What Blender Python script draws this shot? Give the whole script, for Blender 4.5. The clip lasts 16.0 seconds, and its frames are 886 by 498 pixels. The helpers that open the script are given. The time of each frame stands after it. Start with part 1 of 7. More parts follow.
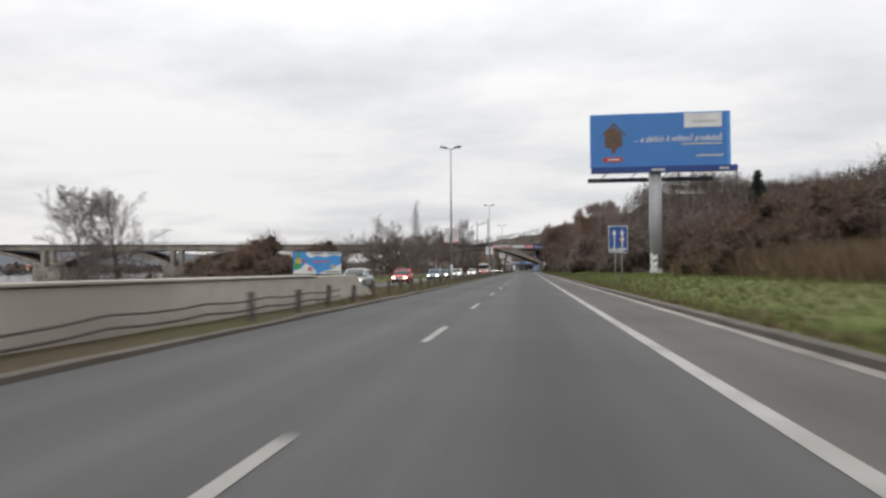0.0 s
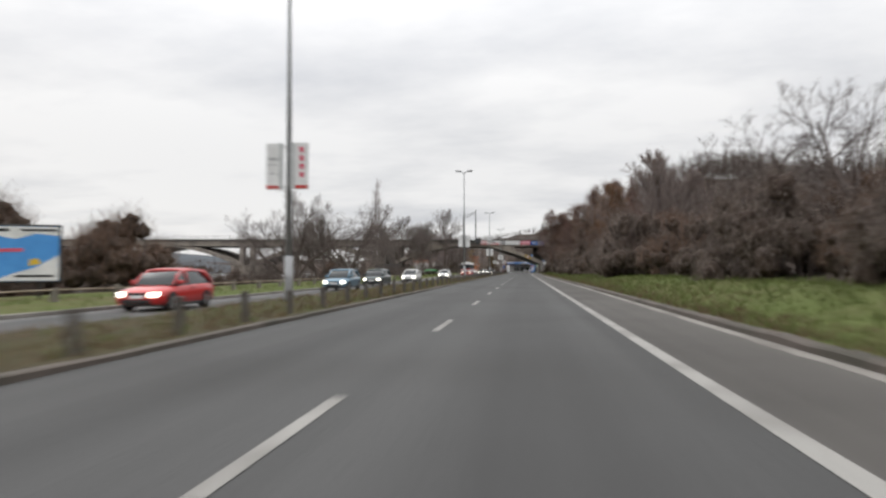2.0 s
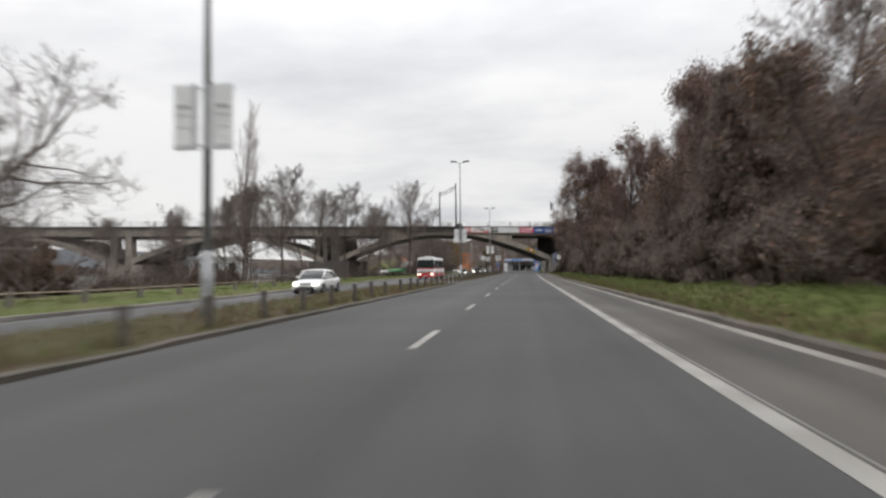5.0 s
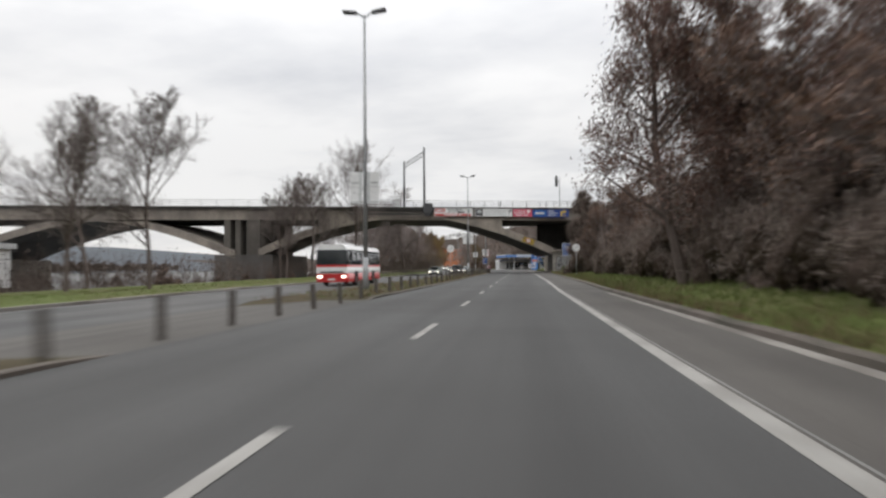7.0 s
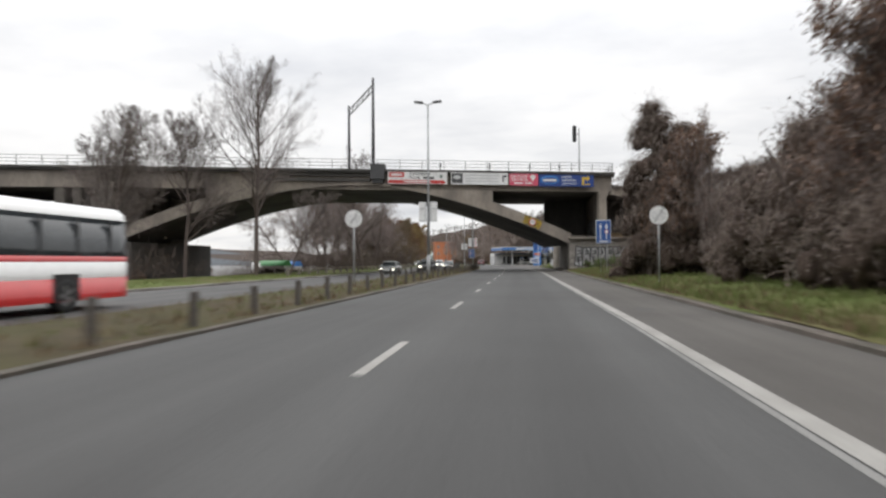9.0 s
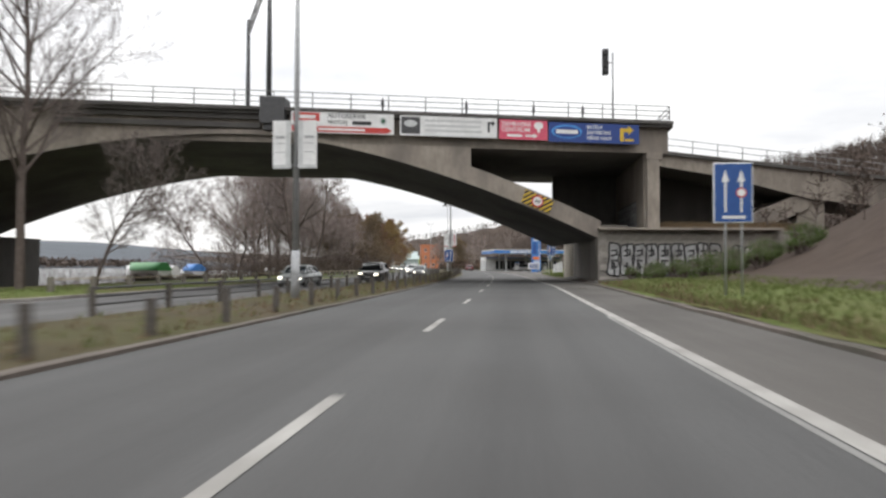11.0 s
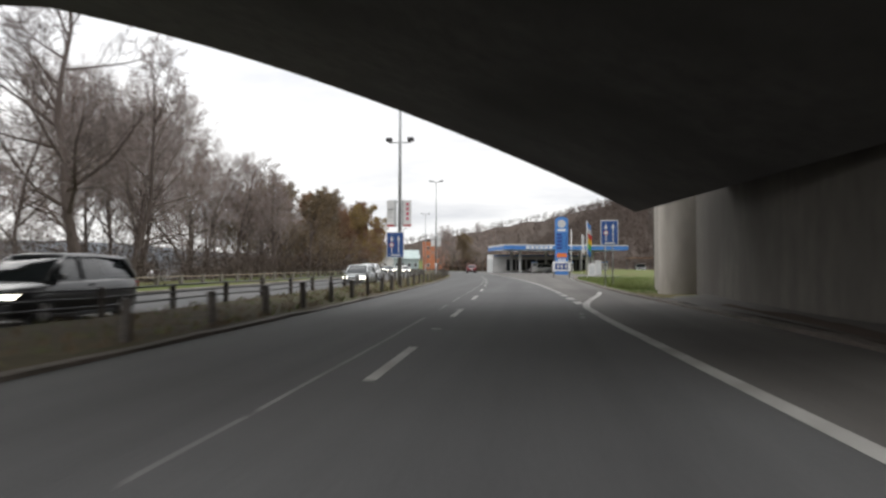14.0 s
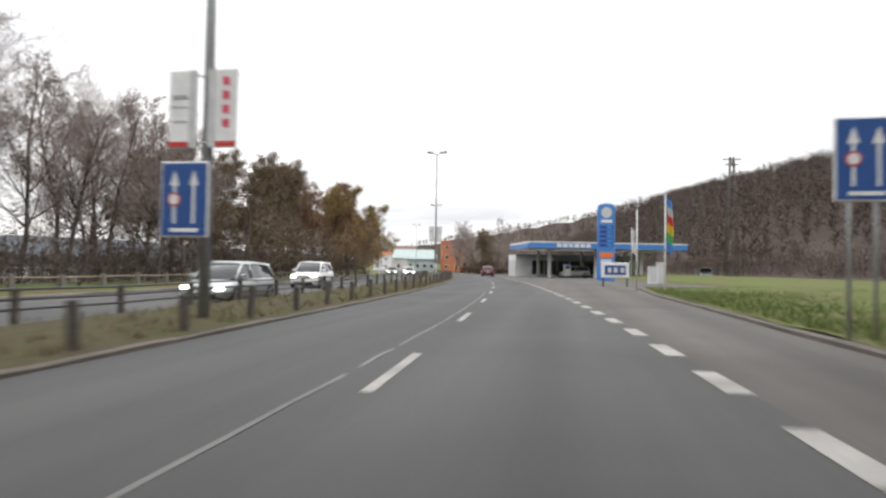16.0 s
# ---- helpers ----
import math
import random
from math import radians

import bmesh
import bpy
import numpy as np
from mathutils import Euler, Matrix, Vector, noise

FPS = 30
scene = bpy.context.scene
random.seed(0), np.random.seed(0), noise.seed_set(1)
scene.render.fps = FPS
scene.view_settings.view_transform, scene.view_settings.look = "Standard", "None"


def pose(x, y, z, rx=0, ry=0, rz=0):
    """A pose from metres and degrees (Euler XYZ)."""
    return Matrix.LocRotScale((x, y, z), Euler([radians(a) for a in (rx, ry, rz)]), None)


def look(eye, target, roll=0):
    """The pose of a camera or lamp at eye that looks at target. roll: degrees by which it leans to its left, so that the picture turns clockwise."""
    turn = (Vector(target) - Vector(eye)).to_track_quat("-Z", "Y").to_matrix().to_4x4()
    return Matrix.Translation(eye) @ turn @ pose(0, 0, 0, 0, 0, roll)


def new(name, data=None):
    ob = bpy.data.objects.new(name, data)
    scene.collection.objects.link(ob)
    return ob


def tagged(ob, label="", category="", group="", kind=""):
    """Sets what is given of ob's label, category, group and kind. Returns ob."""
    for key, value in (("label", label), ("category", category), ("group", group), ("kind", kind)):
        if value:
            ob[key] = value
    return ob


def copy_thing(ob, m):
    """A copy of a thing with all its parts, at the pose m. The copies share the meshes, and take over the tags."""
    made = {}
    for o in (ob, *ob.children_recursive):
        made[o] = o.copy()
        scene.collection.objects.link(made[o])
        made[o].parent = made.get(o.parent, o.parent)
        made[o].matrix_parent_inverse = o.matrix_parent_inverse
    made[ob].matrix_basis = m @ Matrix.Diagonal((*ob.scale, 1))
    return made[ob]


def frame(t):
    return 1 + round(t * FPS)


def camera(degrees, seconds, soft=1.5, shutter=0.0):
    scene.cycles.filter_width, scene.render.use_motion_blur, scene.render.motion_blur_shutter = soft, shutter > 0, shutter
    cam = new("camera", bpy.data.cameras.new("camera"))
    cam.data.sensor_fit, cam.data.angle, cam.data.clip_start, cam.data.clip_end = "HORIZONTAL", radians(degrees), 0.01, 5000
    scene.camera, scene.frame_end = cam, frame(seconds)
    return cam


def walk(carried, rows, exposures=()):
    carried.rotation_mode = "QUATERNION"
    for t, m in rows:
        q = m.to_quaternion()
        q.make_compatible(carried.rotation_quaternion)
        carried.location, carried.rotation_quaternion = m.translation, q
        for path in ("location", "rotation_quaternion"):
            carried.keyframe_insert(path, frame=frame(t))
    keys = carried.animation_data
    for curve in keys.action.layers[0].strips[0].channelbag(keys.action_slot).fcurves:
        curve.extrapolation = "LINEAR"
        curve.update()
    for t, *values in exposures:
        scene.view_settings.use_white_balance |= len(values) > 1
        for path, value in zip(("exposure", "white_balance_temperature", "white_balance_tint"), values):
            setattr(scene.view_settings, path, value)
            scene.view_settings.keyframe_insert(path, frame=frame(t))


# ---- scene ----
cam = camera(67.69, 16.0, soft=2.5, shutter=0.5)
ROWS = [
    (0.0, 0.067, 0.00, 1.13, 7.35, 1.78, 0.31),
    (0.5, 0.077, 11.13, 1.13, 7.15, 1.42, 0.10),
    (1.0, 0.087, 22.23, 1.13, 7.12, 1.63, 0.26),
    (1.5, 0.092, 33.28, 1.13, 7.03, 1.70, -0.59),
    (2.0, 0.087, 44.39, 1.13, 6.99, 1.83, 0.19),
    (2.5, 0.073, 55.45, 1.13, 7.04, 1.73, -0.25),
    (3.0, 0.060, 66.54, 1.13, 7.00, 1.63, 0.18),
    (3.5, 0.051, 77.64, 1.13, 7.16, 1.87, -0.47),
    (4.0, 0.056, 88.72, 1.13, 7.16, 1.68, 0.50),
    (6.5, 0.117, 143.50, 1.13, 6.98, 1.91, 0.55),
    (7.0, 0.137, 154.32, 1.13, 6.72, 1.55, 0.46),
    (7.5, 0.130, 164.80, 1.13, 6.73, 1.92, 0.58),
    (8.0, 0.109, 174.74, 1.13, 6.62, 1.21, 1.14),
    (8.5, 0.082, 184.09, 1.13, 6.62, 1.08, 0.42),
    (9.0, 0.060, 192.88, 1.13, 6.66, 1.08, 0.33),
    (9.5, 0.048, 201.19, 1.13, 6.61, 1.19, -0.21),
    (12.0, -0.053, 235.77, 1.13, 6.09, 1.53, -0.05),
    (12.5, -0.016, 242.53, 1.13, 6.38, 1.53, -0.13),
    (13.0, 0.008, 249.15, 1.13, 6.73, 1.33, -0.20),
    (13.5, -0.018, 255.77, 1.13, 7.22, 1.54, -0.61),
    (14.0, -0.082, 262.12, 1.13, 7.63, 1.53, -0.12),
    (14.5, -0.189, 268.35, 1.13, 8.11, 1.38, -0.52),
    (15.0, -0.338, 274.65, 1.13, 8.64, 1.41, -0.83),
    (15.5, -0.512, 280.88, 1.13, 9.29, 1.09, -0.63),
    (16.0, -0.689, 286.91, 1.13, 10.00, 1.66, -0.88),
]
EXPOSURES = ((0.0, -0.22), (4.0, -0.24), (6.5, -0.22), (8.0, -0.2), (9.5, 0.02), (12.0, 0.44), (12.5, 0.6), (13.0, 0.6), (13.5, 0.42), (14.0, 0.12), (14.5, -0.05), (15.0, 0.1), (15.5, 0.24), (16.0, 0.24))
walk(cam, [(t, pose(x, y, z, 90 + pitch, roll, yaw)) for t, x, y, z, yaw, pitch, roll in ROWS], EXPOSURES)

# ---- daylight under a closed, softly banded cloud cover ----
world = bpy.data.worlds.new("overcast_sky")
scene.world = world
world.use_nodes = True
wn = world.node_tree
wn.nodes.clear()
w_out = wn.nodes.new("ShaderNodeOutputWorld")
w_bg = wn.nodes.new("ShaderNodeBackground")
w_sky = wn.nodes.new("ShaderNodeTexSky")
w_sky.sky_type, w_sky.sun_disc = "NISHITA", False
w_sky.sun_elevation, w_sky.sun_rotation = radians(28), radians(-55)
w_tc = wn.nodes.new("ShaderNodeTexCoord")
w_sep = wn.nodes.new("ShaderNodeSeparateXYZ")
wn.links.new(w_tc.outputs["Generated"], w_sep.inputs[0])
# clouds lie in a flat layer: divide by the height
w_h = wn.nodes.new("ShaderNodeMath")
w_h.operation = "MAXIMUM"
w_h.inputs[1].default_value = 0.0
wn.links.new(w_sep.outputs["Z"], w_h.inputs[0])
w_add = wn.nodes.new("ShaderNodeMath")
w_add.operation = "ADD"
w_add.inputs[1].default_value = 0.13
wn.links.new(w_h.outputs[0], w_add.inputs[0])
w_div = wn.nodes.new("ShaderNodeVectorMath")
w_div.operation = "DIVIDE"
wn.links.new(w_tc.outputs["Generated"], w_div.inputs[0])
w_cmb = wn.nodes.new("ShaderNodeCombineXYZ")
for k in range(3):
    wn.links.new(w_add.outputs[0], w_cmb.inputs[k])
wn.links.new(w_cmb.outputs[0], w_div.inputs[1])
w_map = wn.nodes.new("ShaderNodeMapping")
w_map.inputs["Scale"].default_value = (0.9, 1.25, 0.3)
w_map.inputs["Rotation"].default_value = (0, 0, radians(12))
w_map.inputs["Location"].default_value = (0.6, 0.35, 0)
wn.links.new(w_div.outputs[0], w_map.inputs["Vector"])
w_n = wn.nodes.new("ShaderNodeTexNoise")
w_n.inputs["Scale"].default_value, w_n.inputs["Detail"].default_value, w_n.inputs["Roughness"].default_value = 0.75, 7, 0.55
wn.links.new(w_map.outputs["Vector"], w_n.inputs["Vector"])
w_ramp = wn.nodes.new("ShaderNodeValToRGB")
w_ramp.color_ramp.elements[0].position, w_ramp.color_ramp.elements[0].color = 0.3, (0.68, 0.692, 0.725, 1)
w_ramp.color_ramp.elements[1].position, w_ramp.color_ramp.elements[1].color = 0.56, (0.98, 0.975, 0.975, 1)
wn.links.new(w_n.outputs["Fac"], w_ramp.inputs["Fac"])
w_mix = wn.nodes.new("ShaderNodeMix")
w_mix.data_type = "RGBA"
w_mix.inputs[0].default_value = 0.96
w_dim = wn.nodes.new("ShaderNodeVectorMath")
w_dim.operation = "SCALE"
w_dim.inputs["Scale"].default_value = 0.1
wn.links.new(w_sky.outputs["Color"], w_dim.inputs[0])
wn.links.new(w_dim.outputs[0], w_mix.inputs[6])
wn.links.new(w_ramp.outputs["Color"], w_mix.inputs[7])
# a closed cloud cover is brighter overhead than at the horizon
w_zen = wn.nodes.new("ShaderNodeMapRange")
w_zen.interpolation_type = "SMOOTHSTEP"
w_zen.inputs["From Min"].default_value, w_zen.inputs["From Max"].default_value = 0.12, 1.0
w_zen.inputs["To Min"].default_value, w_zen.inputs["To Max"].default_value = 1.05, 2.75
wn.links.new(w_h.outputs[0], w_zen.inputs["Value"])
w_up = wn.nodes.new("ShaderNodeVectorMath")
w_up.operation = "SCALE"
wn.links.new(w_mix.outputs[2], w_up.inputs[0])
wn.links.new(w_zen.outputs["Result"], w_up.inputs["Scale"])
wn.links.new(w_up.outputs[0], w_bg.inputs["Color"])
w_bg.inputs["Strength"].default_value = 1.0
wn.links.new(w_bg.outputs["Background"], w_out.inputs["Surface"])
sun = new("sun", bpy.data.lights.new("sun", "SUN"))
sun.data.energy, sun.data.angle, sun.data.color = 0.3, radians(40), (1.0, 0.97, 0.93)
sun.matrix_world = look((-82, 57, 53), (0, 0, 0))


# ---- materials ----
def nmat(name, c1, c2, scale=4.0, rough=0.8, bump=0.1, metal=0.0, coarse=0.25, c3=None, vary=0.0, stretch=(1, 1, 1), spec=0.5):
    """Two-scale mottled surface: c1 to c2 by fine grain, stained towards c3 by broad patches; vary: change from island to island."""
    m = bpy.data.materials.new(name)
    m.use_nodes = True
    nt = m.node_tree
    N, L = nt.nodes, nt.links
    b = N["Principled BSDF"]
    tc = N.new("ShaderNodeTexCoord")
    mp = N.new("ShaderNodeMapping")
    mp.inputs["Scale"].default_value = stretch
    L.new(tc.outputs["Object"], mp.inputs["Vector"])
    fine = N.new("ShaderNodeTexNoise")
    fine.inputs["Scale"].default_value, fine.inputs["Detail"].default_value, fine.inputs["Roughness"].default_value = scale, 6, 0.65
    L.new(mp.outputs["Vector"], fine.inputs["Vector"])
    mix = N.new("ShaderNodeMix")
    mix.data_type = "RGBA"
    mix.inputs[6].default_value, mix.inputs[7].default_value = (*c1, 1), (*c2, 1)
    ramp = N.new("ShaderNodeMapRange")
    ramp.inputs["From Min"].default_value, ramp.inputs["From Max"].default_value = 0.32, 0.68
    L.new(fine.outputs["Fac"], ramp.inputs["Value"])
    L.new(ramp.outputs["Result"], mix.inputs[0])
    col = mix.outputs[2]
    if c3 is not None:
        big = N.new("ShaderNodeTexNoise")
        big.inputs["Scale"].default_value, big.inputs["Detail"].default_value = coarse, 4
        L.new(mp.outputs["Vector"], big.inputs["Vector"])
        r2 = N.new("ShaderNodeMapRange")
        r2.inputs["From Min"].default_value, r2.inputs["From Max"].default_value = 0.42, 0.68
        L.new(big.outputs["Fac"], r2.inputs["Value"])
        m2 = N.new("ShaderNodeMix")
        m2.data_type = "RGBA"
        L.new(r2.outputs["Result"], m2.inputs[0])
        L.new(col, m2.inputs[6])
        m2.inputs[7].default_value = (*c3, 1)
        col = m2.outputs[2]
    if vary:
        g = N.new("ShaderNodeNewGeometry")
        mr = N.new("ShaderNodeMapRange")
        mr.inputs["To Min"].default_value, mr.inputs["To Max"].default_value = 1 - vary, 1 + vary
        L.new(g.outputs["Random Per Island"], mr.inputs["Value"])
        hs = N.new("ShaderNodeHueSaturation")
        L.new(mr.outputs["Result"], hs.inputs["Value"])
        L.new(col, hs.inputs["Color"])
        col = hs.outputs["Color"]
    L.new(col, b.inputs["Base Color"])
    b.inputs["Roughness"].default_value, b.inputs["Metallic"].default_value = rough, metal
    b.inputs["Specular IOR Level"].default_value = spec
    if bump:
        bp = N.new("ShaderNodeBump")
        bp.inputs["Strength"].default_value, bp.inputs["Distance"].default_value = bump, 0.02
        L.new(fine.outputs["Fac"], bp.inputs["Height"])
        L.new(bp.outputs["Normal"], b.inputs["Normal"])
    return m


def leafmat(name, colours, rough=0.8, gloss=0.2):
    """Twigs and leaves: every island takes one colour of a ramp."""
    m = bpy.data.materials.new(name)
    m.use_nodes = True
    N, L = m.node_tree.nodes, m.node_tree.links
    b = N["Principled BSDF"]
    g = N.new("ShaderNodeNewGeometry")
    r = N.new("ShaderNodeValToRGB")
    r.color_ramp.interpolation = "LINEAR"
    while len(r.color_ramp.elements) < len(colours):
        r.color_ramp.elements.new(0.5)
    for i, c in enumerate(colours):
        r.color_ramp.elements[i].position = i / max(1, len(colours) - 1)
        r.color_ramp.elements[i].color = (*c, 1)
    L.new(g.outputs["Random Per Island"], r.inputs["Fac"])
    L.new(r.outputs["Color"], b.inputs["Base Color"])
    b.inputs["Roughness"].default_value = rough
    b.inputs["Specular IOR Level"].default_value = gloss
    return m


def glow(name, colour, strength):
    m = bpy.data.materials.new(name)
    m.use_nodes = True
    b = m.node_tree.nodes["Principled BSDF"]
    b.inputs["Base Color"].default_value = (*colour, 1)
    b.inputs["Emission Color"].default_value = (*colour, 1)
    b.inputs["Emission Strength"].default_value = strength
    b.inputs["Roughness"].default_value = 0.2
    return m


def road_material(name, dark, light, patch):
    """Asphalt with stone grain, long tyre tracks along the lanes and old patches."""
    m = nmat(name, dark, light, 22.0, 0.85, 0.25, coarse=0.18, c3=patch, stretch=(1, 1, 1), spec=0.35)
    N, L = m.node_tree.nodes, m.node_tree.links
    b = N["Principled BSDF"]
    src = b.inputs["Base Color"].links[0].from_socket
    tc = N.new("ShaderNodeTexCoord")
    mp = N.new("ShaderNodeMapping")
    mp.inputs["Scale"].default_value = (0.9, 0.012, 1)
    L.new(tc.outputs["Object"], mp.inputs["Vector"])
    n = N.new("ShaderNodeTexNoise")
    n.inputs["Scale"].default_value, n.inputs["Detail"].default_value = 1.0, 5
    L.new(mp.outputs["Vector"], n.inputs["Vector"])
    r = N.new("ShaderNodeMapRange")
    r.inputs["From Min"].default_value, r.inputs["From Max"].default_value = 0.3, 0.7
    r.inputs["To Min"].default_value, r.inputs["To Max"].default_value = 0.74, 1.22
    L.new(n.outputs["Fac"], r.inputs["Value"])
    # oil-darkened middle and polished wheel tracks of each lane
    at_ = N.new("ShaderNodeAttribute")
    at_.attribute_name = "across"
    mr = N.new("ShaderNodeMapRange")
    mr.inputs["From Min"].default_value, mr.inputs["From Max"].default_value = -5.2, 2.2
    L.new(at_.outputs["Fac"], mr.inputs["Value"])
    cr = N.new("ShaderNodeValToRGB")
    cr.color_ramp.interpolation = "B_SPLINE"
    stops = ((-5.2, 0.92), (-4.3, 1.08), (-3.35, 0.86), (-2.4, 1.1), (-1.6, 0.96), (-0.75, 1.12), (0.2, 0.74), (1.1, 1.1), (1.9, 0.95), (2.2, 1.0))
    while len(cr.color_ramp.elements) < len(stops):
        cr.color_ramp.elements.new(0.5)
    for e, (x, v) in zip(cr.color_ramp.elements, stops):
        e.position, e.color = (x + 5.2) / 7.4, (v, v, v, 1)
    L.new(mr.outputs["Result"], cr.inputs["Fac"])
    pr = N.new("ShaderNodeMath")
    pr.operation = "MULTIPLY"
    L.new(r.outputs["Result"], pr.inputs[0])
    L.new(cr.outputs["Color"], pr.inputs[1])
    hs = N.new("ShaderNodeHueSaturation")
    L.new(pr.outputs[0], hs.inputs["Value"])
    L.new(src, hs.inputs["Color"])
    L.new(hs.outputs["Color"], b.inputs["Base Color"])
    return m


M_ASPHALT = road_material("asphalt", (0.048, 0.048, 0.048), (0.074, 0.073, 0.072), (0.048, 0.047, 0.046))
M_SHOULDER = road_material("shoulder_asphalt", (0.063, 0.058, 0.053), (0.1, 0.092, 0.084), (0.054, 0.049, 0.044))
M_ASPHALT_OLD = road_material("old_asphalt", (0.074, 0.072, 0.071), (0.115, 0.112, 0.109), (0.066, 0.066, 0.066))
M_PAINT = nmat("road_paint", (0.235, 0.227, 0.21), (0.325, 0.315, 0.295), 16, 0.75, 0.1, coarse=0.9, c3=(0.18, 0.172, 0.158))
M_PAINT_OLD = nmat("worn_road_paint", (0.14, 0.138, 0.132), (0.24, 0.236, 0.225), 9, 0.75, 0.1, coarse=0.6, c3=(0.12, 0.118, 0.112))
M_KERB = nmat("kerb_stone", (0.06, 0.048, 0.04), (0.12, 0.1, 0.084), 9, 0.9, 0.4, coarse=0.5, c3=(0.045, 0.042, 0.03))
M_GUTTER = nmat("gutter_stone", (0.18, 0.167, 0.15), (0.28, 0.262, 0.237), 7, 0.9, 0.3, coarse=0.35, c3=(0.12, 0.107, 0.094))
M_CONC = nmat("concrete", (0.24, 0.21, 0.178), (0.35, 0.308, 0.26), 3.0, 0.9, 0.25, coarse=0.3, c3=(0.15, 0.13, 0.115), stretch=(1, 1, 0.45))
# dark concrete: shade of soffits and recesses put into the colour, plus soot
M_CONC_DARK = nmat("shaded_sooty_concrete", (0.085, 0.081, 0.077), (0.132, 0.125, 0.117), 2.0, 0.95, 0.25, coarse=0.25, c3=(0.064, 0.06, 0.057), stretch=(1, 1, 0.4))
M_WALLCONC = nmat("pale_wall_concrete", (0.36, 0.33, 0.285), (0.47, 0.435, 0.375), 3.0, 0.9, 0.2, coarse=0.4, c3=(0.3, 0.27, 0.235), stretch=(1, 0.5, 0.6))
M_BLOCKS = nmat("block_wall", (0.23, 0.213, 0.19), (0.37, 0.342, 0.308), 4.0, 0.9, 0.3, coarse=0.5, c3=(0.15, 0.14, 0.128), vary=0.2)
M_GRASS = nmat("grass", (0.075, 0.1, 0.028), (0.107, 0.128, 0.042), 2.2, 0.95, 0.4, coarse=0.16, c3=(0.112, 0.094, 0.048), spec=0.1)
M_EARTH = nmat("median_earth", (0.046, 0.038, 0.024), (0.08, 0.064, 0.04), 2.5, 0.95, 0.5, coarse=0.2, c3=(0.058, 0.058, 0.025), spec=0.1)
M_LITTER = nmat("hill_floor", (0.048, 0.037, 0.031), (0.075, 0.058, 0.049), 0.8, 0.95, 0.4, coarse=0.05, c3=(0.062, 0.046, 0.036), spec=0.1)
M_STEEL = nmat("galvanised_steel", (0.26, 0.265, 0.27), (0.38, 0.385, 0.39), 12, 0.55, 0.05, 0.35)
M_DARKSTEEL = nmat("dark_steel", (0.045, 0.045, 0.048), (0.09, 0.09, 0.092), 12, 0.6, 0.05, 0.3)
M_RAIL = nmat("railing_steel", (0.17, 0.17, 0.17), (0.27, 0.27, 0.27), 12, 0.6, 0.05, 0.2)
M_POST = nmat("weathered_post", (0.055, 0.048, 0.042), (0.1, 0.088, 0.077), 14, 0.9, 0.3)
M_POSTC = nmat("concrete_post", (0.13, 0.117, 0.1), (0.21, 0.19, 0.163), 14, 0.9, 0.3)
M_WOOD = nmat("fence_wood", (0.27, 0.22, 0.16), (0.42, 0.35, 0.26), 14, 0.85, 0.2)
M_BLUE = nmat("sign_blue", (0.018, 0.07, 0.24), (0.025, 0.085, 0.28), 6, 0.45, 0.0)
M_ADBLUE = nmat("poster_blue", (0.045, 0.175, 0.48), (0.06, 0.2, 0.52), 0.8, 0.55, 0.0, coarse=0.3, c3=(0.055, 0.2, 0.5))
M_ADNAVY = nmat("poster_navy", (0.015, 0.045, 0.2), (0.02, 0.055, 0.23), 2, 0.5, 0.0)
M_SKYBLUE = nmat("poster_sky", (0.05, 0.24, 0.6), (0.07, 0.3, 0.68), 1, 0.5, 0.0)
M_WHITE = nmat("white_paint", (0.66, 0.66, 0.66), (0.78, 0.78, 0.77), 5, 0.5, 0.03, coarse=0.8, c3=(0.58, 0.58, 0.57))
M_GREYPAINT = nmat("pale_grey_paint", (0.42, 0.43, 0.43), (0.55, 0.56, 0.56), 5, 0.6, 0.03)
M_RED = nmat("red_paint", (0.42, 0.03, 0.025), (0.52, 0.045, 0.035), 4, 0.45, 0.0)
M_PINK = nmat("pink_paint", (0.55, 0.075, 0.13), (0.62, 0.1, 0.16), 4, 0.5, 0.0)
M_ORANGE = nmat("orange_paint", (0.6, 0.14, 0.03), (0.7, 0.19, 0.05), 4, 0.5, 0.0)
M_YELLOW = nmat("yellow_paint", (0.58, 0.38, 0.025), (0.68, 0.46, 0.04), 5, 0.5, 0.0, coarse=1.2, c3=(0.45, 0.3, 0.03))
M_GREEN = nmat("green_paint", (0.05, 0.26, 0.07), (0.07, 0.33, 0.1), 4, 0.5, 0.0)
M_DARKGREEN = nmat("dark_green_print", (0.03, 0.09, 0.05), (0.05, 0.13, 0.08), 4, 0.5, 0.0)
M_BLACK = nmat("black_paint", (0.012, 0.012, 0.013), (0.022, 0.022, 0.024), 6, 0.5, 0.0)
M_BROWNAD = nmat("brown_print", (0.09, 0.05, 0.03), (0.16, 0.09, 0.05), 5, 0.6, 0.0)
M_BARK = nmat("bark", (0.085, 0.068, 0.06), (0.15, 0.122, 0.11), 9, 0.95, 0.5, stretch=(1, 1, 0.3), spec=0.1)
M_TWIG = leafmat("bare_twigs", ((0.17, 0.138, 0.126), (0.25, 0.207, 0.19), (0.34, 0.29, 0.27)))
M_DRY = leafmat("dry_brown_leaves", ((0.1, 0.062, 0.045), (0.144, 0.09, 0.064), (0.192, 0.123, 0.09), (0.262, 0.186, 0.146)))
M_VINE = leafmat("seed_heads_and_dry_vine", ((0.085, 0.063, 0.051), (0.125, 0.095, 0.079), (0.165, 0.13, 0.11), (0.215, 0.175, 0.15), (0.3, 0.255, 0.225)))
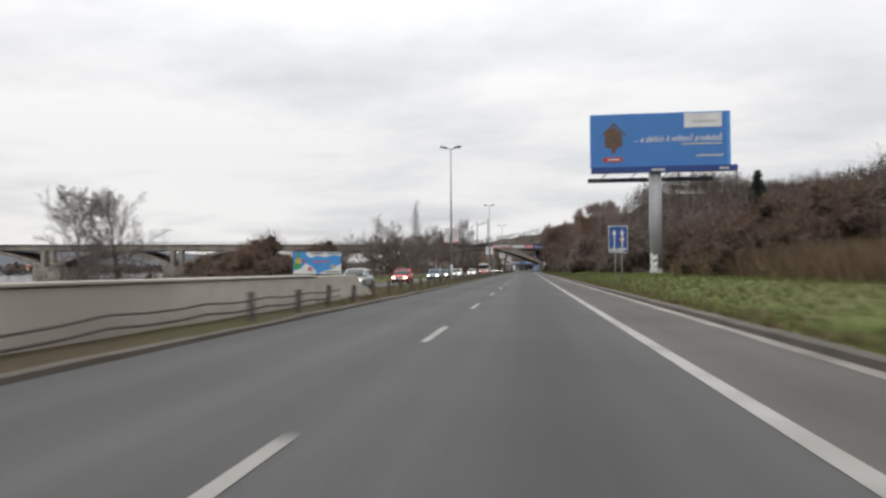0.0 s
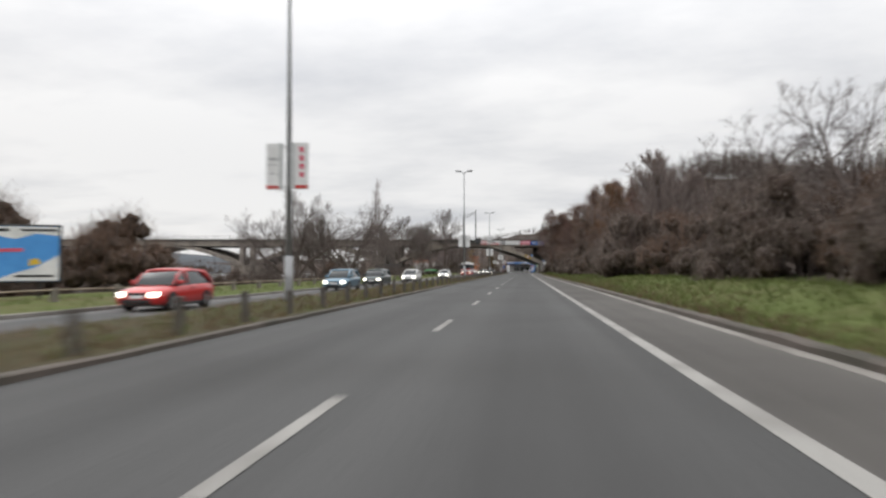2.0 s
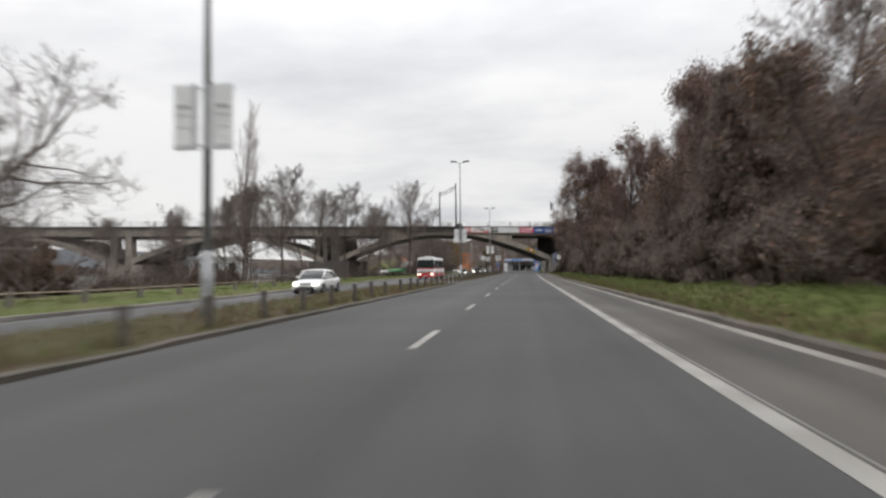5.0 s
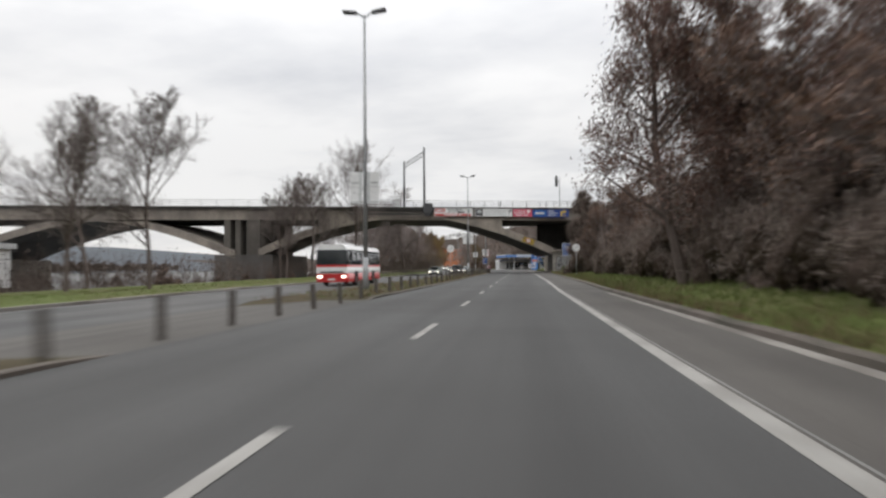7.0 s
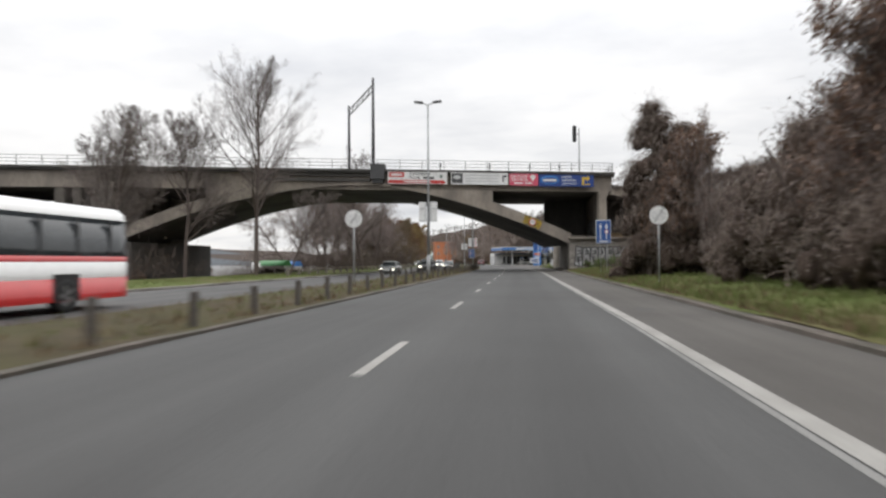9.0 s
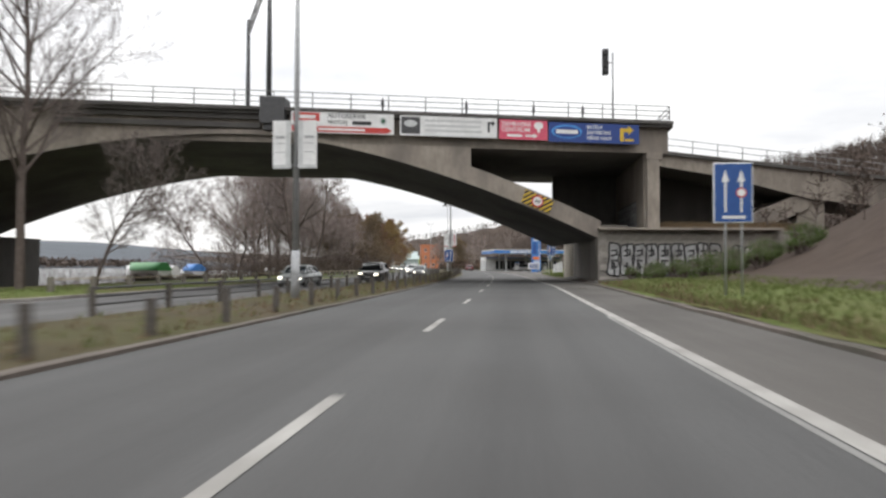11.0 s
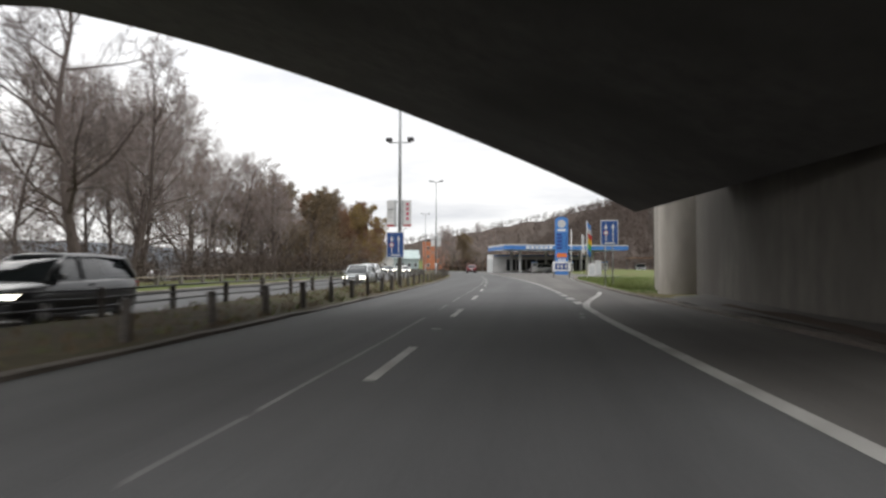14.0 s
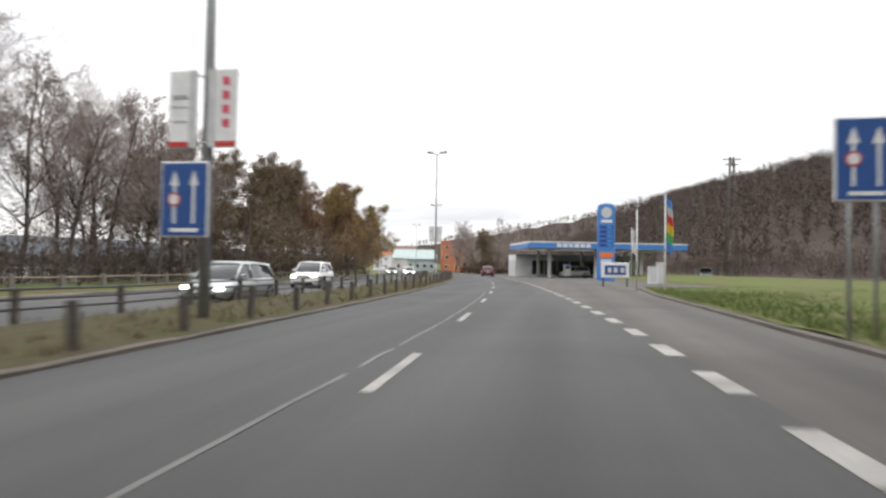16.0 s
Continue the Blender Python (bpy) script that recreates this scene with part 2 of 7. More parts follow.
M_DARKLEAF = leafmat("dark_dry_leaves", ((0.09, 0.053, 0.043), (0.13, 0.077, 0.061), (0.175, 0.108, 0.087), (0.235, 0.16, 0.135)))
M_RUST = leafmat("rust_leaves", ((0.125, 0.077, 0.052), (0.19, 0.11, 0.066), (0.26, 0.15, 0.085)))
M_RUSSET = leafmat("russet_leaves", ((0.07, 0.043, 0.031), (0.1, 0.061, 0.042), (0.135, 0.082, 0.055), (0.17, 0.115, 0.08)))
M_AUTUMN = leafmat("autumn_leaves", ((0.15, 0.1, 0.05), (0.215, 0.145, 0.062), (0.285, 0.2, 0.08), (0.35, 0.27, 0.11)))
M_OLIVE = leafmat("brown_leaves", ((0.11, 0.085, 0.055), (0.155, 0.115, 0.07), (0.21, 0.15, 0.085)))
M_STRAW = leafmat("dry_grass_blades", ((0.085, 0.06, 0.035), (0.13, 0.09, 0.052), (0.185, 0.135, 0.08)))
M_BLADE = leafmat("grass_blades", ((0.085, 0.113, 0.032), (0.115, 0.146, 0.042), (0.15, 0.15, 0.064)))
M_FIR = leafmat("fir_needles", ((0.012, 0.02, 0.013), (0.025, 0.035, 0.022)))
M_WATER = nmat("water", (0.09, 0.1, 0.105), (0.12, 0.13, 0.135), 0.6, 0.12, 0.15)
M_RUBBER = nmat("tyre_rubber", (0.014, 0.014, 0.014), (0.025, 0.025, 0.025), 20, 0.85, 0.1)
M_ALLOY = nmat("wheel_alloy", (0.35, 0.35, 0.36), (0.45, 0.45, 0.46), 10, 0.35, 0.0, 0.8)
M_GLASS = nmat("car_glass", (0.02, 0.024, 0.026), (0.035, 0.04, 0.042), 2, 0.06, 0.0)
M_TRIM = nmat("black_plastic", (0.018, 0.018, 0.019), (0.03, 0.03, 0.031), 20, 0.7, 0.1)
M_LAMP = glow("lit_headlamp", (1.0, 0.93, 0.78), 4.5)
M_TAIL = nmat("tail_lamp", (0.25, 0.01, 0.01), (0.3, 0.015, 0.012), 5, 0.25, 0.0)
M_TILE = nmat("orange_facade", (0.42, 0.15, 0.075), (0.5, 0.19, 0.1), 0.5, 0.9, 0.1)
M_ROOFG = nmat("grey_green_roof", (0.26, 0.32, 0.31), (0.36, 0.42, 0.41), 0.6, 0.7, 0.1)
M_PLASTER = nmat("pale_plaster", (0.5, 0.49, 0.46), (0.62, 0.6, 0.57), 1, 0.9, 0.1, c3=(0.42, 0.4, 0.37))
M_FARHILL = nmat("far_hill", (0.042, 0.051, 0.062), (0.062, 0.072, 0.086), 0.02, 0.95, 0.0)


def paint(name, c, flake=0.25):
    m = nmat(name, c, tuple(min(1, k * 1.12 + 0.003) for k in c), 3, 0.32, 0.0, flake)
    m.node_tree.nodes["Principled BSDF"].inputs["Coat Weight"].default_value = 0.5
    return m

M_PATCH = nmat("tar_patch", (0.035, 0.035, 0.034), (0.06, 0.058, 0.056), 14, 0.85, 0.3, coarse=0.8, c3=(0.045, 0.043, 0.04))
M_STAIN = nmat("wall_concrete_stained", (0.3, 0.272, 0.235), (0.42, 0.385, 0.335), 2.2, 0.9, 0.25, coarse=0.5, c3=(0.2, 0.18, 0.155), stretch=(1, 1, 0.3))
M_SILVER = nmat("silver_spray_paint", (0.3, 0.3, 0.3), (0.46, 0.46, 0.46), 3, 0.5, 0.05, 0.15, coarse=0.9, c3=(0.21, 0.205, 0.195))
M_TWIG_DARK = leafmat("dark_twigs", ((0.1, 0.082, 0.075), (0.15, 0.125, 0.116), (0.215, 0.183, 0.17)))
# pier concrete with the shade under the bridge put into its colour
M_UNDER = nmat("shaded_pier_concrete", (0.085, 0.077, 0.067), (0.14, 0.126, 0.11), 2.4, 0.9, 0.25, coarse=0.4, c3=(0.075, 0.067, 0.058), stretch=(1, 1, 0.35))
M_LUSH = leafmat("green_leaves", ((0.05, 0.085, 0.022), (0.08, 0.125, 0.032), (0.12, 0.16, 0.05)))
# brown darkened for the shade inside thickets
M_HEART = nmat("shaded_inner_twigs", (0.06, 0.045, 0.037), (0.1, 0.076, 0.063), 3.5, 0.95, 1.0, coarse=1.2, c3=(0.048, 0.036, 0.03), spec=0.05)
M_SEAM = nmat("asphalt_seam", (0.12, 0.117, 0.112), (0.19, 0.185, 0.178), 6, 0.9, 0.1, coarse=0.4, c3=(0.09, 0.088, 0.086))


# ---- helpers for meshes ----
def obj(name, bm, material, parent=None, label=""):
    me = bpy.data.meshes.new(name)
    bm.to_mesh(me)
    bm.free()
    for m in (material if isinstance(material, (list, tuple)) else [material]):
        me.materials.append(m)
    ob = new(name, me)
    if parent is not None:
        ob.parent = parent
    if label:
        ob["label"] = label
    return ob


part = obj


def box(bm, x0, x1, y0, y1, z0, z1, bev=0.0, mi=0):
    g = bmesh.ops.create_cube(bm, size=1.0)
    for v in g["verts"]:
        v.co = Vector(((x0 + x1) / 2 + v.co.x * (x1 - x0), (y0 + y1) / 2 + v.co.y * (y1 - y0), (z0 + z1) / 2 + v.co.z * (z1 - z0)))
    faces = list({f for v in g["verts"] for f in v.link_faces})
    for f in faces:
        f.material_index = mi
    if bev > 0:
        edges = list({e for v in g["verts"] for e in v.link_edges})
        r = bmesh.ops.bevel(bm, geom=edges, offset=bev, segments=1, affect="EDGES", clamp_overlap=True)
        for f in r["faces"]:
            f.material_index = mi
    return g["verts"]


def tube(bm, pts, r0, r1=None, n=8, cap=True):
    """A tapered tube along points."""
    r1 = r0 if r1 is None else r1
    rings = []
    for i, p in enumerate(pts):
        p = Vector(p)
        d = (Vector(pts[min(i + 1, len(pts) - 1)]) - Vector(pts[max(i - 1, 0)])).normalized()
        a = d.cross(Vector((0, 0, 1)) if abs(d.z) < 0.9 else Vector((0, 1, 0))).normalized()
        b = d.cross(a)
        r = r0 + (r1 - r0) * i / max(1, len(pts) - 1)
        rings.append([bm.verts.new(p + a * r * math.cos(2 * math.pi * k / n) + b * r * math.sin(2 * math.pi * k / n)) for k in range(n)])
    for A, B in zip(rings, rings[1:]):
        for k in range(n):
            bm.faces.new((A[k], B[k], B[(k + 1) % n], A[(k + 1) % n])).smooth = True
    if cap:
        bm.faces.new(rings[0])
        bm.faces.new(rings[-1][::-1])


# ---- plan: the road runs along y and bends to the left behind the bridge ----
def bend(y):
    if y < 254:
        return 0.0
    if y > 450:
        return -27.48 - 0.304 * (y - 450)
    return -0.00056 * (y - 254) ** 2 - 0.00029 * max(0.0, y - 309) ** 2


def lerp(knots, y):
    for (y0, a), (y1, b) in zip(knots, knots[1:]):
        if y <= y1:
            return a + (b - a) * max(0.0, (y - y0) / (y1 - y0))
    return knots[-1][1]


def smooth(k):
    k = min(1.0, max(0.0, k))
    return k * k * (3 - 2 * k)


RIDGE = ((-400, 210, 44), (60, 165, 42), (110, 110, 28), (150, 78, 17), (200, 58, 18.5), (228, 53, 23), (255, 50, 28), (330, 118, 35), (420, 112, 33), (700, 80, 46), (990, 36, 58), (1190, -108, 46), (1400, -300, 32), (4000, -2000, 30))


def ridge(y):
    return lerp([(r[0], r[1]) for r in RIDGE], y), lerp([(r[0], r[2]) for r in RIDGE], y)


KL_KNOTS = ((-100, -5.15), (10, -5.15), (40, -5.02), (90, -5.22), (150, -5.3), (205, -4.98), (250, -5.03), (300, -5.15), (700, -5.15))
KR_KNOTS = ((-100, 3.8), (60, 3.88), (90, 3.97), (130, 3.86), (185, 3.86), (197, 4.18), (215, 4.36), (240, 4.45), (262, 4.75), (275, 4.7), (290, 4.45), (300, 4.75), (318, 5.9), (330, 7.5))
OL_KNOTS = ((-100, -14.6), (140, -14.6), (195, -18.2), (330, -18.2), (700, -18.2))
EDGE_KNOTS = ((-100, 1.87), (185, 1.88), (205, 2.15), (262, 2.25), (270, 1.98), (276, 1.82), (281, 1.84), (290, 1.86), (300, 1.86), (310, 1.7), (325, 1.4), (350, 1.2), (700, 1.2))
O_R, O_Z = -10.1, -0.24


def kr(y):
    return lerp(KR_KNOTS, y) + bend(y)


def kh(y):
    """Height of the right-hand kerb."""
    return lerp(((-100, 0.13), (180, 0.12), (205, 0.08), (400, 0.075)), y) * (1 + 0.25 * noise.noise((y * 0.8, 4.0, 0)))


def kl(y):
    return lerp(KL_KNOTS, y) + bend(y)


def verge_far(y):
    return lerp(OL_KNOTS, y) + bend(y)


def hill_foot(y):
    return lerp(((-100, 13), (268, 13), (296, 27), (360, 27), (420, 20), (700, -25), (990, -75), (1190, -220), (1400, -410), (4000, -2100)), y)


def land(x, y):
    """Height of the natural ground."""
    xr = x - bend(y)
    ol = lerp(OL_KNOTS, y)
    if ol - 0.4 < xr < (lerp(KR_KNOTS, y) + 0.2 if y < 285 else 16.0):
        z = -0.42
        return z
    if xr <= ol - 0.4:
        z = -0.1 - 2.6 * smooth((ol - 9 - xr) / 26)
        if x < -520:
            z += 85 * smooth((-x - 520) / 900) * (0.75 + 0.5 * noise.noise((y * 0.002, 3.1, 0)))
        return z
    z = 0.12 + lerp(((-100, 0.58), (112, 0.52), (150, 0.2), (240, 0.3)), y) * smooth((xr - 4.0) / 4.5) + 0.5 * smooth((xr - 9) / 5)
    if y > 285:
        z = 0.02 + 0.12 * smooth((xr - 3.4) / 4) + 0.5 * smooth((xr - 14) / 14)
    rx, rz = ridge(y)
    base = hill_foot(y)
    if x > base:
        k = (x - base) / (rx - base)
        z += rz * (0.5 * min(k, 1.0) + 0.5 * smooth(k)) + 1.6 * min(1.0, k * 4) * noise.noise((x * 0.03, y * 0.03, 0))
    return z


def sheet(name, xs, ys, f, material):
    V = [(x, y, f(x, y)) for y in ys for x in xs]
    n = len(xs)
    F = [(j * n + i, j * n + i + 1, (j + 1) * n + i + 1, (j + 1) * n + i) for j in range(len(ys) - 1) for i in range(n - 1)]
    me = bpy.data.meshes.new(name)
    me.from_pydata(V, [], F)
    for m in material if isinstance(material, (list, tuple)) else [material]:
        me.materials.append(m)
    for p in me.polygons:
        p.use_smooth = True
    return new(name, me)


gx = sorted(set([-3000, -2000, -1400, -1100, -900, -700, -560, -520, -460, -400, -300, -220, -160, -120, -90] + list(range(-75, -22, 3)) + [k * 0.5 - 22 for k in range(0, 16)] + [-14, -10, -6, -2, 1, 3] + [3.6 + 0.4 * k for k in range(0, 24)] + list(range(14, 42, 2)) + list(range(42, 200, 8)) + [220, 260, 320, 500, 900, 1600, 3000]))
gy = sorted(set([-2500, -1000, -400, -150, -80] + list(range(-40, 460, 5)) + list(range(460, 800, 20)) + list(range(800, 1500, 50)) + [1800, 2300, 3000, 4200]))
ground = tagged(sheet("ground", gx, gy, land, [M_GRASS, M_LITTER, M_FARHILL]), "green grass verges and a brown wooded hillside", "ground", kind="structure")
for p in ground.data.polygons:
    c = p.center
    if c.x > hill_foot(c.y) - 3.0 or 261 < c.y < 290 and 3.5 < c.x < 13:
        p.material_index = 1
    elif c.x < -420:
        p.material_index = 2
    elif c.x - bend(c.y) < -30:
        p.material_index = 1

bm = bmesh.new()
for x0, x1 in ((-560, -48),):
    vs = [bm.verts.new(p) for p in ((x0, -800, -2.45), (x1, -800, -2.45), (x1, 900, -2.45), (x0, 900, -2.45))]
    bm.faces.new(vs)
tagged(obj("water", bm, M_WATER), "wide grey river behind the trees", "river", kind="structure")


def strip(name, profile, y0, y1, material, step=4.0, parent=None, wobble=0.0):
    """Sweeps a cross section (x, z points or functions of y) along the road."""
    n = max(1, int(round((y1 - y0) / step)))
    V, F = [], []
    for i in range(n + 1):
        y = y0 + (y1 - y0) * i / n
        for x, z in profile:
            xx = x(y) if callable(x) else x + bend(y)
            V.append((xx + wobble * noise.noise((y * 0.7, xx, 1.0)), y, (z(y) if callable(z) else z) + wobble * noise.noise((y * 0.9, xx, 5.0))))
    m = len(profile)
    for i in range(n):
        for k in range(m - 1):
            F.append((i * m + k, i * m + k + 1, (i + 1) * m + k + 1, (i + 1) * m + k))
    me = bpy.data.meshes.new(name)
    me.from_pydata(V, [], F)
    across = me.attributes.new("across", "FLOAT", "POINT")
    across.data.foreach_set("value", [v[0] - bend(v[1]) for v in V])
    me.materials.append(material)
    ob = new(name, me)
    ob.parent = parent
    return ob


def ends(y):
    """The median sinks to nothing at the paved gap."""
    return min(smooth((162.5 - y) / 1.5 + 0.02) + smooth((y - 177) / 1.5 + 0.02), 1.0)


def low(y):
    """The median kerb is worn down and buried in places."""
    return lerp(((-100, 1.0), (170, 0.95), (200, 0.7), (700, 0.6)), y) * (1 + 0.4 * noise.noise((y * 0.35, 9.0, 0)))


def edge(y):
    return lerp(EDGE_KNOTS, y) + bend(y)


tagged(strip("road", ((lambda y: kl(y), 0), (-3.4, 0.0), (-1.5, 0.0), (0.2, 0), (lambda y: edge(y) + 0.1, 0)), -60, 700, M_ASPHALT), "grey worn asphalt carriageway with two lanes", "road", kind="structure")
tagged(strip("shoulder", ((lambda y: edge(y) + 0.1, 0), (lambda y: kr(y), 0.0)), -60, 318, M_SHOULDER), "brownish rough asphalt shoulder", "road", kind="structure")
tagged(strip("shoulder", ((lambda y: edge(y) + 0.1, 0.0), (lambda y: kr(y) if y < 330 else bend(y) + 16 + 0.3 * (y - 330), 0.0)), 318, 372, M_SHOULDER), "wide asphalt driveway to the fuel station", "road", kind="structure")
tagged(strip("forecourt", ((lambda y: edge(y) + 0.1, 0.0), (lambda y: 34 + bend(y), 0.0)), 372, 428, M_SHOULDER), "asphalt forecourt of the fuel station", "forecourt", kind="structure")
tagged(strip("gutter", ((lambda y: kr(y) - 0.25 - 0.05 * noise.noise((y * 0.45, 7.0, 0)) - 0.04 * noise.noise((y * 1.9, 2.0, 0)), 0.003), (lambda y: kr(y), 0.005)), -60, 183, M_GUTTER, 0.5), "pale stone gutter strip beside the kerb", "gutter", kind="structure")
tagged(strip("road", ((lambda y: verge_far(y), O_Z), (O_R, O_Z)), -60, 700, M_ASPHALT_OLD), "opposite asphalt carriageway behind the median", "road", kind="structure")
tagged(strip("edge_line", ((lambda y: verge_far(y) + 0.45, O_Z + 0.006), (lambda y: verge_far(y) + 0.6, O_Z + 0.006)), -60, 700, M_PAINT_OLD), "white edge line of the opposite carriageway", "road marking", kind="structure")
tagged(strip("kerb", ((lambda y: verge_far(y) - 0.22, O_Z), (lambda y: verge_far(y) - 0.2, O_Z + 0.13), (lambda y: verge_far(y), O_Z + 0.12), (lambda y: verge_far(y), O_Z)), -60, 600, M_GUTTER, 2.0, None, 0.02), "pale kerb of the opposite carriageway", "kerb", kind="structure")
tagged(strip("verge", ((lambda y: verge_far(y) - 3.2, -0.06), (lambda y: verge_far(y) - 1.2, -0.07), (lambda y: verge_far(y) - 0.22, -0.13)), -60, 600, M_GRASS, 2.0, None, 0.06), "grass strip on the river side", "verge", kind="structure")
for a, b in ((-60, 162.5), (177, 700)):
    tagged(strip("median", ((lambda y: kl(y) - 0.13, lambda y: 0.08 * min(1.0, low(y)) * ends(y)), (-5.9, lambda y: 0.13 * ends(y) - 0.02), (-7.3, lambda y: 0.2 * ends(y) - 0.08), (-8.9, lambda y: 0.22 * ends(y) - 0.17), (O_R, lambda y: 0.11 * ends(y) - 0.23), (O_R, O_Z - 0.02)), a, b, M_EARTH, 1.5, None, 0.03), "earth and dry grass median between the carriageways", "median", kind="structure")
    tagged(strip("kerb", ((lambda y: kl(y) - 0.16, 0), (lambda y: kl(y) - 0.15, lambda y: 0.09 * low(y) * ends(y)), (lambda y: kl(y) - 0.03, lambda y: 0.085 * low(y) * ends(y)), (lambda y: kl(y), lambda y: 0.07 * low(y) * ends(y)), (lambda y: kl(y) + 0.005, -0.02)), a, min(b, 520), M_KERB, 1.0, None, 0.025), "worn brown stone kerb along the median", "kerb", kind="structure")
tagged(strip("median_crossing", ((lambda y: kl(y), 0.0), (-7.0, -0.03), (O_R, O_Z + 0.008)), 159, 180.5, M_SHOULDER), "paved gap in the median", "road", kind="structure")
tagged(strip("kerb", ((lambda y: kr(y), -0.02), (lambda y: kr(y) + 0.01, lambda y: 0.8 * kh(y)), (lambda y: kr(y) + 0.06, kh), (lambda y: kr(y) + 0.24, lambda y: kh(y) + 0.005), (lambda y: kr(y) + 0.3, 0.03)), -60, 330, M_KERB, 1.0, None, 0.025), "worn brown stone kerb beside the verge", "kerb", kind="structure")
tagged(strip("verge", ((lambda y: kr(y) + 0.22, 0.1), (lambda y: kr(y) + 0.8, lambda y: max(0.13, land(kr(y) + 0.8, y) + 0.02)), (lambda y: kr(y) + 1.8, lambda y: land(kr(y) + 1.8, y) + 0.02), (lambda y: kr(y) + 3.0, lambda y: land(kr(y) + 3.0, y) + 0.012), (lambda y: kr(y) + 4.0, lambda y: land(kr(y) + 4.0, y) - 0.05)), -60, 263, M_GRASS, 2.0, None, 0.05), "green grass verge beside the kerb", "verge", kind="structure")
tagged(strip("verge", ((lambda y: kr(y) + 0.22, 0.1), (lambda y: kr(y) + 0.8, lambda y: max(0.13, land(kr(y) + 0.8, y) + 0.02)), (lambda y: kr(y) + 1.8, lambda y: land(kr(y) + 1.8, y) + 0.02), (lambda y: kr(y) + 3.0, lambda y: land(kr(y) + 3.0, y) + 0.012), (lambda y: kr(y) + 4.0, lambda y: land(kr(y) + 4.0, y) - 0.05)), 263, 286, M_SHOULDER, 2.0, None, 0.05), "bare dirt between the kerb and the abutment", "verge", kind="structure")
tagged(strip("verge", ((lambda y: kr(y) + 0.22, 0.1), (lambda y: kr(y) + 3.0, 0.16), (lambda y: kr(y) + 8.0, 0.26), (lambda y: max(kr(y) + 8.5, 19.0 + bend(y)), 0.3)), 285, 330, M_GRASS, 2.0, None, 0.05), "mown green lawn beside the fuel station", "lawn", kind="structure")
tagged(strip("edge_line", ((lambda y: edge(y) - 0.1, 0.005), (lambda y: edge(y) + 0.1, 0.005)), -60, 281, M_PAINT, 2.0), "white edge line", "road marking", kind="structure")
tagged(strip("edge_line", ((lambda y: edge(y) - 0.19, 0.003), (lambda y: edge(y) - 0.12, 0.003)), 196, 238, M_PAINT_OLD, 2.0), "faded older edge line", "road marking", kind="structure")
tagged(strip("edge_line", ((lambda y: edge(y) + 0.14, 0.003), (lambda y: edge(y) + 0.17, 0.003)), 84, 188, M_PAINT_OLD, 2.0), "faded older edge line", "road marking", kind="structure")
tagged(strip("edge_line", ((lambda y: edge(281) - 0.1 + 1.55 * smooth((y - 280) / 14), 0.005), (lambda y: edge(281) + 0.1 + 1.55 * smooth((y - 280) / 14), 0.005)), 281, 292.5, M_PAINT, 1.0), "white edge line swinging towards the station driveway", "road marking", kind="structure")


def dash(name, xa, xb, y0, y1, label, group):
    tagged(strip(name, ((lambda y: xa(y), 0.006), (lambda y: xb(y), 0.006)), y0, y1, M_PAINT, 1.0), label, "road marking", group, "structure")


# far ends of the lane dashes, about nine metres apart
DASH_KNOTS = ((0, -22.3), (3, 4.3), (4, 13.0), (5, 21.75), (7, 40.9), (8, 50.15), (13, 95.9), (20, 158.76), (23, 184.56), (25, 202.07), (26, 211.3), (30, 245.15), (31, 254.5), (34, 279.66), (36, 295.45), (50, 410), (70, 580))
for k in range(2, 70):
    y = lerp(DASH_KNOTS, k)
    dash("lane_dash", lambda y: -1.62 + bend(y), lambda y: -1.49 + bend(y), y - 2.75, y, "white lane dash painted on the asphalt", "lane dashes")
for k in range(37):
    y = 282.6 + 2.72 * k
    dash("merge_dash", lambda y: edge(y) - 0.13, lambda y: edge(y) + 0.13, y, y + 1.35, "short wide white dash along the driveway", "driveway dashes")

# a sealed joint beside the lane dashes under the bridge
tagged(strip("sealed_joint", ((lambda y: -2.15 + 0.3 * smooth((y - 284) / 24) + bend(y), 0.004), (lambda y: -2.095 + 0.3 * smooth((y - 284) / 24) + bend(y), 0.004)), 263, 318, M_SEAM, 1.0, None, 0.02), "thin pale sealed joint in the asphalt", "road marking", kind="structure")
bm = bmesh.new()
for px, py, w, h in ((-1.8, 274.0, 0.22, 0.26), (-2.0, 279.4, 0.18, 0.2), (1.1, 278.3, 0.1, 0.4), (1.05, 277.2, 0.12, 0.3)):
    vs = [bm.verts.new((px + w * (0.5 + 0.16 * math.sin(k * 2.7)) * math.cos(k * 0.785), py + h * (0.5 + 0.16 * math.cos(k * 1.9)) * math.sin(k * 0.785), 0.0045)) for k in range(8)]
    bm.faces.new(vs)
tagged(obj("worn_paint", bm, M_PAINT_OLD), "scraps of worn white paint on the asphalt", "road marking", kind="structure")

# seam between the lanes, tarred repairs and a drain cover on the shoulder


def blot(name, label, px, py, w, h, material, seed, z=0.0042):
    rnd = random.Random(seed)
    bm = bmesh.new()
    vs = []
    for k in range(14):
        a = 2 * math.pi * k / 14
        q = rnd.uniform(0.75, 1.1)
        vs.append(bm.verts.new((px + 0.5 * w * q * math.cos(a), py + 0.5 * h * q * math.sin(a), z)))
    bm.faces.new(vs)
    tagged(obj(name, bm, material), label, "road", kind="structure")


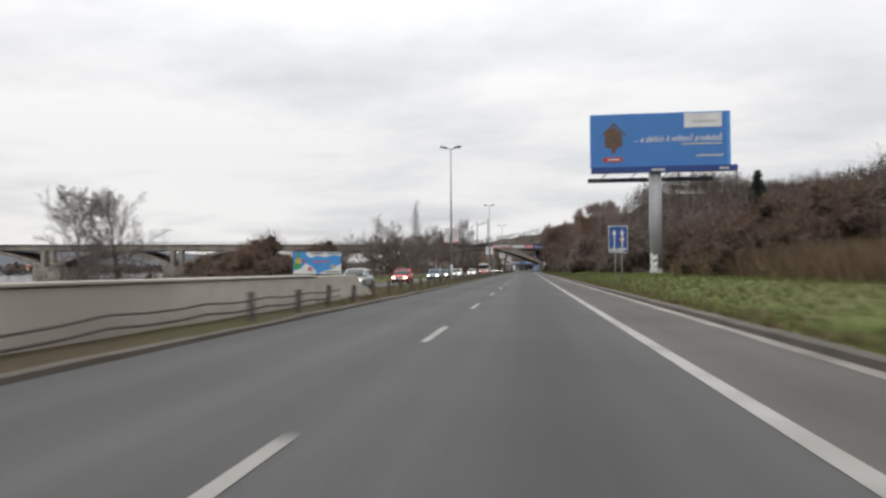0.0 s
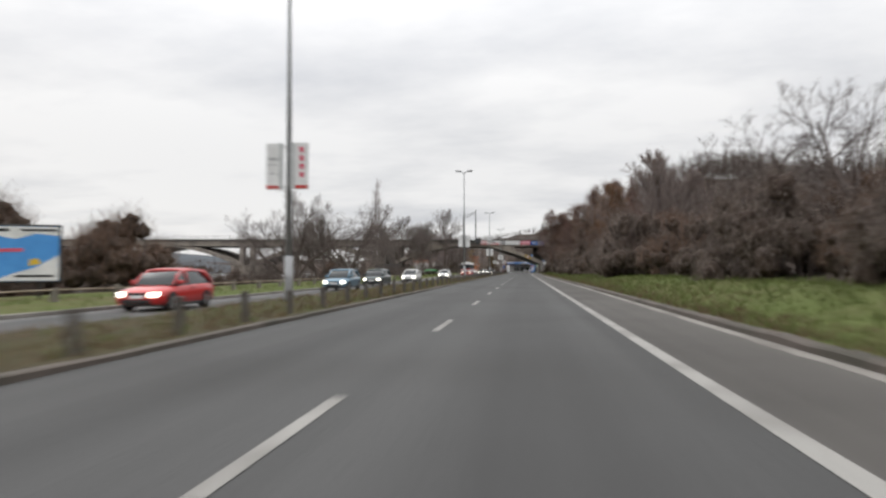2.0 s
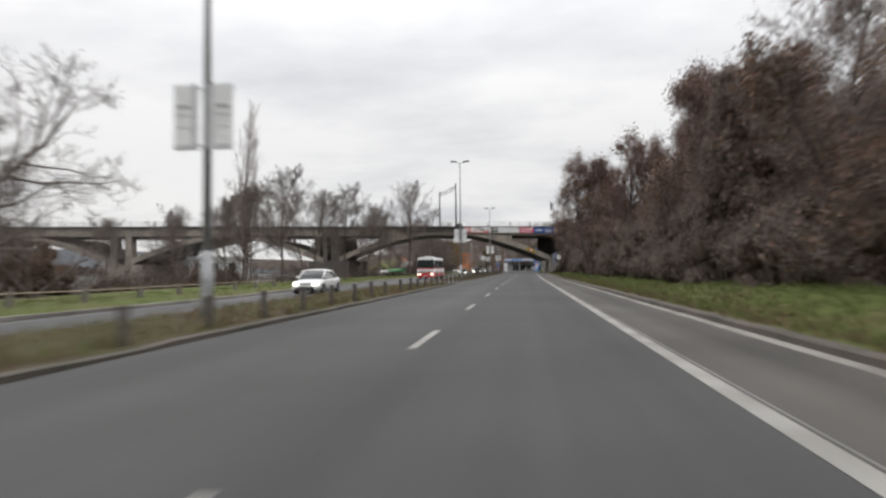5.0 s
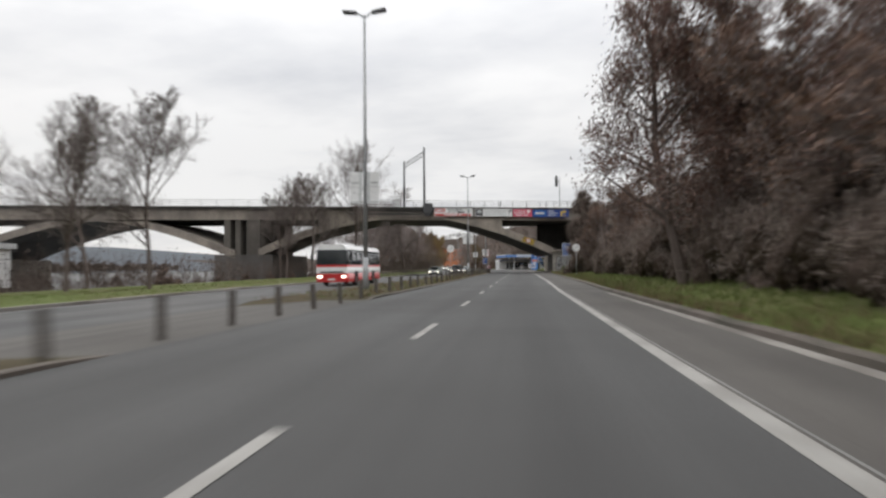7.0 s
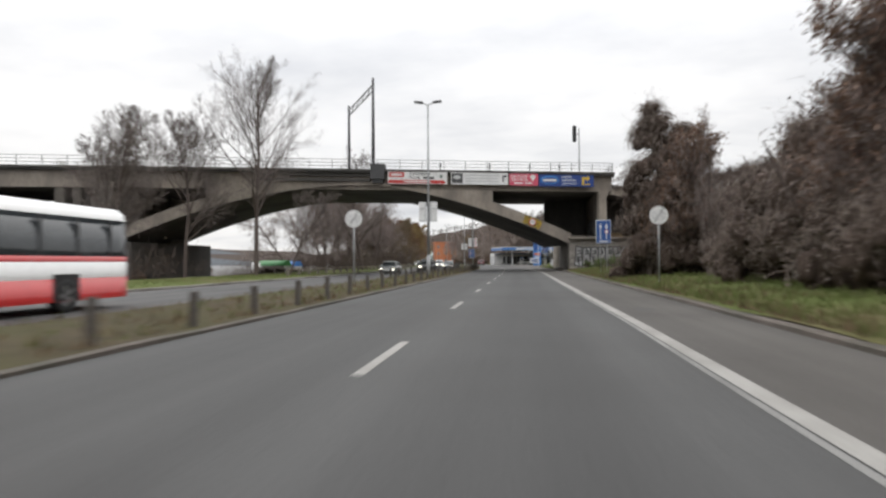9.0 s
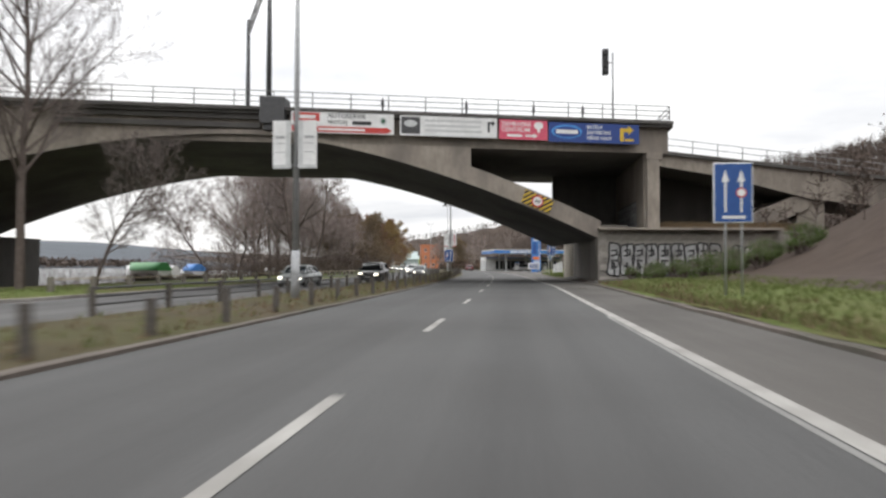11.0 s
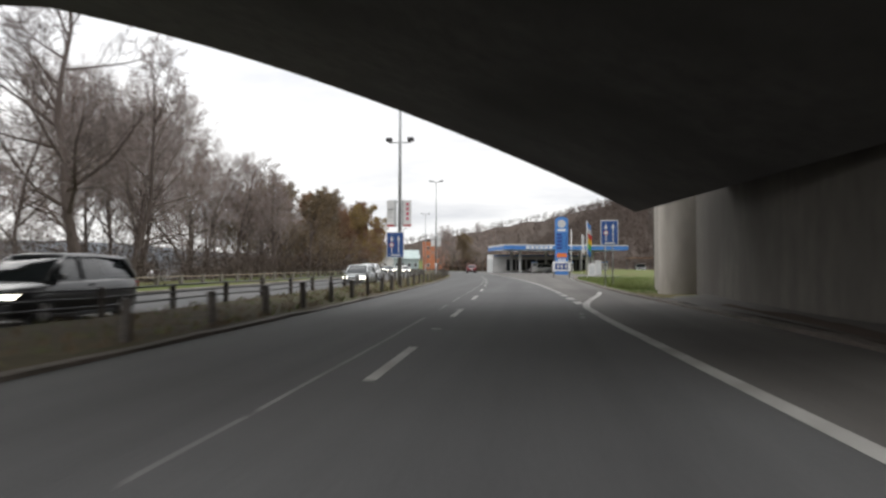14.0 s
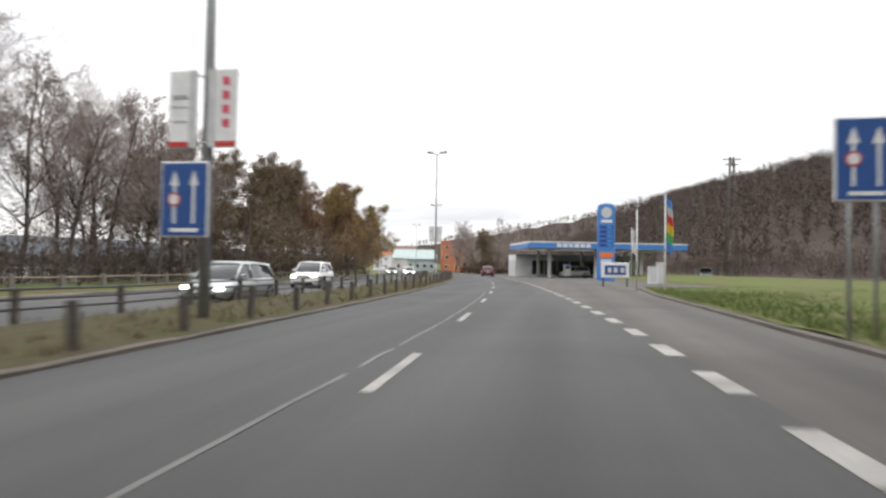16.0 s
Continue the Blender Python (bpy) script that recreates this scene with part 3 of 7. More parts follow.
for k, (px, py, w, h) in enumerate(((2.75, 42.6, 0.75, 1.5), (2.55, 46.3, 0.5, 1.6), (2.9, 208.6, 0.5, 1.1), (2.6, 96, 0.5, 2.4), (2.9, 131, 0.45, 1.7), (3.1, 181, 0.4, 2.0), (2.8, 15, 0.4, 1.6))):
    blot("tar_patch", "dark tarred repair on the asphalt shoulder", px, py, w, h, M_PATCH, k)
bm = bmesh.new()
box(bm, 3.22, 3.6, 256.75, 257.45, -0.02, 0.012, 0.006)
drain = tagged(obj("drain_cover", bm, M_KERB), "rusty brown drain cover in the shoulder", "drain cover")
for k in range(6):
    bm = bmesh.new()
    box(bm, 3.27, 3.55, 256.82 + 0.1 * k, 256.86 + 0.1 * k, 0.008, 0.018)
    part("grate_bar", bm, M_GUTTER, drain)


# ---- the concrete arch bridge: its face runs askew across the road ----
BV, BS, BW = 266.3, 0.257, 17.5


def by(x):
    return BV + BS * x


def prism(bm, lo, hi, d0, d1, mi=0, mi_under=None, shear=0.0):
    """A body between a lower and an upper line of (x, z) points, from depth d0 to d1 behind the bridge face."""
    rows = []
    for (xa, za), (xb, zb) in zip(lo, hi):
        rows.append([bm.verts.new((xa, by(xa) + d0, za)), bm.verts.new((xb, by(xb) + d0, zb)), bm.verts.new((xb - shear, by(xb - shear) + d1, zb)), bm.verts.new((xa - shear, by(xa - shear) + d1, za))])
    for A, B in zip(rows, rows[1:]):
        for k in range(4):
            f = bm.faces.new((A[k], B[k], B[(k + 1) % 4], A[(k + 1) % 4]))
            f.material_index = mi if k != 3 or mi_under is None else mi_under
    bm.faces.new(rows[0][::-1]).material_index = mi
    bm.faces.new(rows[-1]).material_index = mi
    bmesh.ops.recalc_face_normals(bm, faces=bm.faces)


def rib(u, crown, foot, power=1.6):
    return crown - (crown - foot) * abs(u) ** power


bridge = tagged(new("arch_bridge"), "weathered grey concrete arch bridge with underside coloured dark for shade", "bridge")
# second slot colours the underside faces darker, in place of their shade
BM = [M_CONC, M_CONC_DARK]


def arch_span(c, h, crown, foot, tip, soffit, d0=0.0, d1=BW, shear=0.0, left=None):
    """One arch: rib, solid over the middle, open towards both springings; left: reach, opening and curve of the river side where they differ."""
    bm = bmesh.new()
    hl, tl, pl = left or (h, tip, 1.6)
    lo, hi = [], []
    steps = sorted({round(c - hl + hl * i / 26, 4) for i in range(27)} | {round(c + h * i / 26, 4) for i in range(27)} | {c - tl - 0.02, c - tl, c + tip, c + tip + 0.02})
    for x in steps:
        r, q, p_ = (hl, tl, pl) if x < c else (h, tip, 1.6)
        u = abs(x - c)
        z = rib(u / r, crown, foot, p_)
        top = soffit + 0.02 if u <= q + 0.001 else min(soffit - 0.25, z + 1.15 + 0.1 * u / r)
        lo.append((x, z))
        hi.append((x, max(top, z + 0.25)))
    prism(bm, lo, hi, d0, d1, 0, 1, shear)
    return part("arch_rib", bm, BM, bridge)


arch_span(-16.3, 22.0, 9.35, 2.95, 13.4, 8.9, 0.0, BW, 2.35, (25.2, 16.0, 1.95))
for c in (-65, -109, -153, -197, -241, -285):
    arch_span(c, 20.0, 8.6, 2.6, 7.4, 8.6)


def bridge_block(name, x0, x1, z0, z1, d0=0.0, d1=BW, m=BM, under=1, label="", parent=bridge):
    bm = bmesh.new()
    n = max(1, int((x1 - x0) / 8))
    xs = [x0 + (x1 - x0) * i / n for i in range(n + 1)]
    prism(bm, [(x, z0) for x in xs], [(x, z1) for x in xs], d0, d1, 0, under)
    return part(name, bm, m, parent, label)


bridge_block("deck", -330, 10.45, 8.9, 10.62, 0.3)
bridge_block("cornice", -330, 10.7, 10.62, 10.82, -0.15, BW + 0.15, [M_CONC_DARK, M_CONC_DARK])
bridge_block("parapet", -330, 10.7, 10.82, 11.05, -0.35, 0.35, [M_CONC_DARK, M_CONC_DARK])
bridge_block("parapet", -330, 10.7, 10.82, 11.05, BW - 0.35, BW + 0.35)
for z in (9.75, 10.3):
    bridge_block("cable_duct", -27.5, -15.9, z, z + 0.3, 0.05, 0.3, [M_CONC_DARK, M_CONC_DARK])
bridge_block("parapet_box", -15.75, -14.3, 10.0, 11.62, -0.5, 0.6, [M_DARKSTEEL, M_DARKSTEEL], None, "dark box on the parapet")
bridge_block("bracket", -15.6, -14.5, 9.6, 10.0, -0.3, 0.3, [M_DARKSTEEL, M_DARKSTEEL], None)
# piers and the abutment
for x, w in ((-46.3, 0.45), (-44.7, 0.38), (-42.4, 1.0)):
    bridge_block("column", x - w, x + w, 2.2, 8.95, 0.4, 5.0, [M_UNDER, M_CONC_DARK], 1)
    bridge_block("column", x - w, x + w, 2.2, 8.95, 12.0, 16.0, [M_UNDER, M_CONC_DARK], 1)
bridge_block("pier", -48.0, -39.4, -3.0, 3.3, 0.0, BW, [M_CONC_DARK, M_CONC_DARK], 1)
for c in (-87, -131, -175, -219, -263):
    bridge_block("pier", c - 4.5, c + 4.5, -4, 2.8, 0.0, BW, BM, 1)
    for dx in (-1.5, 1.5):
        bridge_block("column", c + dx - 0.6, c + dx + 0.6, 2.2, 8.95, 0.4, 2.4, BM, 1)
bridge_block("column", 8.92, 9.78, 3.0, 8.95, 0.05, 1.2, [M_CONC, M_CONC], 0, "square end column of pale concrete")
bridge_block("bearing_block", 8.86, 10.0, 8.45, 8.92, 0.02, 1.6, [M_CONC, M_CONC], 0)
# added to close the spandrel gap; its dark colour stands for the recess's shade
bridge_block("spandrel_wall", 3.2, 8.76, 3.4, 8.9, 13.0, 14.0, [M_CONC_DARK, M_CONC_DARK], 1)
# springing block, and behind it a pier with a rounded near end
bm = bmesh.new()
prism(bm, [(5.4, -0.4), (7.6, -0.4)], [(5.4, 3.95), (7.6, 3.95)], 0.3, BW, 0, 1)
# abutment faces coloured dark for the shade beneath the arch
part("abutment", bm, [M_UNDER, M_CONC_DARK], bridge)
bm = bmesh.new()
ring = [(5.6, 294.0)]
for k in range(13):
    a = math.pi * k / 12
    ring.append((5.72 - 0.98 * math.cos(a), 288.3 - 1.1 * math.sin(a)))
ring.append((7.5, 294.0))
lo = [bm.verts.new((x, y, -0.4)) for x, y in ring]
hi = [bm.verts.new((x, y, 4.6)) for x, y in ring]
for k in range(len(ring)):
    f = bm.faces.new((lo[k], lo[(k + 1) % len(ring)], hi[(k + 1) % len(ring)], hi[k]))
    f.smooth = 1 <= k <= 12
bm.faces.new(hi)
bmesh.ops.recalc_face_normals(bm, faces=bm.faces)
part("rounded_pier", bm, M_STAIN, bridge, "pale stained pier with a rounded end")
# approach span to the right, set back and falling away
def approach(name, x0, x1, d0, d1, z0, z1, m, mi_under=1):
    bm = bmesh.new()
    xs = [x0 + (x1 - x0) * i / 8 for i in range(9)]
    prism(bm, [(x, z0(x)) for x in xs], [(x, z1(x)) for x in xs], d0, d1, 0, mi_under)
    return part(name, bm, m, bridge)


def ap_top(x):
    return 10.85 - 0.083 * (x - 10)


approach("approach_deck", 10.0, 70, 9.2, BW, lambda x: ap_top(x) - 1.15 - 1.5 * smooth((x - 14) / 10) * (x < 25) - 1.5 * (x >= 25), lambda x: ap_top(x) - 0.3, BM)
approach("approach_cornice", 9.6, 70, 8.9, BW, lambda x: ap_top(x) - 0.3, ap_top, [M_CONC_DARK, M_CONC_DARK])
# added dark slab that stands in for the shaded void below the approach
approach("approach_shade_backing", 10.4, 24.0, 15.6, 16.4, lambda x: 1.0, lambda x: ap_top(x) - 1.2, [M_CONC_DARK, M_CONC_DARK])
approach("approach_pier", 24.0, 26.5, 9.6, BW, lambda x: -1, lambda x: ap_top(x) - 2.2, BM)
approach("approach_rib", 17.5, 25.0, 9.4, BW, lambda x: 3.0 + 0.42 * (x - 17.5), lambda x: 4.6 + 0.42 * (x - 17.5), BM)


def railing(name, pts, height, step, parent, material, bars_z=(0.5, 1.0), r=0.034):
    """Posts and rails as parts of their own along a line of (x, y, z)."""
    for (xa, ya, za), (xb, yb, zb) in zip(pts, pts[1:]):
        length = math.dist((xa, ya), (xb, yb))
        n = max(1, int(length / step))
        for i in range(n + 1):
            k = i / n
            bm = bmesh.new()
            p = Vector((xa + (xb - xa) * k, ya + (yb - ya) * k, za + (zb - za) * k))
            tube(bm, (p, p + Vector((0, 0, height))), r * 1.2, n=5)
            part(name + "_post", bm, material, parent)
        for z in bars_z:
            bm = bmesh.new()
            tube(bm, ((xa, ya, za + height * z), (xb, yb, zb + height * z)), r, n=5)
            part(name + "_rail", bm, material, parent)


railing("railing", [(-150, by(-150), 11.05), (10.5, by(10.5), 11.05), (10.5, by(10.5) + 6, 11.05)], 1.05, 2.4, bridge, M_RAIL, (0.35, 0.68, 1.0))
railing("railing", [(10.3, by(10.3) + 9.0, ap_top(10.3)), (60, by(60) + 9.0, ap_top(60))], 1.05, 2.2, bridge, M_RAIL, (0.5, 1.0))
for x, z in ((-8.5, 11.05), (-3.2, 11.05), (1.2, 11.05), (4.5, 11.05)):
    bm = bmesh.new()
    tube(bm, ((x, by(x) + 0.1, z), (x, by(x) + 0.1, z + 0.9)), 0.06, n=6)
    box(bm, x - 0.09, x + 0.09, by(x), by(x) + 0.2, z + 0.35, z + 0.65)
    part("insulator", bm, M_DARKSTEEL, bridge)


# ---- hanging boards on the bridge face ----
def face_matrix(x, z, proud=0.12):
    """Local x along the bridge face, local y up, local z towards the traffic."""
    a = math.atan(BS)
    return Matrix.Translation((x, by(x) - proud, z)) @ Matrix.Rotation(a, 4, "Z") @ Matrix.Rotation(math.pi / 2, 4, "X")


def panel(name, x0, x1, y0, y1, z, material, parent, thick=0.02, label=""):
    bm = bmesh.new()
    box(bm, x0, x1, y0, y1, z, z + thick)
    return part(name, bm, material, parent, label)


def text(name, s, size, x, y, z, material, parent, align="LEFT", squash=1.0, slant=0.0):
    cu = bpy.data.curves.new(name, "FONT")
    cu.shear = slant
    cu.body, cu.size, cu.align_x, cu.align_y, cu.extrude, cu.offset = s, size, align, "CENTER", 0.003, size * 0.012
    tmp = bpy.data.objects.new(name, cu)
    me = bpy.data.meshes.new_from_object(tmp)
    bpy.data.objects.remove(tmp)
    bpy.data.curves.remove(cu)
    for v in me.vertices:
        v.co.x *= squash
        v.co += Vector((x, y, z))
    me.materials.clear()
    me.materials.append(material)
    ob = new(name, me)
    ob.parent = parent
    return ob


def arrow(bm, x, y, h, w, z, turn):
    """A bent direction arrow: up, then to the right (turn=True), or straight up."""
    t_ = w * 0.28
    if turn:
        box(bm, x, x + t_, y, y + h * 0.75, z, z + 0.012)
        box(bm, x + t_, x + w * 0.62, y + h * 0.75 - t_, y + h * 0.75, z, z + 0.012)
        a, b, c = (x + w * 0.62, y + h * 0.75 - t_ * 0.5 - h * 0.26), (x + w, y + h * 0.75 - t_ * 0.5), (x + w * 0.62, y + h * 0.75 - t_ * 0.5 + h * 0.26)
    else:
        box(bm, x - t_ / 2, x + t_ / 2, y, y + h * 0.72, z, z + 0.012)
        a, b, c = (x - w / 2, y + h * 0.72), (x + w / 2, y + h * 0.72), (x, y + h)
    lo = [bm.verts.new((p[0], p[1], z)) for p in (a, b, c)]
    hi = [bm.verts.new((p[0], p[1], z + 0.012)) for p in (a, b, c)]
    bm.faces.new(hi)
    bm.faces.new(lo[::-1])
    for k in range(3):
        bm.faces.new((lo[k], lo[(k + 1) % 3], hi[(k + 1) % 3], hi[k]))
    bmesh.ops.recalc_face_normals(bm, faces=bm.faces)


def ellipse(bm, cx, cy, rx, ry, z, n=28, thick=0.012):
    lo = [bm.verts.new((cx + rx * math.cos(2 * math.pi * k / n), cy + ry * math.sin(2 * math.pi * k / n), z)) for k in range(n)]
    hi = [bm.verts.new((v.co.x, v.co.y, z + thick)) for v in lo]
    bm.faces.new(hi)
    for k in range(n):
        bm.faces.new((lo[k], lo[(k + 1) % n], hi[(k + 1) % n], hi[k]))


def hanging_board(label, x0, x1, z0, z1, material):
    b = tagged(new("banner_board"), label, "advertising board", "boards on the bridge face")
    k = math.sqrt(1 + BS * BS)
    b.matrix_world = face_matrix(x0, z0, 0.3)
    w, h = (x1 - x0) * k, z1 - z0
    panel("panel", 0, w, 0, h, 0, material, b)
    for px in (0.15, w - 0.15):
        panel("hanger", px - 0.03, px + 0.03, h * 0.2, h - 0.05, -0.28, M_DARKSTEEL, b, 0.27)
    return b, w, h


b1, w, h = hanging_board("white board with red stripe and dark lettering hung on the bridge", -13.95, -7.72, 9.5, 10.85, M_WHITE)
panel("stripe", 0.05, w - 0.5, 0.06, 0.42, 0.022, M_RED, b1, 0.004)
bm = bmesh.new()
bm.faces.new([bm.verts.new(p) for p in ((w - 0.5, 0.02, 0.026), (w - 0.12, 0.24, 0.026), (w - 0.5, 0.46, 0.026))])
part("stripe_tip", bm, M_RED, b1)
panel("logo_block", 0.12, 1.75, 0.72, 1.25, 0.022, M_RED, b1, 0.004)
panel("stripe_text_bar", 1.7, 4.6, 0.17, 0.31, 0.028, M_WHITE, b1, 0.004)
panel("logo_text_bar", 0.35, 1.5, 0.88, 1.1, 0.028, M_WHITE, b1, 0.004)
panel("text_bar", 0.3, 1.6, 0.52, 0.6, 0.022, M_GREYPAINT, b1, 0.004)
text("lettering", "AUTOSERVIS", 0.42, 2.25, 1.08, 0.024, M_BLACK, b1, squash=1.0)
text("lettering", "PRODEJ", 0.36, 2.25, 0.68, 0.024, M_BLACK, b1, squash=1.0)
panel("text_bar", 3.8, 5.0, 0.56, 0.8, 0.022, M_BLACK, b1, 0.004)
bm = bmesh.new()
ellipse(bm, 5.75, 0.85, 0.24, 0.24, 0.022)
part("round_mark", bm, M_GREYPAINT, b1)
bm = bmesh.new()
ellipse(bm, 5.75, 0.85, 0.13, 0.15, 0.036)
part("inner_mark", bm, M_DARKGREEN, b1)
b2, w, h = hanging_board("white board with a dark square and a black turning arrow", -7.35, -1.2, 9.5, 10.8, M_WHITE)
panel("logo_block", 0.08, 1.3, 0.12, 1.2, 0.022, M_DARKSTEEL, b2, 0.004)
bm = bmesh.new()
ellipse(bm, 0.69, 0.78, 0.42, 0.22, 0.028)
part("oval_mark", bm, M_GREYPAINT, b2)
for z, a, c in ((1.0, 1.6, 5.3), (0.68, 1.6, 5.25), (0.36, 1.6, 5.35)):
    panel("text_bar", a, c, z - 0.07, z + 0.07, 0.022, M_GREYPAINT, b2, 0.004)
bm = bmesh.new()
arrow(bm, 5.72, 0.35, 0.9, 0.5, 0.022, True)
part("arrow_mark", bm, M_BLACK, b2)
b3, w, h = hanging_board("pink garden centre board with white lettering", -1.05, 2.1, 9.45, 10.75, M_PINK)
text("lettering", "ZAHRADNÍ", 0.4, 0.12, 1.0, 0.024, M_WHITE, b3, squash=0.98)
text("lettering", "CENTRUM", 0.4, 0.12, 0.64, 0.024, M_WHITE, b3, squash=1.04)
panel("text_bar", 0.5, 1.55, 0.18, 0.34, 0.022, M_WHITE, b3, 0.004)
panel("arrow_shaft", 1.75, 2.3, 0.2, 0.34, 0.022, M_WHITE, b3, 0.004)
bm = bmesh.new()
ellipse(bm, 2.65, 0.95, 0.3, 0.25, 0.022)
box(bm, 2.56, 2.74, 0.5, 0.72, 0.022, 0.03)
part("tree_mark", bm, M_WHITE, b3)
bm = bmesh.new()
v = [bm.verts.new(p) for p in ((2.3, 0.12, 0.026), (2.62, 0.27, 0.026), (2.3, 0.42, 0.026))]
bm.faces.new(v)
part("arrow_head", bm, M_WHITE, b3)
b4, w, h = hanging_board("dark blue board with a pale oval and white and yellow lettering", 2.18, 8.3, 9.38, 10.68, M_ADNAVY)
bm = bmesh.new()
ellipse(bm, 1.25, 0.7, 1.05, 0.46, 0.022)
part("oval_mark", bm, M_SKYBLUE, b4)
bm = bmesh.new()
ellipse(bm, 1.25, 0.68, 0.92, 0.36, 0.036)
part("oval_mark", bm, M_ADNAVY, b4)
panel("name_bar", 0.5, 2.0, 0.56, 0.82, 0.05, M_WHITE, b4, 0.004)
for z, s in ((1.05, "BAZÉNY"), (0.68, "ZASTŘEŠENÍ"), (0.3, "VÍŘIVÉ VANY")):
    text("lettering", s, 0.32, 2.62, z, 0.024, M_WHITE, b4, squash=0.95)
bm = bmesh.new()
arrow(bm, 4.95, 0.15, 1.2, 0.95, 0.022, True)
part("arrow_mark", bm, M_YELLOW, b4)
panel("text_bar", 5.3, 5.9, 0.18, 0.32, 0.022, M_YELLOW, b4, 0.004)

# striped height plate on the rib
plate = tagged(new("warning_plate"), "yellow and black striped plate with a round sign on the arch", "traffic sign")
slope = math.atan2(4.58 - 5.29, (2.14 - 0.31) * math.sqrt(1 + BS * BS))
plate.matrix_world = face_matrix(0.36, 5.36, 0.06) @ Matrix.Rotation(slope, 4, "Z")
panel("plate", 0, 2.05, 0.0, 0.92, 0, M_YELLOW, plate)
PW, PH, RUN = 2.05, 0.92, 0.86
for k in range(-3, 8):
    # slanting band, cut at the plate's two ends
    a, b = 0.36 * k, 0.36 * k + 0.19
    pts = []
    for n in range(9):
        y = PH * n / 8
        pts.append((a + RUN * n / 8, b + RUN * n / 8, y))
    pts = [(max(0.0, p), min(PW, q), y) for p, q, y in pts if q > 0.0 and p < PW]
    if len(pts) < 2:
        continue
    bm = bmesh.new()
    bm.faces.new([bm.verts.new((q, y, 0.024)) for p, q, y in pts] + [bm.verts.new((p, y, 0.024)) for p, q, y in reversed(pts)])
    part("stripe", bm, M_BLACK, plate)
for r, m, z in ((0.4, M_RED, 0.028), (0.3, M_WHITE, 0.042)):
    bm = bmesh.new()
    ellipse(bm, 1.02, 0.46, r, r, z)
    part("disc", bm, m, plate)
text("lettering", "60", 0.36, 1.02, 0.46, 0.056, M_BLACK, plate, "CENTER")

# portal of the railway's overhead line, and a signal
portal = tagged(new("catenary_portal"), "grey lattice portal of the railway's overhead line on the bridge", "mast")
gl, gr = Vector((-20.6, 271.5, 11.0)), Vector((-15.75, 263.3, 11.0))
for p, top in ((gl, 20.2), (gr, 21.2)):
    bm = bmesh.new()
    tube(bm, (p, (p.x, p.y, top)), 0.2, 0.14, n=6)
    part("mast", bm, M_DARKSTEEL, portal)
for dz, r in ((0.0, 0.09), (-0.7, 0.09)):
    bm = bmesh.new()
    tube(bm, ((gl.x, gl.y, 19.7 + dz), (gr.x, gr.y, 20.5 + dz)), r, n=5)
    part("beam", bm, M_STEEL, portal)
for k in range(9):
    a, b = gl.lerp(gr, k / 9), gl.lerp(gr, (k + 1) / 9)
    za, zb = 19.7 + 0.8 * k / 9, 19.7 + 0.8 * (k + 1) / 9
    bm = bmesh.new()
    tube(bm, ((a.x, a.y, za - (0.7 if k % 2 else 0)), (b.x, b.y, zb - (0 if k % 2 else 0.7))), 0.05, n=4)
    part("lattice_bar", bm, M_STEEL, portal)
sig = tagged(new("railway_signal"), "black railway signal head on a slim mast", "signal")
sx, sy = 7.0, by(7.0) + 3
bm = bmesh.new()
tube(bm, ((sx, sy, 11), (sx, sy, 16.6)), 0.07, n=6)
part("mast", bm, M_STEEL, sig)
bm = bmesh.new()
box(bm, sx - 0.75, sx - 0.3, sy - 0.15, sy + 0.15, 15.0, 16.9, 0.05)
part("signal_head", bm, M_BLACK, sig)
for k in range(4):
    bm = bmesh.new()
    tube(bm, ((sx - 0.52, sy - 0.3, 15.3 + 0.42 * k), (sx - 0.52, sy - 0.13, 15.3 + 0.42 * k)), 0.15, n=8)
    part("visor", bm, M_BLACK, sig)
bm = bmesh.new()
tube(bm, ((sx - 0.5, sy, 15.9), (sx, sy, 15.9)), 0.05, n=5)
part("bracket", bm, M_STEEL, sig)

# ---- block wall with painted graffiti beside the abutment ----
gwall = tagged(new("wall_abutment"), "grey block wall covered with silver graffiti", "wall", kind="structure")
GX0, GX1, GZ = 5.5, 20.0, 3.55


def gwy(x):
    return by(5.5) - 0.05 + 0.1 * (x - 5.5)


bm = bmesh.new()
vs = []
for x in (GX0, 12.0, 16.0, 18.5, 20.0, 21.0):
    back = 0 if x < 17 else (x - 17) ** 2 * 0.18
    vs.append((x, gwy(x) + back))
lo = [bm.verts.new((x, y + 0.04, -0.5)) for x, y in vs]
hi = [bm.verts.new((x, y + 0.04, GZ - 0.02)) for x, y in vs]
for k in range(len(vs) - 1):
    bm.faces.new((lo[k], lo[k + 1], hi[k + 1], hi[k]))
top = [bm.verts.new((x, y + 6.0, GZ + 0.6)) for x, y in vs]
for k in range(len(vs) - 1):
    bm.faces.new((hi[k], hi[k + 1], top[k + 1], top[k]))
part("core", bm, M_BLOCKS, gwall)
blk = bmesh.new()
box(blk, -0.485, 0.485, 0, 0.12, 0.012, 0.398, 0.012)
blk_me = bpy.data.meshes.new("block")
blk.to_mesh(blk_me)
blk.free()
blk_me.materials.append(M_BLOCKS)
for r in range(8):
    for k in range(13):
        x = GX0 + 0.62 + k * 0.98 + (0.49 if r % 2 else 0)
        if x > 17.6:
            continue
        o = new("block", blk_me)
        o.parent = gwall
        o.matrix_world = Matrix.Translation((x, gwy(x) - 0.06 + random.uniform(-0.012, 0.012), 0.05 + r * 0.41)) @ Matrix.Rotation(math.atan(0.1), 4, "Z")
bm = bmesh.new()
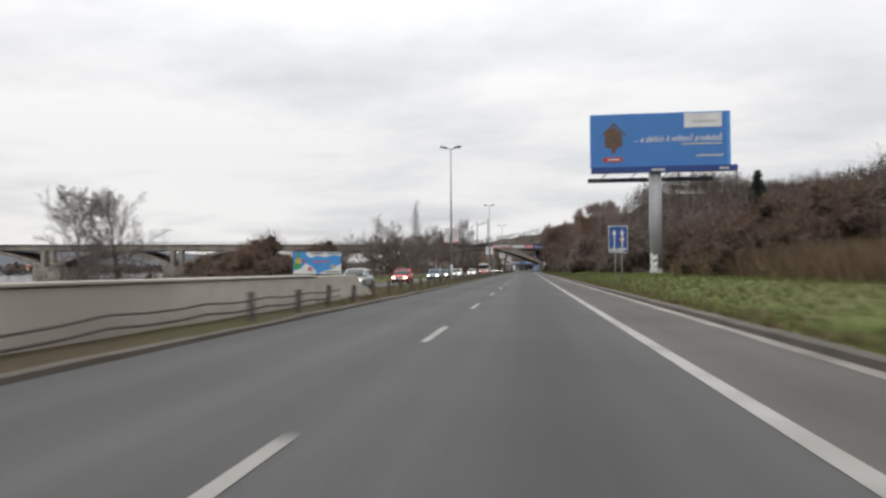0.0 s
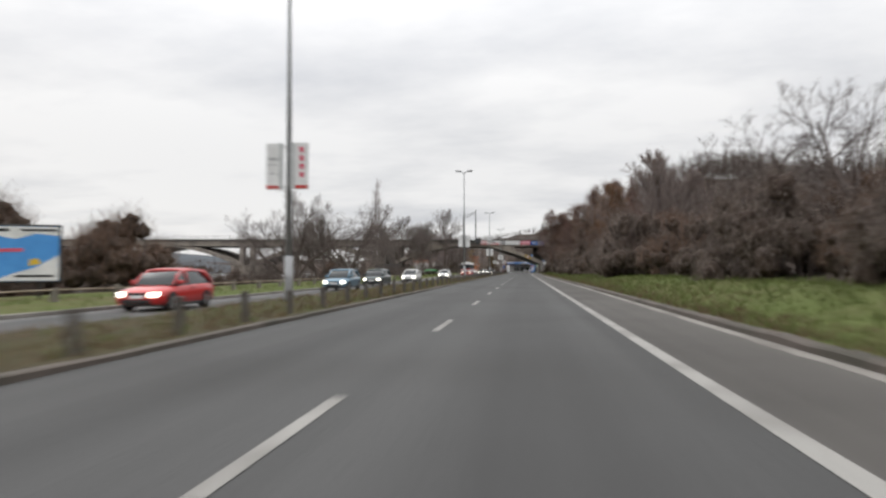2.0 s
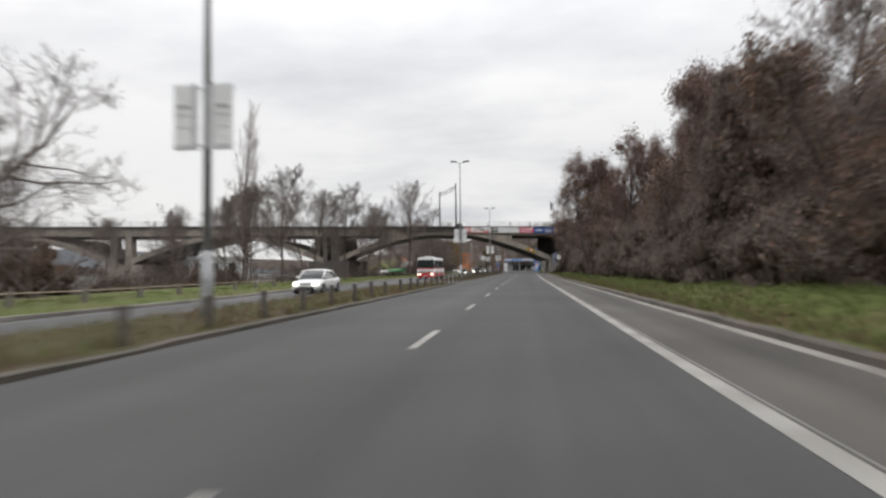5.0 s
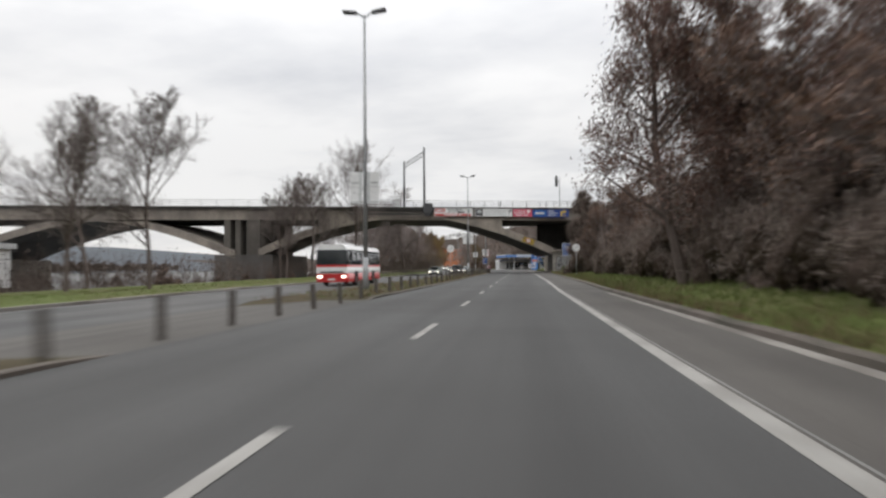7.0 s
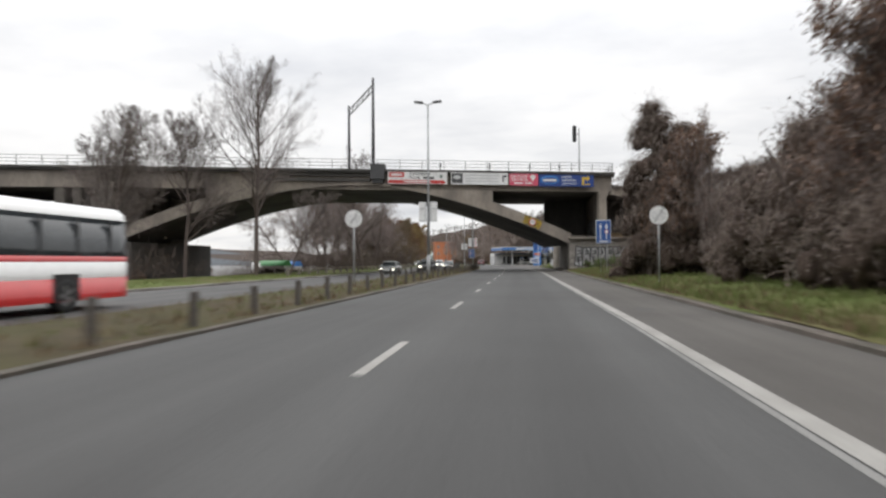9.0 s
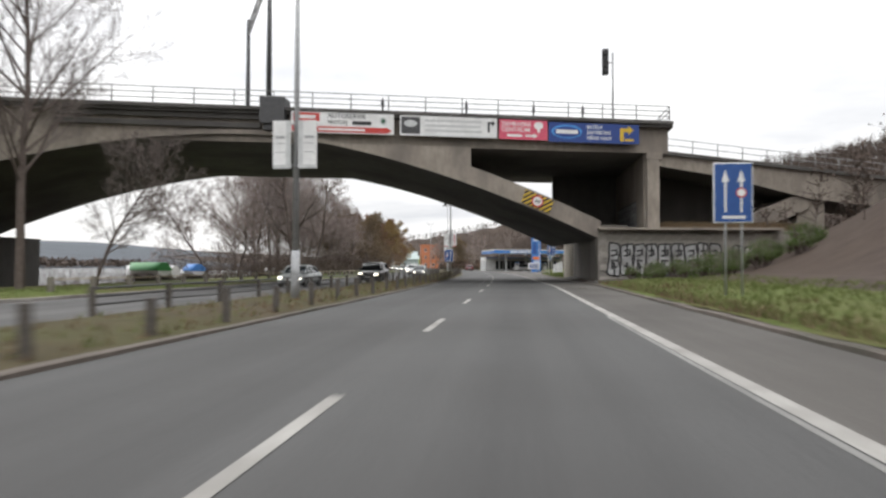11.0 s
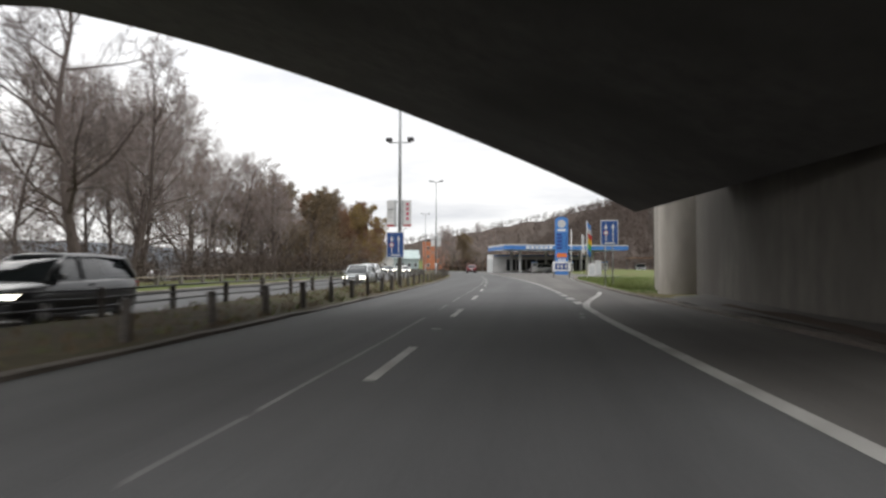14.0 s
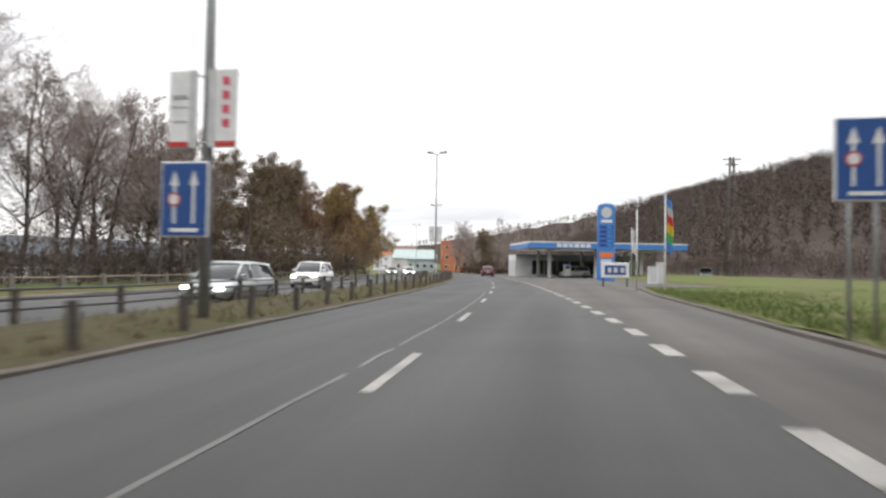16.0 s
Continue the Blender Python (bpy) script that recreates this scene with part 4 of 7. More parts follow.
box(bm, GX0, 17.6, gwy(11) - 0.75, gwy(11) + 0.75, GZ, GZ + 0.16, 0.02)
for v in bm.verts:
    v.co.y += 0.1 * (v.co.x - 11.5)
part("coping", bm, M_CONC, gwall)


def stroke(bm, pts, wd, yf, off):
    for (xa, za), (xb, zb) in zip(pts, pts[1:]):
        d = Vector((xb - xa, zb - za))
        if d.length < 1e-4:
            continue
        e = d.normalized() * wd * 0.4
        nrm = Vector((-d.y, d.x)).normalized() * wd / 2
        q = [(xa - e.x + nrm.x, za - e.y + nrm.y), (xb + e.x + nrm.x, zb + e.y + nrm.y), (xb + e.x - nrm.x, zb + e.y - nrm.y), (xa - e.x - nrm.x, za - e.y - nrm.y)]
        bm.faces.new([bm.verts.new((px, yf(px) - off, pz)) for px, pz in q])


def graffiti(parent, x0, z0, h, n, yf, seed, dark):
    """Fat silver block shapes with a black outline and short inner strokes, one part each."""
    rnd = random.Random(seed)
    x = x0
    for k in range(n):
        w = h * rnd.uniform(0.36, 0.5)
        j = [rnd.uniform(-0.05, 0.05) * h for i in range(8)]
        outline = [(x + j[0], z0 + 0.1 * h + j[1]), (x + 0.12 * w, z0), (x + 0.86 * w, z0 + j[2]), (x + w, z0 + 0.14 * h), (x + 0.93 * w + j[3], z0 + 0.5 * h), (x + w + j[4], z0 + 0.86 * h), (x + 0.84 * w, z0 + h), (x + 0.14 * w, z0 + h + j[5]), (x + j[6], z0 + 0.88 * h), (x + 0.08 * w, z0 + 0.5 * h + j[7])]
        bm = bmesh.new()
        mid = bm.verts.new((x + w / 2, yf(x + w / 2) - 0.075, z0 + h / 2))
        ring = [bm.verts.new((px, yf(px) - 0.075, pz)) for px, pz in outline]
        for i in range(len(ring)):
            bm.faces.new((ring[i], ring[(i + 1) % len(ring)], mid))
        part("painted_fill", bm, M_SILVER, parent)
        bm = bmesh.new()
        stroke(bm, outline + outline[:1], 0.05 * h, yf, 0.082)
        part("painted_outline", bm, dark, parent)
        kind = rnd.randrange(4)
        a, b, c = x + 0.32 * w, x + 0.52 * w, x + 0.7 * w
        lines = (((a, z0 + 0.2 * h), (a, z0 + 0.48 * h), (c, z0 + 0.46 * h)), ((b, z0), (b - 0.04 * w, z0 + 0.4 * h)), ((a, z0 + 0.62 * h), (c, z0 + 0.66 * h), (c, z0 + 0.8 * h), (a, z0 + 0.78 * h)), ((a, z0 + 0.3 * h), (c, z0 + 0.26 * h)), ((b, z0 + h), (b, z0 + 0.62 * h)))
        for i in range(4):
            bm = bmesh.new()
            stroke(bm, lines[(kind + i * 2) % 5], 0.055 * h, yf, 0.088)
            part("painted_stroke", bm, dark, parent)
        x += w * 0.97


graffiti(gwall, 6.15, 0.55, 2.1, 9, gwy, 4, M_BLACK)
graffiti(gwall, 14.4, 0.7, 1.8, 2, gwy, 9, M_BLACK)
# the wall above the ledge runs back under the deck behind the end column
gcw = tagged(new("wall_upper"), "grey concrete wall under the deck end with faint graffiti", "wall", kind="structure")
gcw.matrix_world = Matrix.Translation((8.78, by(8.78) + 17.0, 0)) @ Matrix.Rotation(-math.pi / 2, 4, "Z")
bm = bmesh.new()
box(bm, 0.0, 16.4, 0.0, 0.7, 3.0, 8.88)
part("face", bm, M_CONC, gcw)
graffiti(gcw, 5.2, 3.8, 2.1, 10, lambda x: 0.06, 12, M_DARKSTEEL)


# ---- street furniture ----
def at(ob, x, y, z=0.0, rz=0.0, s=1.0):
    ob.matrix_basis = Matrix.LocRotScale((x, y, z), Euler((0, 0, radians(rz))), (s, s, s))
    return ob


def cyl(name, x, y, z0, z1, r, material, parent, n=10, r1=None):
    bm = bmesh.new()
    tube(bm, ((x, y, z0), (x, y, z1)), r, r1, n=n)
    return part(name, bm, material, parent)


def street_lamp():
    """Tall tapered mast with two flat luminaires across the road."""
    l = tagged(new("street_lamp"), "tall galvanised street lamp with two flat heads on the median", "street lamp", "street lamps")
    cyl("base_sleeve", 0, 0, -0.2, 1.6, 0.14, M_STEEL, l)
    cyl("mast", 0, 0, 1.5, 13.1, 0.105, M_STEEL, l, 10, 0.06)
    for s in (-1, 1):
        bm = bmesh.new()
        tube(bm, ((0, 0, 13.0), (s * 0.25, 0, 13.18), (s * 0.55, 0, 13.26)), 0.045, n=6)
        part("arm", bm, M_STEEL, l)
        bm = bmesh.new()
        for v in box(bm, min(s * 0.35, s * 1.05), max(s * 0.35, s * 1.05), -0.17, 0.17, 13.16, 13.32, 0.04):
            pass
        for v in bm.verts:
            v.co.z += 0.12 * (abs(v.co.x) - 0.3)
            v.co.y *= 0.65 + 0.35 * min(1, (abs(v.co.x) - 0.3) / 0.5)
        part("lamp_head", bm, M_DARKSTEEL, l)
    bm = bmesh.new()
    box(bm, -0.07, 0.07, -0.155, -0.1, 0.5, 1.0, 0.01)
    part("service_door", bm, M_STEEL, l)
    return l


LAMPS = (65.0, 125.1, 184.8, 242.6, 355.0, 412.0, 470.0)
lamp0 = at(street_lamp(), -7.25, 5.0)
for y, x in zip(LAMPS, (-7.47, -7.16, -7.12, -6.84, -7.2, -7.2, -7.2)):
    copy_thing(lamp0, Matrix.Translation((x + bend(y), y, 0.0)))
# the mast behind the bridge carries low twin floodlights instead
fl = tagged(new("street_lamp"), "galvanised mast with two low floodlights behind the bridge", "street lamp", "street lamps")
at(fl, -7.45 + 0.0, 298.7)
cyl("mast", 0, 0, -0.2, 13.4, 0.12, M_STEEL, fl, 10, 0.06)
bm = bmesh.new()
tube(bm, ((-0.62, 0, 8.15), (0.62, 0, 8.15)), 0.035, n=6)
part("cross_bar", bm, M_STEEL, fl)
for s in (-1, 1):
    bm = bmesh.new()
    box(bm, s * 0.62 - 0.17, s * 0.62 + 0.17, -0.2, 0.12, 8.2, 8.42, 0.03)
    part("floodlight", bm, M_DARKSTEEL, fl)


def lamp_banner(x, y, z, style):
    """Two tall printed panels on a bracket, one each side of the mast."""
    b = tagged(new("lamp_banner"), "pair of white printed panels clamped to the lamp mast", "banner", "banners on lamp masts")
    at(b, x, y, z)
    for s in (-1, 1):
        bm = bmesh.new()
        box(bm, min(s * 0.13, s * 0.7), max(s * 0.13, s * 0.7), -0.03, 0.03, 0, 1.5, 0.008)
        pn = part("panel", bm, M_WHITE, b)
        bm = bmesh.new()
        box(bm, min(s * 0.12, s * 0.27), max(s * 0.12, s * 0.27), -0.045, -0.033, 0.0, 1.5)
        part("margin", bm, M_GREYPAINT, pn)
        bm = bmesh.new()
        box(bm, min(s * 0.28, s * 0.69), max(s * 0.28, s * 0.69), -0.045, -0.033, 0.02, 0.12)
        part("foot_stripe", bm, M_RED if style else M_GREYPAINT, pn)
        if s > 0 and style:
            for k in range(4):
                bm = bmesh.new()
                box(bm, 0.42, 0.56, -0.045, -0.033, 0.38 + 0.27 * k, 0.54 + 0.27 * k)
                part("print_mark", bm, M_PINK, pn)
        else:
            for z0, z1 in ((0.95, 1.02), (0.78, 0.8), (0.5, 0.52)):
                bm = bmesh.new()
                box(bm, min(s * 0.32, s * 0.62), max(s * 0.32, s * 0.62), -0.045, -0.033, z0, z1)
                part("print_bar", bm, M_STEEL, pn)
    for z0 in (0.1, 1.4):
        bm = bmesh.new()
        tube(bm, ((-0.7, 0.05, z0), (0.7, 0.05, z0)), 0.02, n=5)
        part("bracket", bm, M_STEEL, b)
    return b


for x, y, z, st in ((-7.47, 64.85, 3.75, 1), (-7.16, 124.9, 3.9, 0), (-7.12, 184.65, 4.12, 0), (-6.84, 242.45, 4.15, 0), (-7.45, 298.5, 3.36, 1), (-7.2 + bend(355), 354.8, 4.0, 0)):
    lamp_banner(x, y, z, st)


def lane_sign(x, y, zb, zt, w, ground, posts, truck_right, label, group="lane signs"):
    """Blue sign with two white arrows and a small round ban on one of them."""
    s = tagged(new("lane_sign"), label, "traffic sign", group)
    at(s, x, y, 0)
    h = zt - zb
    bm = bmesh.new()
    box(bm, -w / 2, w / 2, -0.02, 0.02, zb, zt, 0.015)
    plate = part("plate", bm, M_WHITE, s)
    bm = bmesh.new()
    box(bm, -w / 2 + 0.035, w / 2 - 0.035, -0.03, -0.022, zb + 0.035, zt - 0.035)
    part("blue_field", bm, M_BLUE, plate)
    for k in (-1, 1):
        bm = bmesh.new()
        arrow(bm, k * w * 0.2, zb + h * 0.18, h * 0.7, w * 0.2, 0.0, False)
        for v in bm.verts:
            v.co = Vector((v.co.x, -0.034 - v.co.z * 0.3, v.co.y))
        bmesh.ops.recalc_face_normals(bm, faces=bm.faces)
        part("arrow", bm, M_WHITE, plate)
    k = 1 if truck_right else -1
    for r, m, d in ((0.135, M_RED, 0.04), (0.1, M_WHITE, 0.046)):
        bm = bmesh.new()
        ellipse(bm, k * w * 0.2, zb + h * 0.5, r * w, r * w, 0, 18, 0.004)
        for v in bm.verts:
            v.co = Vector((v.co.x, -d - v.co.z * 0.3, v.co.y))
        bmesh.ops.recalc_face_normals(bm, faces=bm.faces)
        part("ban_disc", bm, m, plate)
    bm = bmesh.new()
    box(bm, -w * 0.28, w * 0.3, -0.036, -0.031, zb + h * 0.07, zb + h * 0.12)
    part("text_bar", bm, M_WHITE, plate)
    for px in posts:
        cyl("post", px, 0.05, ground, zt - 0.1, 0.035, M_STEEL, s, 8)
    for z in (zb + h * 0.25, zb + h * 0.75):
        bm = bmesh.new()
        tube(bm, ((-w * 0.35, 0.04, z), (w * 0.35, 0.04, z)), 0.02, n=5)
        part("clamp_rail", bm, M_STEEL, s)
    return s


sA = lane_sign(5.55, 41.5, 2.1, 3.74, 1.15, 0.2, (-0.18, 0.22), True, "blue lane sign with white arrows and stickers on two posts")
for x, r, z in ((-0.25, 0.17, 2.27), (0.12, 0.2, 2.25), (0.38, 0.12, 2.32), (-0.44, 0.12, 2.25)):
    bm = bmesh.new()
    ellipse(bm, x, z, r, r * 0.8, 0, 9, 0.003)
    for v in bm.verts:
        v.co = Vector((v.co.x, -0.05 - v.co.z, v.co.y))
    bmesh.ops.recalc_face_normals(bm, faces=bm.faces)
    part("sticker", bm, M_GREYPAINT, sA)
lane_sign(6.1, 242.0, 2.37, 4.08, 1.08, 0.3, (-0.2, 0.25), True, "blue lane sign with white arrows on two grey posts")
lane_sign(4.05, 298.3, 2.28, 3.63, 0.92, 0.0, (-0.22, 0.17), False, "blue lane sign on two grey posts on the lawn")
lane_sign(-7.6, 298.2, 1.63, 3.05, 0.97, 1.6, (0.1,), False, "blue lane sign clamped to the lamp mast")


def end_sign(x, y, z, ground):
    """Round white sign with faint grey figures and a dark oblique line."""
    s = tagged(new("round_sign"), "round faded white end-of-limit sign on a grey post", "traffic sign", "round signs")
    at(s, x, y)
    bm = bmesh.new()
    ellipse(bm, 0, 0, 0.36, 0.36, 0, 32, 0.02)
    for v in bm.verts:
        v.co = Vector((v.co.x, -v.co.z, v.co.y + z))
    bmesh.ops.recalc_face_normals(bm, faces=bm.faces)
    d = part("disc", bm, M_WHITE, s)
    bm = bmesh.new()
    ellipse(bm, 0, 0, 0.37, 0.37, -0.008, 32, 0.012)
    for v in bm.verts:
        v.co = Vector((v.co.x, -v.co.z, v.co.y + z))
    part("rim", bm, M_STEEL, s)
    for k in (-1.2, 0, 1.2):
        bm = bmesh.new()
        vs = [bm.verts.new((px + 0.03 * k, -0.026, z + pz)) for px, pz in ((-0.17, -0.26), (-0.155, -0.265), (0.17, 0.26), (0.155, 0.265))]
        bm.faces.new(vs)
        part("oblique_line", bm, M_STEEL, d)
    for dx in (-0.17, 0.17):
        bm = bmesh.new()
        n = 16
        for q in range(n):
            a, b = 2 * math.pi * q / n, 2 * math.pi * (q + 1) / n
            bm.faces.new([bm.verts.new((dx + r_ * 0.62 * math.cos(t_), -0.023, z + r_ * math.sin(t_))) for r_, t_ in ((0.15, a), (0.15, b), (0.11, b), (0.11, a))])
        part("figure", bm, M_GREYPAINT, d)
    cyl("post", 0, 0.03, ground, z + 0.3, 0.032, M_STEEL, s, 8)
    return s


end_sign(-6.8, 219.7, 2.92, -0.1)
end_sign(5.5, 219.7, 2.9, 0.1)

# ---- rails on the median: two rows of short posts, with cables on the far row ----
def post_row(name, label, x, ya, yb, step, height, material, rails, z0, lean=0.0, rail_m=M_DARKSTEEL, size=0.075):
    f = tagged(new(name), label, "fence")
    bm = bmesh.new()
    box(bm, -size, size, -size, size, -0.35, height, 0.015)
    me = bpy.data.meshes.new("post")
    bm.to_mesh(me)
    bm.free()
    me.materials.append(material)
    n = int((yb - ya) / step)
    rnd = random.Random(int(ya * 7) + len(label))
    P = []
    for i in range(n + 1):
        y = ya + step * i
        xx, zz = (x(y) if callable(x) else x + bend(y)), (z0(y) if callable(z0) else z0)
        P.append((xx, y, zz))
        o = new("post", me)
        o.parent = f
        o.matrix_world = Matrix.Translation((xx + rnd.uniform(-0.03, 0.03), y, zz + rnd.uniform(-0.06, 0.03))) @ Euler((rnd.uniform(-lean, lean), rnd.uniform(-lean, lean), rnd.uniform(-0.2, 0.2))).to_matrix().to_4x4()
    for h in rails:
        for i in range(0, len(P) - 1, 8):
            bm = bmesh.new()
            seg = P[i:i + 9]
            tube(bm, [(a, b, c + h + 0.015 * math.sin(k * 2.1)) for k, (a, b, c) in enumerate(seg)], 0.028, n=5)
            part("rail", bm, rail_m, f)
    return f


for a, b in ((13.0, 140), (141.0, 268), (268, 430)):
    post_row("median_fence", "row of dark weathered posts beside the kerb on the median", lambda y: kl(y) - 0.42, a, b, 2.6, 0.62, M_POST, (), 0.08, 0.05, M_DARKSTEEL, 0.06)
for a, b in ((236, 268), (269.2, 430)):
    post_row("median_fence", "row of dark posts with three rails on the median", lambda y: -9.1 + bend(y), a, b, 3.1, 0.72, M_POST, (0.3, 0.48, 0.66), -0.03, 0.03, M_DARKSTEEL, 0.06)
post_row("verge_fence", "low concrete posts with a pale wooden beam", lambda y: verge_far(y) - 3.4, 20, 160, 4.0, 0.62, M_POSTC, (0.5,), -0.1, 0.03, M_WOOD, 0.11)
post_row("verge_fence", "low concrete posts with a pale wooden beam", lambda y: verge_far(y) - 2.4, 250, 420, 3.0, 0.72, M_POSTC, (0.58,), -0.1, 0.03, M_WOOD, 0.11)

# ---- low pale wall on the median at the start ----
w1 = tagged(new("wall_median"), "long low pale concrete wall on the median", "wall", kind="structure")
for k in range(12):
    bm = bmesh.new()
    y0 = -32.0 + 4.3 * k
    box(bm, -6.75, -6.32, y0 + 0.01, y0 + 4.29, -0.2, 0.93, 0.02)
    part("wall_panel", bm, M_WALLCONC, w1)
bm = bmesh.new()
box(bm, -6.8, -6.27, -32, 19.4, 0.93, 0.99, 0.015)
part("coping", bm, M_WALLCONC, w1, "thin pale coping")
bm = bmesh.new()
box(bm, -6.75, -6.32, 19.61, 24.2, -0.2, 0.95, 0.02)
part("wall_panel", bm, M_WALLCONC, w1)
# the end falls in two slopes
bm = bmesh.new()
for (ya, za), (yb, zb) in (((24.2, 0.95), (25.0, 0.58)), ((25.0, 0.58), (27.2, 0.08))):
    for v in box(bm, -6.75, -6.32, ya, yb, -0.2, 1.0):
        if v.co.z > 0.5:
            v.co.z = za if v.co.y < (ya + yb) / 2 else zb
part("wall_panel", bm, M_WALLCONC, w1, "sloping end of the wall")
rnd = random.Random(3)
rr = tagged(new("cable_rail"), "thin sagging cables along the low wall", "cable", "")
for z0, z1 in ((0.25, 0.5), (0.12, 0.3)):
    bm = bmesh.new()
    tube(bm, [(-6.05, y, z0 + (z1 - z0) * smooth((y - 2) / 8) - 0.05 * math.sin((y % 3) / 3 * math.pi)) for y in range(-6, 22)], 0.025, n=5)
    part("cable", bm, M_POST, rr)

# ---- the large advertising hoarding on its round column ----
hb = tagged(new("large_billboard"), "large blue advertising hoarding on a thick round column", "billboard")
at(hb, 9.85, 52.0, 0.0, 0.0)
bm = bmesh.new()
tube(bm, ((0, 0.6, 0.2), (0, 0.6, 9.2)), 0.47, n=24)
part("column", bm, M_STEEL, hb)
bm = bmesh.new()
tube(bm, ((0, 0.6, 0.2), (0, 0.6, 1.1)), 0.477, n=24, cap=False)
part("painted_patch", bm, M_GREYPAINT, hb, "pale scribbled paint on the column's foot")
for z, r in ((2.0, 0.3), (1.5, 0.24), (1.1, 0.3)):
    bm = bmesh.new()
    n = 7
    fan = [bm.verts.new((-0.1 + 0.34 * math.sin(-0.9 + 1.8 * k / n) * 1.4, 0.6 - 0.485 * math.cos(-0.9 + 1.8 * k / n), z - 0.2 + 0.1 * math.sin(k * 2.2))) for k in range(n + 1)]
    top = [bm.verts.new((v.co.x, v.co.y, v.co.z + 0.4 + 0.1 * math.cos(k))) for k, v in enumerate(fan)]
    for k in range(n):
        bm.faces.new((fan[k], fan[k + 1], top[k + 1], top[k]))
    part("painted_patch", bm, M_WHITE, hb)
# poster frame: local x from -4.9 to 5.5
bm = bmesh.new()
box(bm, -4.9, 5.45, 0.0, 0.5, 8.95, 13.05, 0.02)
frame_ob = part("poster_box", bm, M_ADBLUE, hb)
bm = bmesh.new()
box(bm, 5.2, 5.46, -0.02, 0.48, 8.95, 13.05)
part("side_edge", bm, M_SKYBLUE, hb)
bm = bmesh.new()
box(bm, -4.85, 5.95, -0.06, 0.44, 8.5, 8.95, 0.02)
part("lower_band", bm, M_ADNAVY, hb, "navy band under the poster")
bm = bmesh.new()
box(bm, -4.95, 4.75, 2.15, 2.45, 8.06, 8.38, 0.03)
part("lamp_trough", bm, M_DARKSTEEL, hb, "dark trough of lamps below the poster")
for x in (-3.9, -1.6, 0.9, 3.2):
    bm = bmesh.new()
    tube(bm, ((x + 0.75, 1.5, 9.3), (x + 0.7, 2.2, 9.0), (x, 2.3, 8.35)), 0.05, n=6)
    part("strut", bm, M_STEEL, hb)


def poster(name, x0, x1, z0, z1, m, d=0.02, parent=hb):
    bm = bmesh.new()
    box(bm, x0, x1, -d - 0.004, -d + 0.012, z0, z1)
    return part(name, bm, m, parent)


poster("logo_panel", 2.1, 4.85, 11.85, 12.95, M_WHITE)
poster("logo_bar", 2.65, 4.5, 12.2, 12.38, M_GREYPAINT, 0.03)
slogan = text("lettering", "... a dal\u0161\u00edch 6 milion\u016f produkt\u016f", 0.62, 0, 0, 0, M_WHITE, hb, slant=0.3)
lo_x, hi_x = (f([v.co.x for v in slogan.data.vertices]) for f in (min, max))
for v in slogan.data.vertices:
    v.co = Vector((-1.6 + (v.co.x - lo_x) * 6.45 / (hi_x - lo_x), -0.026 - v.co.z, 11.02 + v.co.y))
poster("text_bar", 1.9, 4.85, 10.55, 10.66, M_GREYPAINT)
poster("text_bar", 3.0, 4.9, 9.62, 9.76, M_GREYPAINT)
poster("price_tag", -3.95, -2.55, 9.35, 9.7, M_RED)
poster("price_bar", -3.6, -2.75, 9.47, 9.58, M_WHITE, 0.03)
poster("band_mark", -0.35, 0.65, 8.58, 8.76, M_GREYPAINT, 0.085)
poster("band_mark", 4.6, 5.3, 8.6, 8.76, M_GREYPAINT, 0.085)
bm = bmesh.new()
for pts in (((-4.0, 10.4), (-3.1, 10.2), (-2.2, 10.5), (-2.3, 11.6), (-3.1, 12.25), (-4.0, 11.7)), ((-4.4, 11.3), (-3.1, 12.4), (-1.8, 11.3), (-1.9, 11.55), (-3.1, 12.6), (-4.3, 11.55)), ((-3.3, 9.85), (-2.9, 9.85), (-2.9, 10.3), (-3.3, 10.3))):
    d = -0.03 if len(pts) == 6 else -0.026
    f = bm.faces.new([bm.verts.new((-3.15 + 0.74 * (x + 3.1), d, 11.1 + 0.86 * (z - 11.1))) for x, z in pts])
part("printed_clock_shape", bm, M_BROWNAD, hb)
bm = bmesh.new()
ellipse(bm, -3.15, 11.05, 0.3, 0.3, 0, 16, 0.004)
for v in bm.verts:
    v.co = Vector((v.co.x, -0.036 - v.co.z, v.co.y))
part("printed_dial", bm, M_BARK, hb)

# ---- the smaller billboard behind the opposite carriageway ----
sb = tagged(new("small_billboard"), "framed billboard with a blue and white winter poster", "billboard")
sb.matrix_world = Matrix.Translation((-25.5, 69.6, 0.62)) @ Matrix.Rotation(math.atan2(2.2, 4.95), 4, "Z")
W = 5.4
bm = bmesh.new()
box(bm, 0, W, 0.0, 0.12, 0.0, 2.6, 0.02)
part("frame", bm, M_BLACK, sb)


def sheet_poly(name, pts, m, d):
    bm = bmesh.new()
    bm.faces.new([bm.verts.new((x, -d, z)) for x, z in pts])
    return part(name, bm, m, sb)


sheet_poly("poster", ((0.09, 0.09), (W - 0.09, 0.09), (W - 0.09, 2.51), (0.09, 2.51)), M_SKYBLUE, 0.012)
sheet_poly("cloud_shape", ((1.5, 2.5), (W - 0.1, 2.5), (W - 0.1, 2.1), (4.4, 2.2), (3.6, 1.95), (2.6, 2.15), (1.9, 1.85), (1.5, 2.2)), M_WHITE, 0.018)
sheet_poly("snow_shape", ((0.1, 0.1), (2.6, 0.1), (2.4, 0.6), (1.9, 1.0), (1.4, 1.3), (0.9, 0.7), (0.1, 0.45)), M_WHITE, 0.018)
